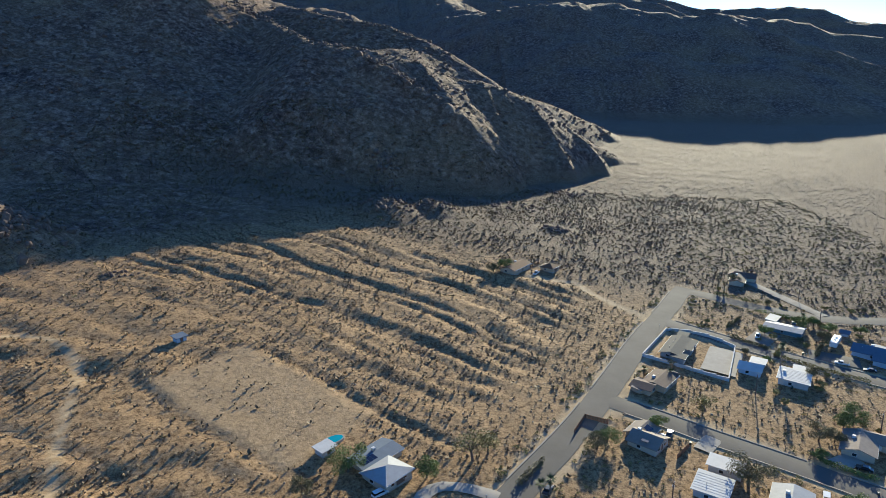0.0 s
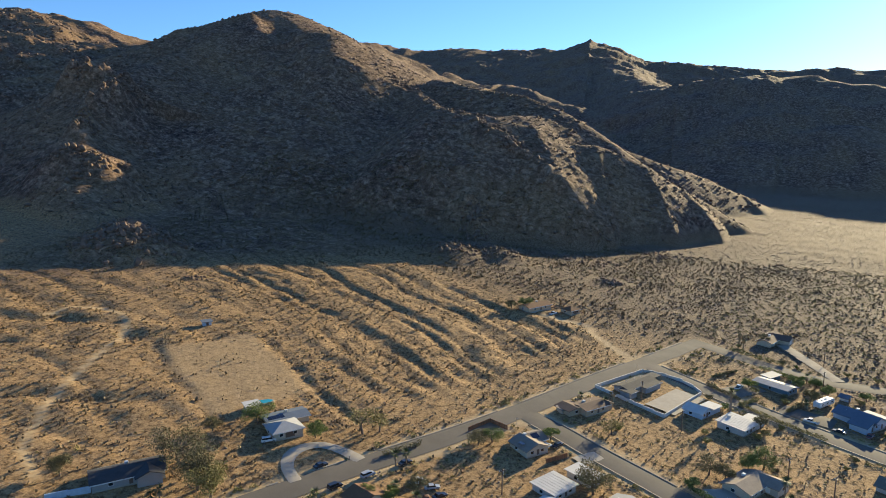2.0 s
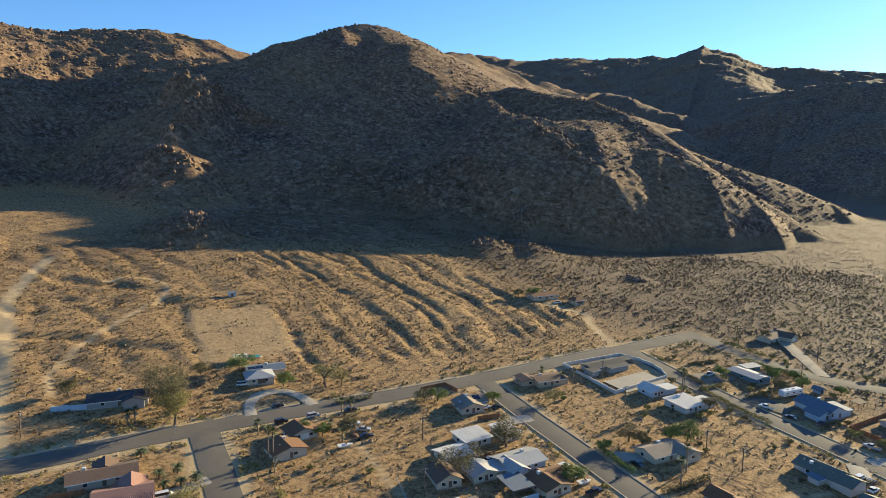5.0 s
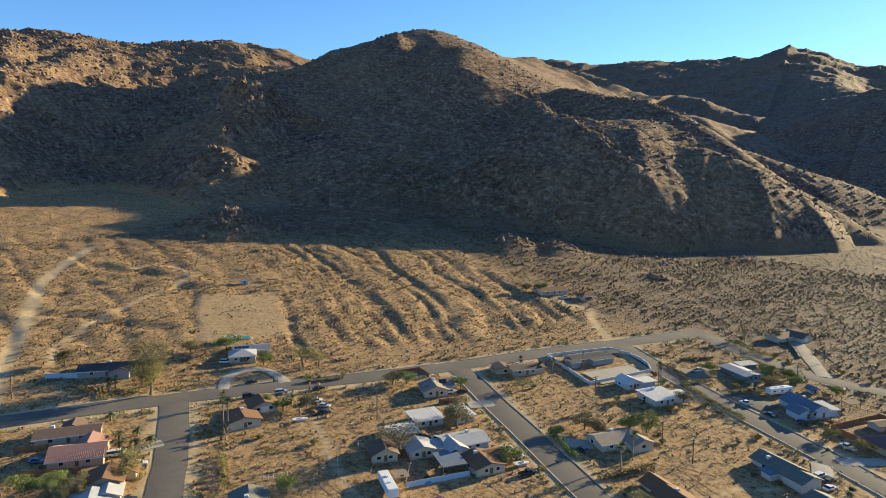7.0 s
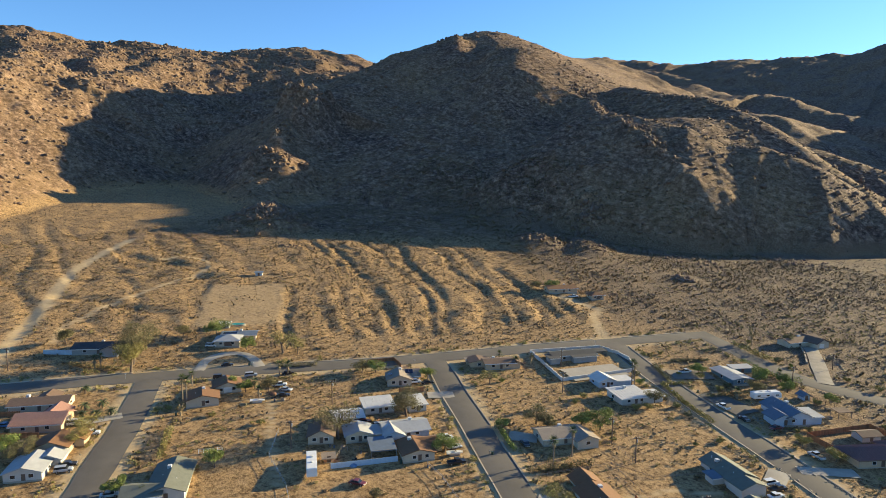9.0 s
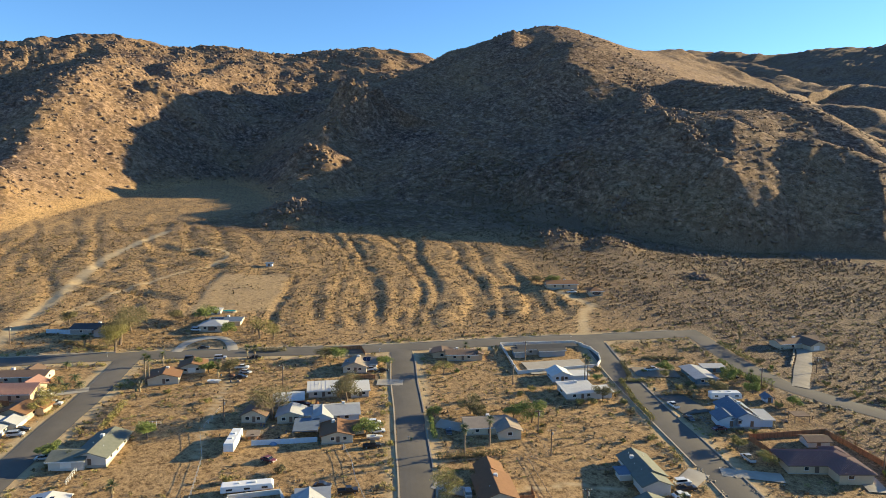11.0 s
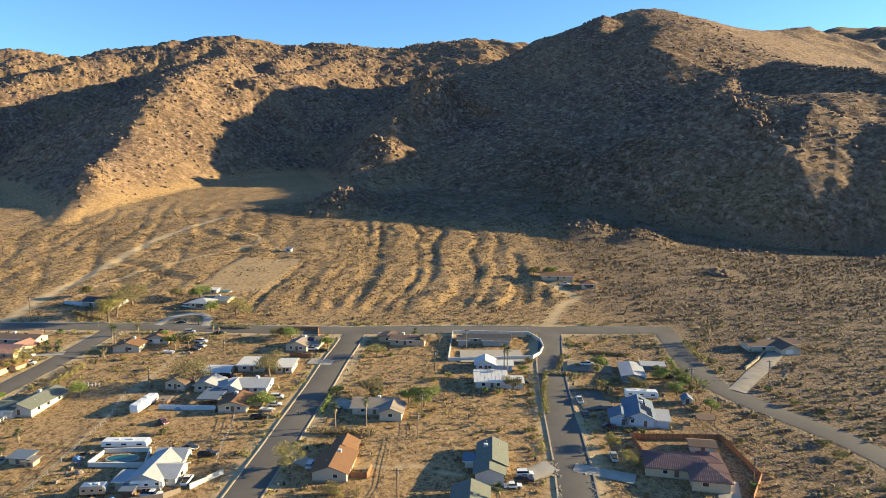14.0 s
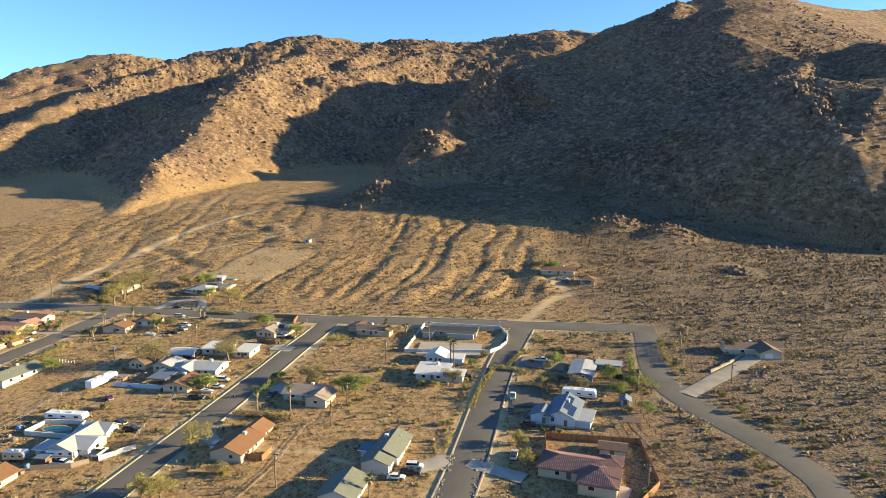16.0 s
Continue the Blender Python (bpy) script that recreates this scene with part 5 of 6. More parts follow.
board_fence([(114.2, 112.6), (116.4, 115.4), (113.7, 117.6)], 1.2, 0.3, M_WOOD, "orange board fence of a small court")
board_fence([(4.6, 44.5), (12.0, 52.4)], 1.2, 0.32, M_WOOD, "long brown board fence between yards")
board_fence([(-5.8, 48.1), (-2.0, 53.2)], 1.2, 0.32, M_WOOD, "brown board fence behind a house")
board_fence([(0.5, 60.2), (3.2, 62.6)], 1.2, 0.32, M_WOOD, "reddish board fence by a porch")
board_fence([(27.7, 130.2), (31.5, 137.1), (36.5, 135.0)], 1.2, 0.32, M_WOOD, "brown board fence behind a corner house")
board_fence([(56.5, 107.6), (58.9, 104.3)], 1.2, 0.32, M_WOOD, "dark reddish board fence between houses")
board_fence([(48.0, 122.6), (52.2, 127.2)], 1.1, 0.32, M_WOOD, "reddish board fence at a drive")
post_fence([(123.6, 195.6), (136.0, 190.0), (150.6, 187.0), (163.0, 190.0)], 0.9, 2.2, M_POLE, "dark wooden posts of a wire fence beside the road", post=0.08)
post_fence([(120.8, 200.2), (127.8, 190.0), (140.5, 185.4)], 1.0, 2.4, M_GREYWOOD, "weathered post and wire fence")
post_fence([(45.2, 88.4), (53.0, 80.6), (64.4, 76.5), (78.8, 68.1), (90.0, 61.0)], 1.0, 2.0, M_STEEL, "steel chain-link yard fence")
post_fence([(96.0, 112.0), (104.4, 126.6), (113.0, 127.4), (128.0, 146.5)], 0.5, 2.4, M_GREYWOOD, "low weathered boundary rail")
post_fence([(104.4, 126.6), (120.0, 117.0), (132.0, 106.0)], 0.5, 2.4, M_GREYWOOD, "low weathered lot rail")
post_fence([(86.0, 132.0), (100.4, 134.6), (107.0, 130.8)], 0.9, 2.4, M_GREYWOOD, "grey wire garden fence")
post_fence([(78.0, 100.4), (83.5, 98.6), (90.0, 95.2), (97.0, 92.5)], 0.9, 2.0, M_STEEL, "steel wire fence round a yard")
post_fence([(41.6, 71.8), (44.0, 75.6)], 1.0, 0.8, M_TRIM, "white railing at the end of a house", rails=2)
post_fence([(53.4, 56.8), (57.4, 54.2)], 1.0, 0.8, M_TRIM, "white railing beside a house", rails=2)
post_fence([(64.6, 86.8), (61.4, 92.4), (66.6, 99.0)], 1.0, 1.2, M_GREYWOOD, "weathered timber yard fence")
ROW_STONES = [(127.0, 150.0), (134.0, 146.2)], [(136.4, 143.8), (143.0, 140.0)], [(133.0, 152.8), (143.5, 147.2)]

# ---- drives ----
ribbon("driveway", [(0.6, 94.6), (-3.6, 98.2), (-5.6, 102.6), (-4.8, 107.0), (-1.2, 109.7), (4.4, 109.4), (9.2, 107.6)], 2.9, M_CONCRETE, "pale concrete horseshoe drive", "driveway")
ribbon("driveway", [(133.2, 150.8), (137.5, 154.0), (142.2, 157.6)], 3.4, M_CONCRETE, "pale concrete drive beside a house", "driveway", 0.06)
ribbon("driveway", [(127.0, 208.0), (124.6, 215.0), (122.0, 223.0), (119.0, 232.5), (116.0, 240.5)], 4.2, M_PALEGRAVEL, "pale concrete hillside drive", "driveway")
ribbon("driveway", [(151.0, 171.5), (156.0, 166.0)], 4.0, M_CONCRETE, "pale concrete side yard", "driveway")
ribbon("driveway", [(130.5, 147.5), (131.0, 141.5)], 4.2, M_CONCRETE, "pale concrete house drive", "driveway", 0.06)
ribbon("driveway", [(82.0, 122.5), (87.5, 125.5)], 4.4, M_CONCRETE, "pale concrete drive beside a house", "driveway", 0.06)
ribbon("driveway", [(59.0, 131.0), (54.6, 126.0)], 4.0, M_CONCRETE, "pale concrete drive beside a house", "driveway", 0.06)
ribbon("driveway", [(100.5, 105.6), (106.6, 108.2)], 3.2, M_CONCRETE, "pale concrete drive beside a house", "driveway", 0.06)
ribbon("driveway", [(13.5, 68.8), (10.8, 60.6)], 3.2, M_CONCRETE, "pale concrete drive beside a house", "driveway", 0.06)
ribbon("driveway", [(72.8, 163.0), (81.5, 178.0)], 9.0, M_CONCRETE, "pale yard slab inside the white wall", "yard", 0.16)
ribbon("driveway", [(105.5, 178.0), (117.5, 172.5)], 7.0, M_ROAD, "dark gravel forecourt before a house", "driveway", 0.12)
ribbon("driveway", [(93.0, 184.0), (101.0, 192.5)], 7.0, M_GRAVEL, "pale gravel forecourt before a house", "driveway", 0.12)

# ---- vehicles ----
CARS = [
    ("pickup", "white", 111.6, 171.6, 150, "white pickup truck at the street edge"), ("sedan", "black", 117.4, 168.0, 150, "black sedan in a gravel forecourt"),
    ("sedan", "red", 124.6, 168.2, 60, "dark red sedan beside the blue house"), ("pickup", "silver", 134.6, 159.6, 145, "grey pickup in front of the tile-roofed house"),
    ("suv", "white", 130.6, 141.0, 60, "white car in a house drive"), ("pickup", "black", 132.2, 139.6, 60, "black pickup in a house drive"),
    ("sedan", "white", 132.6, 136.8, 60, "white low trailer car on sand"), ("pickup", "black", 81.6, 105.0, 58, "black pickup on a sandy lot"),
    ("sedan", "white", 77.0, 109.8, 62, "white car beside the street"), ("suv", "white", 73.4, 111.4, 60, "white car near a tree"),
    ("suv", "silver", 107.0, 107.9, 145, "silver car on a concrete drive"), ("sedan", "black", 87.0, 121.4, 145, "dark car in a shaded drive"),
    ("sedan", "black", 49.4, 131.6, 60, "black car at a corner house"), ("pickup", "white", 46.8, 129.4, 60, "white pickup at a corner house"),
    ("suv", "black", 96.3, 166.6, 60, "dark car beside the white house"), ("pickup", "white", 95.6, 188.8, 60, "white pickup by the hedge"),
    ("suv", "white", -12.9, 105.8, 40, "white car on the desert house forecourt"), ("sedan", "black", 2.4, 101.8, 60, "dark car on the foot road verge"),
    ("suv", "black", 8.9, 95.6, 60, "dark car parked by the foot road"), ("suv", "silver", 13.3, 102.2, 60, "silver car parked by the foot road"),
    ("sedan", "black", 18.8, 110.0, 60, "black car at the foot road"), ("pickup", "white", 23.9, 103.6, 50, "white pickup among old cars"),
    ("sedan", "silver", 27.4, 103.0, 30, "silver old car on a sandy lot"), ("sedan", "black", 29.8, 100.6, 50, "black old car on a sandy lot"),
    ("van", "white", 11.2, 59.9, 55, "white van in a drive"), ("sedan", "blue", 1.6, 49.2, 40, "bright blue car in a back yard"),
    ("pickup", "white", 18.2, 60.2, 60, "white pickup beside a date palm"), ("suv", "silver", 30.0, 50.8, 60, "silver car beside the street"),
    ("sedan", "black", 28.2, 52.2, 60, "black car beside the street"), ("pickup", "white", 100.6, 86.6, 150, "white pickup behind a low front wall"),
    ("pickup", "white", 102.2, 80.4, 60, "white pickup in a yard"), ("pickup", "black", 92.6, 91.8, 60, "dark pickup behind a fence"),
    ("sedan", "black", 88.0, 89.4, 45, "dark car behind the white house"), ("suv", "red", 55.0, 104.2, 60, "red car between cottages"),
    ("sedan", "red", 73.2, 86.2, 20, "old red car body on a sandy lot"), ("suv", "tan", 59.0, 105.6, 60, "tan car between cottages"),
    ("suv", "black", 112.6, 200.2, 60, "dark car behind the teal home"), ("suv", "silver", 28.0, 237.0, 60, "silver car at the lone desert house"),
    ("pickup", "white", 33.5, 234.6, 60, "white pickup at the lone desert house"), ("sedan", "silver", 44.6, 53.2, 60, "silver car in a shaded drive"),
]
for kind, color, cx, cy, ang, text in CARS:
    vehicle(kind, color, cx, cy, ang, text, "pickup truck" if kind == "pickup" else "van" if kind == "van" else "car")
M_WHITEVAN = surface("white_trailer_skin", (0.72, 0.71, 0.69), 0.08, 0.8, 0.4, 0, 8.0, 0.003)
M_SILVERSKIN = surface("dull_aluminium", (0.55, 0.55, 0.54), 0.1, 0.8, 0.35, 0.8, 8.0, 0.0)
trailer(62.6, 83.8, 143, 8.6, 2.0, 2.1, M_WHITEVAN, "long white box trailer on a sandy lot", windows=False)
trailer(80.4, 78.4, 60, 9.2, 2.2, 1.55, M_WHITEVAN, "white mobile home trailer behind a pool wall")
trailer(99.2, 80.2, 68, 5.6, 2.0, 2.1, M_WHITEVAN, "white travel trailer beside a house", M_STEEL)
trailer(96.2, 71.8, 64, 4.4, 1.9, 1.9, M_SILVERSKIN, "rounded silver travel trailer")
trailer(117.6, 185.4, 50, 7.6, 2.0, 2.0, M_WHITEVAN, "long white camper beside a hedge", M_STEEL)


def boat(x, y, ang, label):
    b = base("boat", x, y, ang)
    bm = bmesh.new()
    ring = []
    for k in range(9):
        f = k / 8
        w = 0.75 * (1 - f ** 3)
        ring.append([bm.verts.new((-1.7 + 3.4 * f, s * w * q, z)) for s, q, z in ((-1, 1.0, 0.75), (-1, 0.55, 0.35), (1, 0.55, 0.35), (1, 1.0, 0.75))])
    for a, c in zip(ring[:-1], ring[1:]):
        for i in range(3):
            bm.faces.new((a[i], a[i + 1], c[i + 1], c[i]))
        bm.faces.new((a[3], a[0], c[0], c[3]))
    bm.faces.new(ring[0])
    part("hull", bm, M_WHITEVAN, b)
    part("cradle", boxes((0, 0, 0.18, 2.2, 0.8, 0.36)), M_STEEL, b)
    part("windscreen", boxes((0.2, 0, 0.9, 0.05, 0.9, 0.25), ry=25), M_GLASS, b)
    tagged(b, label, "boat")


boat(28.5, 94.1, 55, "white boat on a cradle in a dirt yard")
boat(79.0, 107.6, 55, "pale boat hull beside a drive")

# ---- utility poles ----
for px, py, ph in [(126.7, 116.5, 6.6), (107.7, 130.7, 5.6), (53.0, 86.0, 6.0), (120.5, 199.4, 5.6), (-32.8, 59.6, 6.0), (154.2, 174.8, 5.0), (41.4, 106.4, 5.6),
                   (125.7, 222.4, 4.6), (78.0, 151.9, 5.6), (1.0, 33.0, 6.0), (68.0, 168.0, 5.6), (99.8, 136.0, 5.4)]:
    utility_pole(px, py, ph)


def street_sign(x, y, ang):
    s = base("street_sign", x, y, ang)
    part("post", rod(bmesh.new(), (0, 0, -0.2), (0, 0, 1.7), 0.035, sides=6), M_STEEL, s)
    part("plate", boxes((0, 0, 1.55, 0.5, 0.03, 0.16)), M_TRIM, s)
    tagged(s, "small street sign on a steel post", "street sign")


street_sign(38.0, 139.0, 55), street_sign(66.0, 191.6, 55), street_sign(-7.0, 78.5, 55)


def mailbox(x, y, ang):
    b = base("mailbox", x, y, ang)
    part("post", boxes((0, 0, 0.35, 0.08, 0.08, 0.9)), M_GREYWOOD, b)
    part("box", boxes((0, 0, 0.85, 0.35, 0.18, 0.2), bevel=0.04), M_STEEL, b)
    tagged(b, "grey mailbox on a wooden post", "mailbox")


for mx, my in [(84.2, 112.6), (111.0, 100.4), (131.5, 154.8), (104.0, 176.4), (6.8, 107.0), (98.8, 171.4)]:
    mailbox(mx, my, A)

# ---- palms and trees ----
for k, (px, py, ph, sk) in enumerate([(96.7, 117.0, 6.0, 0.6), (96.9, 124.0, 5.8, 0.6), (90.6, 165.1, 8.0, 0.4), (91.0, 165.8, 7.2, 0.3), (18.4, 80.6, 7.2, 0.3), (19.2, 81.2, 6.6, 0.3),
                                      (8.4, 88.4, 3.2, 1.0), (17.2, 108.4, 2.9, 0.5), (19.2, 109.6, 3.0, 0.5), (-19.3, 75.8, 3.0, 1.5), (-18.4, 77.0, 3.6, 1.5), (136.2, 130.8, 3.6, 0.6),
                                      (67.0, 59.4, 2.2, 1.2), (73.8, 56.8, 1.8, 0.6), (116.6, 202.4, 2.4, 1.0), (112.2, 180.4, 2.2, 0.8), (21.0, 98.4, 2.2, 1.2), (58.6, 158.8, 2.2, 0.8),
                                      (52.0, 160.0, 2.0, 0.8), (50.0, 56.4, 2.0, 0.4), (26.4, 96.0, 2.4, 0.8)]):
    fan_palm(px, py, ph, 100 + k, skirt=sk, crown=1.2 if ph > 3 else 1.25)
for k, (px, py) in enumerate([(5.0, 64.1), (10.7, 64.4), (11.8, 67.1), (9.0, 61.8), (6.3, 67.5), (17.2, 58.6), (-5.0, 68.0)]):
    date_palm(px, py, 1.3, 200 + k)


def joshua(x, y, H, seed):
    rng = random.Random(seed)
    t = base("joshua_tree", x, y)
    bm, lf = bmesh.new(), bmesh.new()
    rod(bm, (0, 0, -0.3), (0, 0, H * 0.5), 0.22, 0.17, 8)
    for k in range(6):
        a = k * 1.05 + rng.uniform(-0.3, 0.3)
        r, z = rng.uniform(0.4, 1.1), H * rng.uniform(0.65, 1.0)
        tip = Vector((math.cos(a) * r, math.sin(a) * r, z))
        rod(bm, (0, 0, H * rng.uniform(0.3, 0.5)), tip, 0.14, 0.12, 7)
        for _ in range(46):
            d = Vector((rng.gauss(0, 1), rng.gauss(0, 1), rng.gauss(0.3, 0.8))).normalized()
            s = d.orthogonal().normalized() * 0.05
            lf.faces.new([lf.verts.new(c) for c in (tip - s, tip + s, tip + d * 0.5)])
    part("trunk", bm, M_THATCH, t)
    part("leaves", lf, M_OLIVE, t)
    tagged(t, "shaggy brown branching desert tree with leaf tufts", "tree")


joshua(101.6, 228.8, 4.6, 1), joshua(100.6, 231.6, 5.4, 2), joshua(22.4, 78.0, 2.6, 3), joshua(60.5, 163.6, 3.0, 4)
TREES = [
    (59.2, 113.8, 5.4, M_OLIVE, 1.0, 1.3, "large dark olive tree beside white roofs"), (56.4, 95.6, 6.2, M_OLIVE, 1.0, 0.9, "tall grey-green tree over a cottage"),
    (95.2, 139.2, 3.8, M_LEAF, 1.3, 1.3, "bright green mesquite tree"), (91.6, 137.0, 3.0, M_LEAF, 1.2, 1.2, "bright green mesquite tree"),
    (76.8, 106.8, 3.2, M_LEAF, 1.4, 1.3, "round green tree in front of a house"), (105.4, 104.2, 3.8, M_YELLOW, 1.2, 0.8, "pale yellow-green tree at the street"),
    (48.7, 71.2, 3.0, M_LEAF, 1.0, 1.0, "small green tree on a bare lot"), (-24.5, 90.0, 6.4, M_OLIVE, 1.1, 1.2, "dark desert tree behind a low house"),
    (-15.5, 84.2, 7.6, M_OLIVE, 0.8, 1.4, "tall olive-brown tree beside the foot road"), (-10.6, 81.4, 6.4, M_YELLOW, 0.7, 1.2, "tall olive-brown tree beside the foot road"), (-42.4, 77.0, 3.8, M_OLIVE, 0.9, 1.1, "dark round desert tree"),
    (-19.6, 111.6, 4.4, M_LEAF, 1.3, 1.3, "broad green tree beside the desert house"), (-4.4, 112.2, 3.0, M_LEAF, 1.1, 1.2, "green tree beside the curved drive"),
    (4.8, 118.4, 5.6, M_YELLOW, 0.9, 0.45, "sparse pale desert tree"), (8.0, 121.0, 4.2, M_YELLOW, 0.9, 0.4, "sparse pale desert tree"),
    (16.4, 94.6, 2.6, M_LEAF, 1.2, 1.2, "round green tree in a garden"), (21.0, 95.6, 2.4, M_LEAF, 1.2, 1.2, "round green tree in a garden"), (25.0, 99.8, 3.0, M_OLIVE, 1.1, 1.0, "olive tree in a garden"),
    (34.4, 127.4, 3.2, M_LEAF, 1.2, 1.0, "green tree behind a board fence"), (31.6, 124.8, 3.0, M_OLIVE, 1.2, 1.0, "olive shrub tree on an open lot"), (47.4, 134.0, 2.8, M_LEAF, 1.0, 1.0, "green tree at a corner house"),
    (61.2, 143.0, 3.2, M_YELLOW, 1.2, 0.6, "pale leafless street tree"), (83.0, 131.8, 3.6, M_OLIVE, 1.1, 0.8, "grey-brown tree at a street corner"), (86.4, 131.4, 2.6, M_OLIVE, 1.2, 1.2, "dark green tree in a front garden"),
    (98.6, 190.8, 2.6, M_LEAF, 1.2, 1.2, "round green tree at the roadside"), (112.8, 197.6, 3.0, M_LEAF, 1.2, 1.2, "green tree beside the teal home"), (114.6, 187.0, 3.0, M_OLIVE, 1.2, 1.2, "dark tree beside the camper"),
    (120.6, 194.2, 2.6, M_LEAF, 1.2, 1.0, "green tree in a small garden"), (130.6, 194.0, 2.4, M_LEAF, 1.3, 0.8, "pale green tree in a dry yard"), (118.6, 199.6, 2.6, M_LEAF, 1.2, 1.2, "green tree by the utility pole"),
    (138.0, 160.6, 2.2, M_YELLOW, 1.2, 0.9, "small yellow-green tree in a drive"), (131.2, 162.6, 2.2, M_YELLOW, 1.2, 0.8, "small yellow-green tree in a yard"), (98.0, 162.4, 2.6, M_OLIVE, 1.2, 1.0, "olive tree behind the white house"),
    (17.6, 59.8, 3.8, M_YELLOW, 1.1, 0.6, "tall pale tree at the street"), (20.6, 56.6, 3.0, M_YELLOW, 1.1, 0.6, "pale sparse tree beside the street"), (15.0, 45.0, 3.4, M_LEAF, 1.3, 1.2, "broad green tree in a back yard"),
    (19.5, 46.8, 3.2, M_OLIVE, 1.3, 1.2, "olive tree in a back yard"), (11.6, 42.4, 3.2, M_LEAF, 1.3, 1.2, "broad green tree in a back yard"), (22.0, 236.6, 3.4, M_LEAF, 1.4, 1.2, "green tree beside the lone desert house"),
    (17.4, 232.2, 2.6, M_OLIVE, 1.4, 1.2, "olive tree beside the lone desert house"), (109.8, 239.0, 2.6, M_OLIVE, 1.3, 1.2, "dark tree in front of the hillside house"), (118.0, 107.6, 2.0, M_OLIVE, 1.4, 0.5, "pale wispy desert tree"),
    (122.4, 97.6, 3.6, M_YELLOW, 1.3, 0.9, "yellow-green tree beside the street"), (120.0, 94.6, 3.0, M_YELLOW, 1.3, 0.9, "yellow-green tree beside the street"), (45.0, 54.0, 2.6, M_LEAF, 1.2, 1.2, "green tree at a house corner"),
    (79.2, 124.2, 2.0, M_LEAF, 1.3, 1.0, "green tree beside a lot"), (106.4, 66.0, 2.6, M_OLIVE, 1.2, 1.2, "dark tree beside a brown roof"), (-27.0, 104.6, 2.8, M_OLIVE, 1.3, 1.0, "olive tree on the open desert"),
]
for k, (tx, ty, th, mat, spread, sparse, text) in enumerate(TREES):
    tree(tx, ty, th, mat, text, 300 + k, spread, sparse)


def hedge(points, height, wide, leaf, label, seed):
    rng = random.Random(seed)
    h = base("hedge", *points[0])
    o = h.matrix_basis.translation
    bm = bmesh.new()
    for a, b in zip(points[:-1], points[1:]):
        a, b = Vector(a), Vector(b)
        n = max(1, int((b - a).length / (wide * 0.7)))
        for k in range(n + 1):
            p = a.lerp(b, k / n)
            z = ground_at(p.x, p.y) - o.z
            g = height * rng.uniform(0.75, 1.15)
            leaf_cloud(bm, rng, (p.x - o.x, p.y - o.y, z + g * 0.55), wide * rng.uniform(0.5, 0.75), 90, 0.15, g * 0.9 / wide)
            part("stem", rod(bmesh.new(), (p.x - o.x, p.y - o.y, z - 0.2), (p.x - o.x, p.y - o.y, z + g * 0.6), 0.05, 0.03, 5), M_BARK, h)
    part("foliage", bm, leaf, h)
    tagged(h, label, "hedge")


hedge([(94.2, 112.4), (98.4, 118.6), (101.6, 123.4)], 1.4, 1.3, M_OLIVE, "dark green hedge round a front garden", 1)
hedge([(86.8, 117.6), (79.6, 122.6)], 1.3, 1.0, M_LEAF, "clipped bright green hedge along a drive", 2)
hedge([(106.6, 175.8), (110.0, 180.6), (114.0, 185.4)], 1.5, 1.3, M_OLIVE, "dark green hedge beside the camper", 3)
hedge([(104.6, 209.4), (110.6, 205.4), (116.0, 203.6), (121.0, 204.4)], 1.6, 1.5, M_LEAF, "green hedge along the curved street", 4)
hedge([(94.6, 179.6), (87.0, 187.6)], 1.0, 1.2, M_OLIVE, "dusty hedge at the edge of a lot", 5)
hedge([(88.6, 126.4), (90.8, 124.8)], 1.0, 0.9, M_OLIVE, "dark clipped hedge before a house", 6)
hedge([(89.0, 195.4), (96.6, 203.6)], 0.9, 1.2, M_OLIVE, "dusty low hedge beside a lot", 7)
hedge([(-26.0, 72.0), (-14.0, 80.0)], 1.1, 1.4, M_OLIVE, "dusty hedge beside the foot road", 8)
hedge([(13.5, 111.5), (19.0, 119.0)], 1.4, 1.4, M_OLIVE, "overgrown olive hedge round a garden", 9)
hedge([(97.2, 225.0), (105.6, 219.6), (112.0, 217.0)], 1.5, 1.6, M_YELLOW, "yellowish brush along the roadside", 10)
hedge([(28.0, 72.6), (38.0, 65.6)], 1.3, 1.5, M_YELLOW, "yellow-green brush along the street", 11)
hedge([(99.5, 181.0), (94.6, 175.4), (103.6, 167.4), (112.4, 161.0)], 1.1, 1.2, M_YELLOW, "yellowish brush along the street verge", 12)


def bush(x, y, size, leaf, label, seed):
    """A loose rounded bush: several stems and an uneven crown."""
    rng = random.Random(seed)
    b = base("bush", x, y, rng.uniform(0, 360))
    stems, leaves = bmesh.new(), bmesh.new()
    for k in range(7):
        a, r = k * 0.9 + rng.uniform(-0.3, 0.3), size * rng.uniform(0.35, 0.8)
        tip = Vector((math.cos(a) * r, math.sin(a) * r, size * rng.uniform(0.45, 0.95)))
        rod(stems, (0, 0, -0.15), tip, 0.035, 0.012, 5)
        leaf_cloud(leaves, rng, tip, size * rng.uniform(0.3, 0.45), 70, 0.06 + 0.05 * size, 0.8)
    leaf_cloud(leaves, rng, (0, 0, size * 0.45), size * 0.6, 110, 0.06 + 0.05 * size, 0.75)
    part("stems", stems, M_BARK, b)
    part("foliage", leaves, leaf, b)
    tagged(b, label, "bush", "bushes of the settlement")


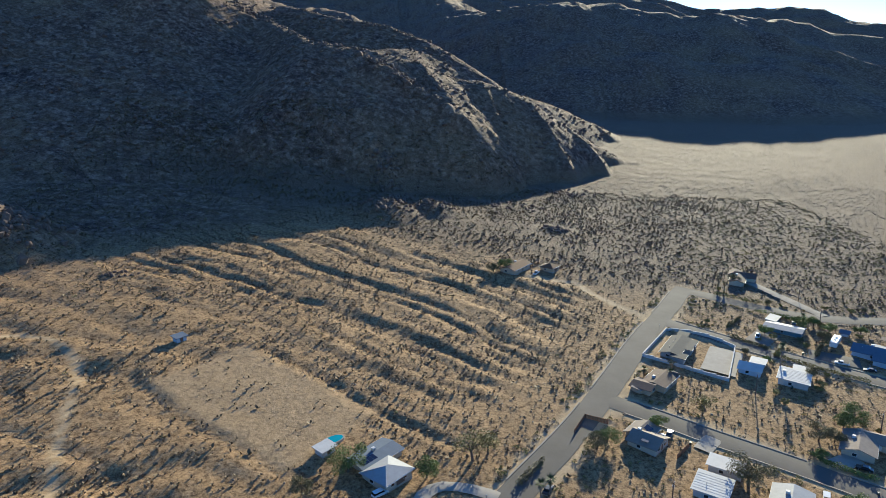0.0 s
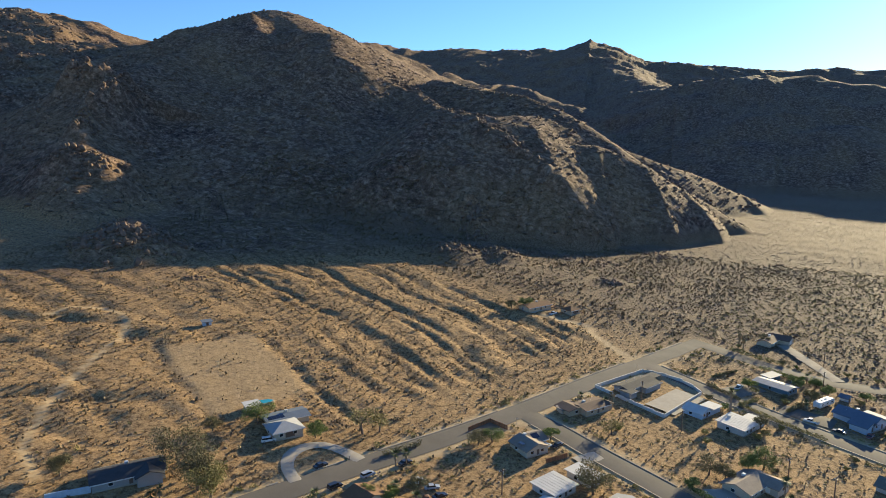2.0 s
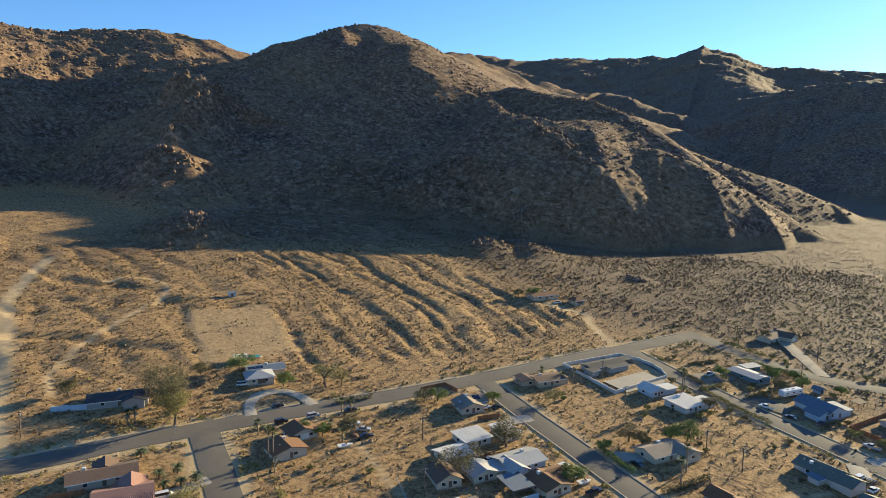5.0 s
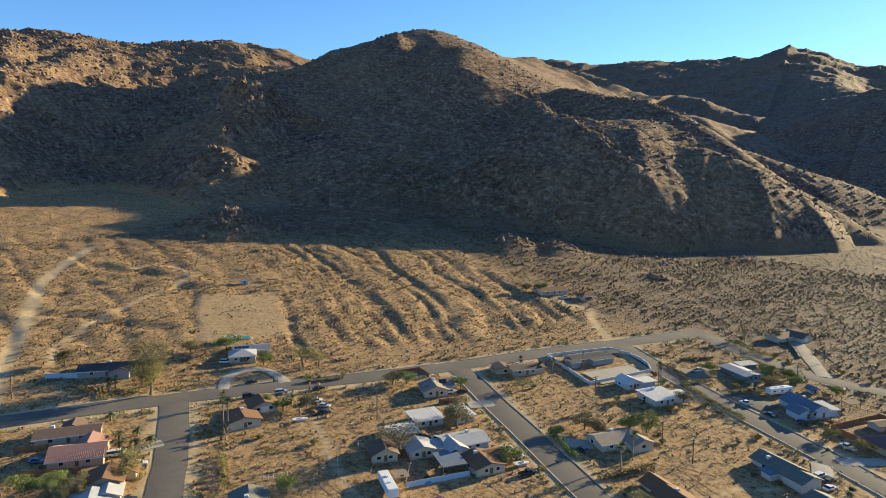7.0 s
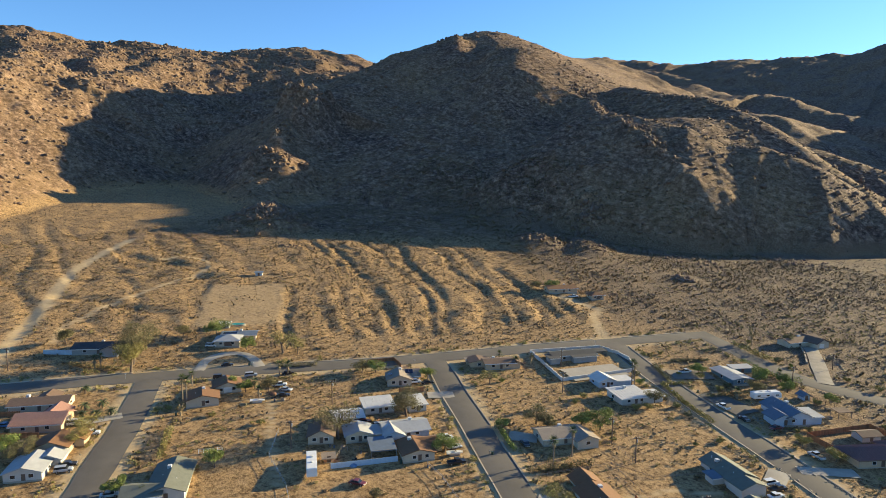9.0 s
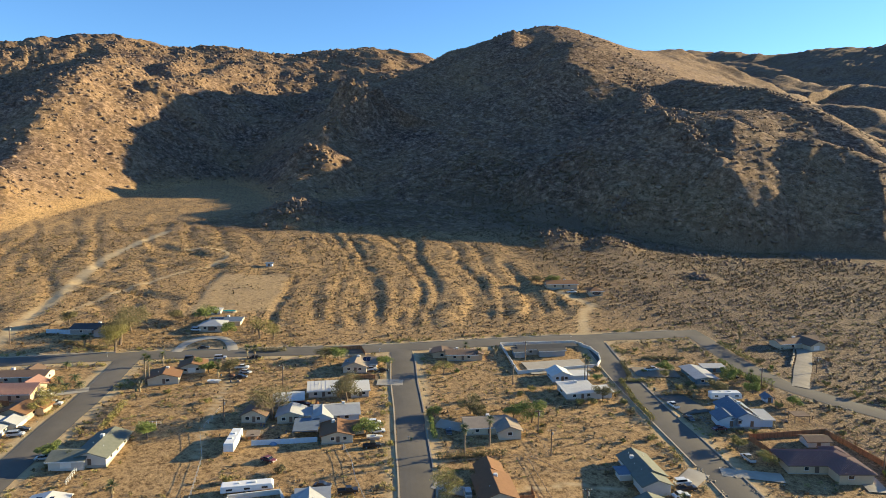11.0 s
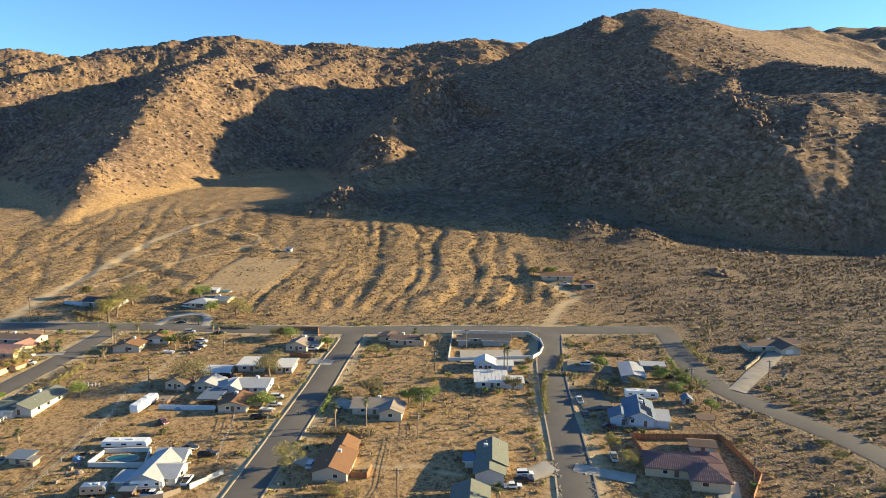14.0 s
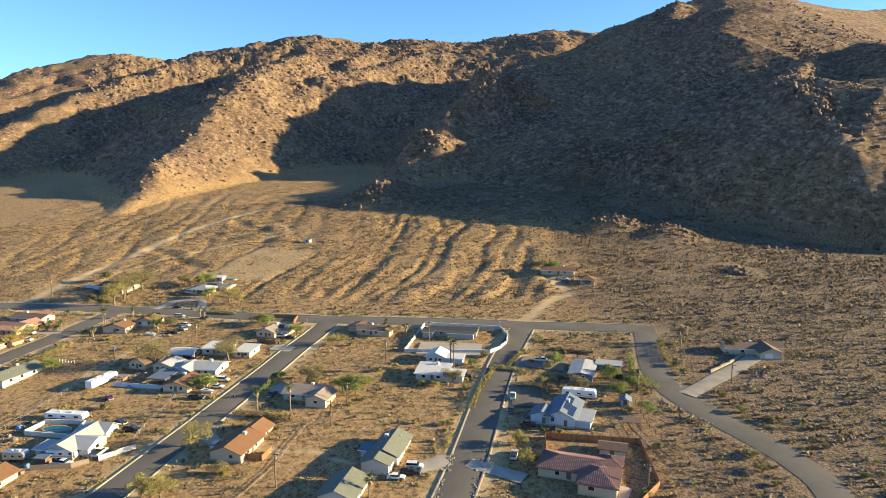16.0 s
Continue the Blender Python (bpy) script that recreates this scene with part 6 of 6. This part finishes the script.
BUSHES = [(114.0, 146.9), (117.2, 152.1), (106.8, 160.9), (103.1, 163.9), (96.3, 155.4), (98.3, 158.0), (99.8, 136.5), (62.7, 146.5), (83.8, 148.2), (83.6, 152.6), (86.4, 176.6), (90.0, 171.5),
          (94.8, 186.1), (83.9, 199.0), (107.6, 186.6), (107.1, 182.4), (99.9, 188.2), (128.6, 169.9), (130.4, 172.2), (112.3, 203.9), (121.0, 199.5), (128.4, 190.8), (112.5, 217.6), (116.2, 216.2),
          (100.3, 230.6), (109.6, 237.9), (144.2, 213.9), (153.0, 199.6), (157.4, 197.2), (161.7, 195.8), (143.4, 186.3), (155.1, 173.6), (130.9, 214.6), (138.6, 212.3), (156.2, 214.7), (166.1, 211.8),
          (39.2, 87.9), (75.5, 76.8), (78.7, 85.6), (118.5, 108.4), (17.6, 77.6), (27.9, 82.6)]
for k, (bx, by) in enumerate(BUSHES):
    size = 0.75 + 0.75 * ((k * 37) % 17) / 16
    bush(bx, by, size, (M_YELLOW, M_YELLOW, M_OLIVE, M_LEAF)[(k * 5) % 4 if k % 3 else 0], "broad yellow-green desert bush on bare sand" if size > 1.1 else "small dusty desert bush on bare sand", 900 + k)

# ---- yard clutter ----
M_DRUM = surface("rusty_blue_drum", (0.10, 0.13, 0.17), 0.4, 3.0, 0.6, 0.2, 10.0, 0.0)
M_BIN = surface("dark_green_bin_plastic", (0.04, 0.07, 0.045), 0.15, 3.0, 0.5, 0, 10.0, 0.0)
M_TARP = surface("faded_blue_tarp", (0.12, 0.22, 0.36), 0.2, 2.0, 0.6, 0, 4.0, 0.03)
M_RUST = surface("rusty_scrap_steel", (0.20, 0.10, 0.06), 0.4, 3.0, 0.8, 0.2, 8.0, 0.01)


def drum(x, y):
    d = base("barrel", x, y)
    part("shell", rod(bmesh.new(), (0, 0, 0), (0, 0, 0.62), 0.21, sides=12), M_DRUM, d)
    for z in (0.2, 0.42, 0.61):
        part("hoop", rod(bmesh.new(), (0, 0, z), (0, 0, z + 0.025), 0.225, sides=12), M_RUST, d)
    tagged(d, "rusty blue steel barrel on bare sand", "barrel", "barrels in the yards")


def crate(x, y, ang, s):
    c = base("crate", x, y, ang)
    for z in (0.12, 0.32, 0.52):
        for i in (-1, 1):
            part("board", boxes((0, i * s / 2, z, s, 0.03, 0.16)), M_GREYWOOD, c)
            part("board", boxes((i * s / 2, 0, z, 0.03, s, 0.16)), M_GREYWOOD, c)
    part("bottom", boxes((0, 0, 0.05, s, s, 0.05)), M_GREYWOOD, c)
    tagged(c, "weathered wooden crate standing in a yard", "crate", "crates in the yards")


def bin_cart(x, y, ang):
    b = base("trash_bin", x, y, ang)
    part("body", boxes((0, 0, 0.36, 0.4, 0.42, 0.66), bevel=0.04), M_BIN, b)
    part("lid", boxes((0, 0.02, 0.72, 0.44, 0.48, 0.06), bevel=0.02), M_BIN, b)
    for s in (-1, 1):
        part("wheel", rod(bmesh.new(), (s * 0.2, 0.2, 0.09), (s * 0.25, 0.2, 0.09), 0.09, sides=9), M_RUBBER, b)
    tagged(b, "dark green wheeled trash bin beside a house", "trash bin", "trash bins")


def tyre_stack(x, y, n):
    for k in range(n):
        ang = k * 2.1
        t = base("tyre", x + 0.5 * math.cos(ang) * (k > 0), y + 0.5 * math.sin(ang) * (k > 0))
        bm = bmesh.new()
        ring = []
        for i in range(12):
            a = i * math.pi / 6
            ring.append([bm.verts.new((math.cos(a) * r, math.sin(a) * r, z)) for r, z in ((0.25, 0.0), (0.25, 0.15), (0.13, 0.15), (0.13, 0.0))])
        for p, q in zip(ring, ring[1:] + ring[:1]):
            for j in range(4):
                bm.faces.new((p[j], q[j], q[(j + 1) % 4], p[(j + 1) % 4]))
        me = bpy.data.meshes.new("tyre")
        bm.to_mesh(me)
        bm.free()
        me.materials.append(M_RUBBER)
        body = new("tread", me)
        body.parent = t
        tagged(t, "worn black tyre lying on sand", "tyre", "old tyres")


def tarp_heap(x, y, ang, L, W, H, mat, label):
    h = base("covered_heap", x, y, ang)
    bm = bmesh.new()
    bmesh.ops.create_icosphere(bm, subdivisions=3, radius=1.0)
    for v in bm.verts:
        k = 1 + 0.18 * noise.noise(v.co * 2.2 + Vector((x, y, 0)))
        v.co = Vector((v.co.x * L / 2 * k, v.co.y * W / 2 * k, max(v.co.z, -0.15) * H * k))
    part("cover", bm, mat, h)
    tagged(h, label, "heap")


for dx, dy in [(83.4, 69.2), (84.0, 69.9), (81.8, 70.6), (86.0, 67.6), (58.2, 92.0), (59.0, 92.4), (78.4, 100.0), (25.4, 97.2), (30.8, 97.4), (64.8, 94.6), (100.8, 72.4), (13.2, 98.6)]:
    drum(dx, dy)
for dx, dy, an, sz in [(82.6, 71.8, 20, 0.7), (84.8, 68.4, 50, 0.6), (80.2, 72.2, 10, 0.8), (88.4, 66.0, 35, 0.7), (60.4, 93.6, 15, 0.7), (67.4, 92.6, 60, 0.6), (69.0, 94.4, 30, 0.7), (31.8, 99.2, 20, 0.8), (22.0, 101.6, 45, 0.7),
                       (75.6, 104.2, 10, 0.6), (102.4, 73.8, 30, 0.7), (119.6, 190.6, 20, 0.7), (121.6, 188.4, 55, 0.6)]:
    crate(dx, dy, an, sz)
for dx, dy in [(84.6, 113.0), (110.6, 101.6), (100.0, 109.6), (127.2, 146.2), (131.0, 155.6), (103.4, 177.0), (89.6, 156.2), (73.6, 97.4), (52.8, 128.0), (6.2, 106.2), (21.8, 77.2), (45.4, 57.2)]:
    bin_cart(dx, dy, A)
for dx, dy, n in [(79.2, 70.8, 4), (87.2, 68.2, 3), (66.0, 92.0, 4), (29.2, 98.4, 3), (103.4, 71.6, 3), (113.8, 190.8, 3)]:
    tyre_stack(dx, dy, n)
tarp_heap(81.0, 69.6, 30, 2.2, 1.5, 0.7, M_TARP, "low heap under a faded blue tarp")
tarp_heap(86.8, 69.6, 60, 1.8, 1.2, 0.6, M_GREYWOOD, "heap of weathered lumber in a yard")
tarp_heap(67.4, 90.2, 20, 1.8, 1.3, 0.6, M_TARP, "small heap under a faded blue tarp")
tarp_heap(27.2, 99.4, 40, 2.0, 1.4, 0.7, M_RUST, "heap of rusty scrap on sand")
tarp_heap(99.8, 74.2, 10, 1.6, 1.2, 0.6, M_TARP, "blue tarp heap behind a trailer")

# ---- desert shrubs and rocks ----
STANDING = [(o.location.x, o.location.y, 5.5 if o.name.split('.')[0] in ('house', 'shed', 'shelter', 'pool') else 1.2) for o in scene.objects if o.parent is None and o.type == 'EMPTY']


def kept_off(x, y):
    """True where streets, yards and houses leave no room for brush."""
    near = np.full(x.shape, 1e9)
    for rname, points in ROADS.items():
        near = np.minimum(near, line_distance(x, y, points)[0] - ROAD_WIDTH[rname] / 2)
    bad = near < 0.9
    for line, half in TRACKS + DRIVES:
        bad |= line_distance(x, y, line)[0] < half
    for ox, oy, reach in STANDING:
        bad |= (x - ox) ** 2 + (y - oy) ** 2 < reach * reach
    bad |= (on_pad(x, y) > 0.5) & (np.arange(len(x)) % 5 > 0)
    for poly in BARE:
        inside = np.zeros(x.shape, bool)
        for (ax, ay), (bx, by) in zip(poly, poly[1:] + poly[:1]):
            cross = ((ay > y) != (by > y)) & (x < (bx - ax) * (y - ay) / (by - ay + 1e-9) + ax)
            inside ^= cross
        bad |= inside
    return bad


BARE = [
    [(45, 70), (53, 80.5), (75.5, 70), (65, 59.5)], [(62, 92), (74, 97), (84, 96), (76, 82), (66, 82)], [(105, 128), (121, 118), (129, 128), (118, 134)],
    [(132, 168), (141, 182), (156, 175), (146, 160)], [(56, 171), (74, 159), (84, 179), (68, 190)], [(130, 160), (134, 150), (146, 158), (140, 164)],
    [(105, 180), (102, 172), (120, 166), (123, 178)], [(92, 182), (98, 196), (104, 190), (97, 180)], [(-10, 64), (2, 76), (14, 68), (4, 60)],
    [(-10, 96), (-8, 112), (8, 112), (10, 102)], [(110, 118), (124, 110), (130, 116), (112, 126)],
]


def scatter(rng, n, x0, x1, y0, y1):
    return rng.uniform(x0, x1, n), rng.uniform(y0, y1, n)


def leafage(name, verts, mat, label):
    """One mesh of loose four-cornered leaves."""
    quads = np.arange(len(verts)).reshape(-1, 4)
    me = bpy.data.meshes.new(name)
    me.vertices.add(len(verts))
    me.vertices.foreach_set("co", verts.astype(np.float32).ravel())
    me.loops.add(quads.size)
    me.loops.foreach_set("vertex_index", quads.astype(np.int32).ravel())
    me.polygons.add(len(quads))
    me.polygons.foreach_set("loop_start", (np.arange(len(quads)) * 4).astype(np.int32))
    me.update(calc_edges=True)
    me.materials.append(mat)
    tagged(new(name, me), label, "shrubs", kind="stuff")


def brush(name, xs, ys, sizes, blades, mat, rng, label):
    """Low desert shrubs, each a tuft of narrow leaf blades."""
    n = len(xs)
    zs = sheet_level(xs, ys)
    ang = rng.uniform(0, 2 * np.pi, (n, blades))
    up = rng.uniform(0.1, 1.2, (n, blades))
    d = np.stack([np.cos(ang) * np.cos(up), np.sin(ang) * np.cos(up), np.sin(up)], -1)
    side = np.stack([-np.sin(ang), np.cos(ang), np.zeros_like(ang)], -1)
    length = (sizes[:, None] * rng.uniform(0.6, 1.15, (n, blades)))[..., None]
    root = np.stack([xs, ys, zs - 0.05], -1)[:, None, :] + d * length * 0.08
    mid = root + d * length * 0.6
    wide = side * length * 0.3
    tip = root + d * length
    leafage(name, np.stack([root, mid - wide, tip, mid + wide], 2).reshape(-1, 3), mat, label)


def bushes(name, xs, ys, sizes, leaves, mat, rng, label):
    """Rounded bushes of many small leaf sprays, uneven in outline."""
    n = len(xs)
    zs = sheet_level(xs, ys)
    p = rng.normal(0, 1, (n, leaves, 3))
    p /= np.linalg.norm(p, axis=-1, keepdims=True)
    lump = 0.75 + 0.35 * np.sin(p[..., 0] * 4 + xs[:, None]) * np.cos(p[..., 1] * 5 + ys[:, None])
    p = p * (rng.uniform(0.35, 1, (n, leaves)) ** 0.5 * lump)[..., None]
    p[..., 2] = np.abs(p[..., 2]) * 0.85 + 0.04
    c = np.stack([xs, ys, zs], -1)[:, None, :] + p * sizes[:, None, None]
    a = rng.normal(0, 1, (n, leaves, 3))
    a /= np.linalg.norm(a, axis=-1, keepdims=True)
    b = np.cross(a, rng.normal(0, 1, (n, leaves, 3)))
    b /= np.linalg.norm(b, axis=-1, keepdims=True)
    k = (0.08 + 0.065 * sizes)[:, None, None] * rng.uniform(0.7, 1.3, (n, leaves, 1))
    leafage(name, np.stack([c + a * k, c + b * k * 0.55, c - a * k, c - b * k * 0.55], 2).reshape(-1, 3), mat, label)


rng = np.random.default_rng(7)
for name, mat, count, lo, hi, text in (("shrubs", M_SHRUB, 78000, 0.34, 0.85, "dusty olive creosote shrubs over the desert"), ("dry_brush", M_DRY, 18000, 0.3, 0.72, "dry straw-coloured brush over the desert"),
                                       ("green_shrubs", M_OLIVE, 9000, 0.4, 1.05, "darker green shrubs scattered in the settlement"),
                                       ("yellow_shrubs", M_YELLOW, 12000, 0.35, 0.95, "yellowish shrubs scattered in the settlement")):
    xs, ys = scatter(rng, count, -190, 210, 10, 400)
    s = (xs - ORIGIN[0]) * ALONG[0] + (ys - ORIGIN[1]) * ALONG[1]
    v = (xs - ORIGIN[0]) * UPHILL[0] + (ys - ORIGIN[1]) * UPHILL[1]
    patch = fractal(xs, ys, 26.0, 2, 11)
    keep = ~kept_off(xs, ys) & (patch + rng.uniform(-0.5, 0.5, count) > -0.25)
    keep &= (fan_gullies(xs, ys) < -0.25) | (v < 8) | (v > 215) | (rng.uniform(0, 1, count) < 0.72)
    if "_shrubs" not in name:
        keep &= (v > 8) | (rng.uniform(0, 1, count) < 0.32)
    if name in ("green_shrubs", "yellow_shrubs"):
        keep &= (v < 10) | (rng.uniform(0, 1, count) < 0.10)
    xs, ys, s = xs[keep], ys[keep], s[keep]
    grown = rng.uniform(lo, hi, len(xs)) * (0.8 + 0.5 * rng.uniform(0, 1, len(xs)) ** 3)
    grown *= 1 + 0.4 * ramp(s, 85, 125)  # the scrub grows taller on the eastern plain
    if "_shrubs" in name:
        bushes(name, xs, ys, grown, 34, mat, rng, text)
    else:
        brush(name, xs, ys, grown, 7, mat, rng, text)
vx, vy = [], []
for rname, points in ROADS.items():
    for a, b in zip(points[:-1], points[1:]):
        a, b = Vector(a), Vector(b)
        n = int(min((b - a).length, 120) / 0.8)
        d = (b - a).normalized()
        for _ in range(n):
            q = a + d * rng.uniform(0, min((b - a).length, 120)) + Vector((-d.y, d.x)) * rng.choice((-1, 1)) * (ROAD_WIDTH[rname] / 2 + 1.2 + 2.8 * rng.uniform(0, 1) ** 1.5)
            vx.append(q.x), vy.append(q.y)
vx, vy = np.array(vx), np.array(vy)
keep = ~kept_off(vx, vy) & (fractal(vx, vy, 14.0, 2, 12) > -0.05)
vx, vy = vx[keep], vy[keep]
bushes("verge_bushes", vx, vy, rng.uniform(0.45, 1.3, len(vx)), 60, M_YELLOW, rng, "yellow-green bushes along the street verges")
for name, box_, count in (("far_shrubs", (-430, -190, 20, 300), 11000), ("plain_shrubs", (60, 460, 300, 780), 17000)):
    xs, ys = scatter(rng, count, *box_)
    keep = ~kept_off(xs, ys) & (fractal(xs, ys, 40.0, 3, 13) + rng.uniform(-0.5, 0.5, count) > -0.2)
    xs, ys = xs[keep], ys[keep]
    brush(name, xs, ys, rng.uniform(0.3, 0.7, len(xs)), 6, M_HILLBRUSH, rng, "dusty olive scrub over the far sand")
xs, ys = scatter(rng, 20000, -420, 160, 200, 640)
keep = land(xs, ys, False) - plane_level(xs, ys) > 2
xs, ys = xs[keep], ys[keep]
brush("hillside_shrubs", xs, ys, rng.uniform(0.5, 1.2, len(xs)), 6, M_HILLBRUSH, rng, "dusty shrubs on the mountain slope")


def rocks(name, xs, ys, sizes, mat, rng, label, sink=0.25, tall=0.8):
    """Angular boulders."""
    bm = bmesh.new()
    bmesh.ops.create_icosphere(bm, subdivisions=1, radius=1.0)
    v0 = np.array([v.co for v in bm.verts])
    f0 = np.array([[v.index for v in f.verts] for f in bm.faces])
    bm.free()
    n = len(xs)
    zs = sheet_level(xs, ys)
    jitter = 1 + rng.uniform(-0.32, 0.32, (n, len(v0), 1))
    stretch = np.stack([rng.uniform(0.7, 1.35, n), rng.uniform(0.7, 1.35, n), tall * rng.uniform(0.7, 1.3, n)], -1)[:, None, :]
    a = rng.uniform(0, 2 * np.pi, n)
    p = v0[None] * jitter * stretch
    p = np.stack([p[..., 0] * np.cos(a)[:, None] - p[..., 1] * np.sin(a)[:, None], p[..., 0] * np.sin(a)[:, None] + p[..., 1] * np.cos(a)[:, None], p[..., 2]], -1)
    p = p * sizes[:, None, None] + np.stack([xs, ys, zs + sizes * tall * (0.6 - sink)], -1)[:, None, :]
    faces = (f0[None] + (np.arange(n) * len(v0))[:, None, None]).reshape(-1, 3)
    me = bpy.data.meshes.new(name)
    me.vertices.add(n * len(v0))
    me.vertices.foreach_set("co", p.astype(np.float32).ravel())
    me.loops.add(faces.size)
    me.loops.foreach_set("vertex_index", faces.astype(np.int32).ravel())
    me.polygons.add(len(faces))
    me.polygons.foreach_set("loop_start", (np.arange(len(faces)) * 3).astype(np.int32))
    me.update(calc_edges=True)
    me.materials.append(mat)
    tagged(new(name, me), label, "rocks", kind="stuff")


CRAGS = [
    # middle, spread along and across, number, size of the boulders
    (-157, 222, 17, 14, 210, 0.8, 2.4), (-172, 232, 12, 10, 60, 0.7, 1.8), (-340, 381, 16, 8, 90, 0.9, 2.8), (-310, 388, 12, 14, 90, 0.9, 2.8), (-305, 362, 6, 14, 60, 0.8, 2.4), (-291, 331, 8, 10, 60, 0.8, 2.6),
    (-257, 292, 26, 10, 130, 0.9, 3.0), (-20, 436, 16, 9, 90, 1.0, 2.8), (-46, 452, 15, 10, 70, 1.0, 3.0), (-34, 366, 9, 12, 90, 0.9, 2.6), (-26, 340, 13, 8, 70, 0.8, 2.2),
    (-30, 303, 16, 9, 110, 0.5, 1.6), (-6, 316, 14, 8, 90, 0.5, 1.5), (20, 350, 26, 10, 120, 0.5, 1.7), (52, 301, 6, 4, 46, 0.6, 1.7), (-104, 201, 4, 3, 16, 0.5, 1.3), (70, 395, 30, 12, 110, 0.5, 1.6),
    (-278, 93, 20, 12, 90, 0.7, 2.2), (-357, 617, 14, 16, 50, 1.5, 3.4), (-155, 590, 30, 14, 80, 1.2, 3.2), (-60, 590, 60, 10, 90, 1.2, 3.0), (-485, 110, 24, 14, 60, 0.8, 2.4), (-546, 66, 20, 14, 50, 0.8, 2.4),
    (-425, 152, 40, 18, 110, 0.6, 1.8), (-80, 470, 40, 20, 110, 0.9, 2.6),
]
rx, ry, rs, apart = [], [], [], []
for cx, cy, sx, sy, n, lo, hi in CRAGS:
    near = (cx, cy) in ((-157, 222), (-172, 232), (52, 301), (-104, 201))
    rx.append(rng.normal(cx, sx * 0.55, n)), ry.append(rng.normal(cy, sy * 0.55, n)), rs.append((0.65 if not near else 0.85) * (lo + (hi - lo) * rng.uniform(0, 1, n) ** 2.2))
    apart.append(np.full(n, near))
rx, ry, rs, apart = np.concatenate(rx), np.concatenate(ry), np.concatenate(rs), np.concatenate(apart)
rocks("crag_boulders", rx[~apart], ry[~apart], rs[~apart], M_ROCK, rng, "jumbled brown granite boulders of the crags", tall=0.95)
BOULDER_SHAPES = []
for k in range(8):
    bm = bmesh.new()
    bmesh.ops.create_icosphere(bm, subdivisions=1, radius=1.0)
    for v in bm.verts:
        v.co *= 1 + rng.uniform(-0.32, 0.32)
    me = bpy.data.meshes.new("boulder")
    bm.to_mesh(me)
    bm.free()
    me.materials.append(M_ROCK)
    BOULDER_SHAPES.append(me)
for k, (bx, by, bs) in enumerate(zip(rx[apart], ry[apart], rs[apart])):
    ob = new("boulder", BOULDER_SHAPES[k % 8])
    ob.matrix_basis = Matrix.LocRotScale((bx, by, ground_at(bx, by) + 0.2 * bs), Euler((0, 0, k * 2.4)), (bs * rng.uniform(0.75, 1.35), bs * rng.uniform(0.75, 1.3), bs * rng.uniform(0.7, 1.15)))
    tagged(ob, "large rounded brown boulder of a crag" if bs > 1.2 else "angular brown boulder of a crag", "boulder", "boulders of the crags")
xs, ys = scatter(rng, 27000, -900, 170, 0, 720)
keep = (land(xs, ys, False) - plane_level(xs, ys) > 3) & (ridged(xs, ys, 60.0, 3, 63) + rng.uniform(-0.5, 0.5, len(xs)) > 0.1)
xs, ys = xs[keep], ys[keep]
rocks("slope_boulders", xs, ys, (0.32 + 1.4 * rng.uniform(0, 1, len(xs)) ** 3) * (1 + 0.5 * ramp(-xs, 330, 520)), M_ROCK, rng, "scattered brown boulders on the slopes")
xs, ys = scatter(rng, 27000, 20, 300, 190, 520)
s = (xs - ORIGIN[0]) * ALONG[0] + (ys - ORIGIN[1]) * ALONG[1]
keep = (rng.uniform(0, 1, len(xs)) < 0.75 * ramp(s + 34 * fractal(xs, ys, 44.0, 3, 93), 95, 165) * (1 - ramp(ys + 40 * fractal(xs, ys, 60.0, 2, 94), 420, 520))) & ~kept_off(xs, ys)
keep &= land(xs, ys, False) - plane_level(xs, ys) < 2
xs, ys = xs[keep], ys[keep]
rocks("field_stones", xs, ys, 0.12 + 0.34 * rng.uniform(0, 1, len(xs)) ** 2.4, M_FIELDROCK, rng, "pale stones of a rock field", tall=0.7)
xs, ys = scatter(rng, 5000, -60, 180, 30, 300)
keep = ~kept_off(xs, ys)
xs, ys = xs[keep], ys[keep]
rocks("loose_stones", xs, ys, 0.08 + 0.22 * rng.uniform(0, 1, len(xs)) ** 3, M_PALEROCK, rng, "loose pale stones on the sand", tall=0.7)
lx, ly = [], []
for a, b in ROW_STONES + ([(124.0, 232.0), (129.0, 224.0)], [(122.0, 236.0), (127.0, 231.0)], [(118.5, 171.5), (121.5, 169.0)], [(126.0, 200.5), (140.0, 203.0)]):
    n = 40
    f = rng.uniform(0, 1, n)
    lx.append(a[0] + (b[0] - a[0]) * f + rng.normal(0, 0.35, n)), ly.append(a[1] + (b[1] - a[1]) * f + rng.normal(0, 0.35, n))
lx, ly = np.concatenate(lx), np.concatenate(ly)
rocks("border_stones", lx, ly, rng.uniform(0.1, 0.28, len(lx)), M_PALEROCK, rng, "pale stones heaped along the lot borders", tall=0.8)
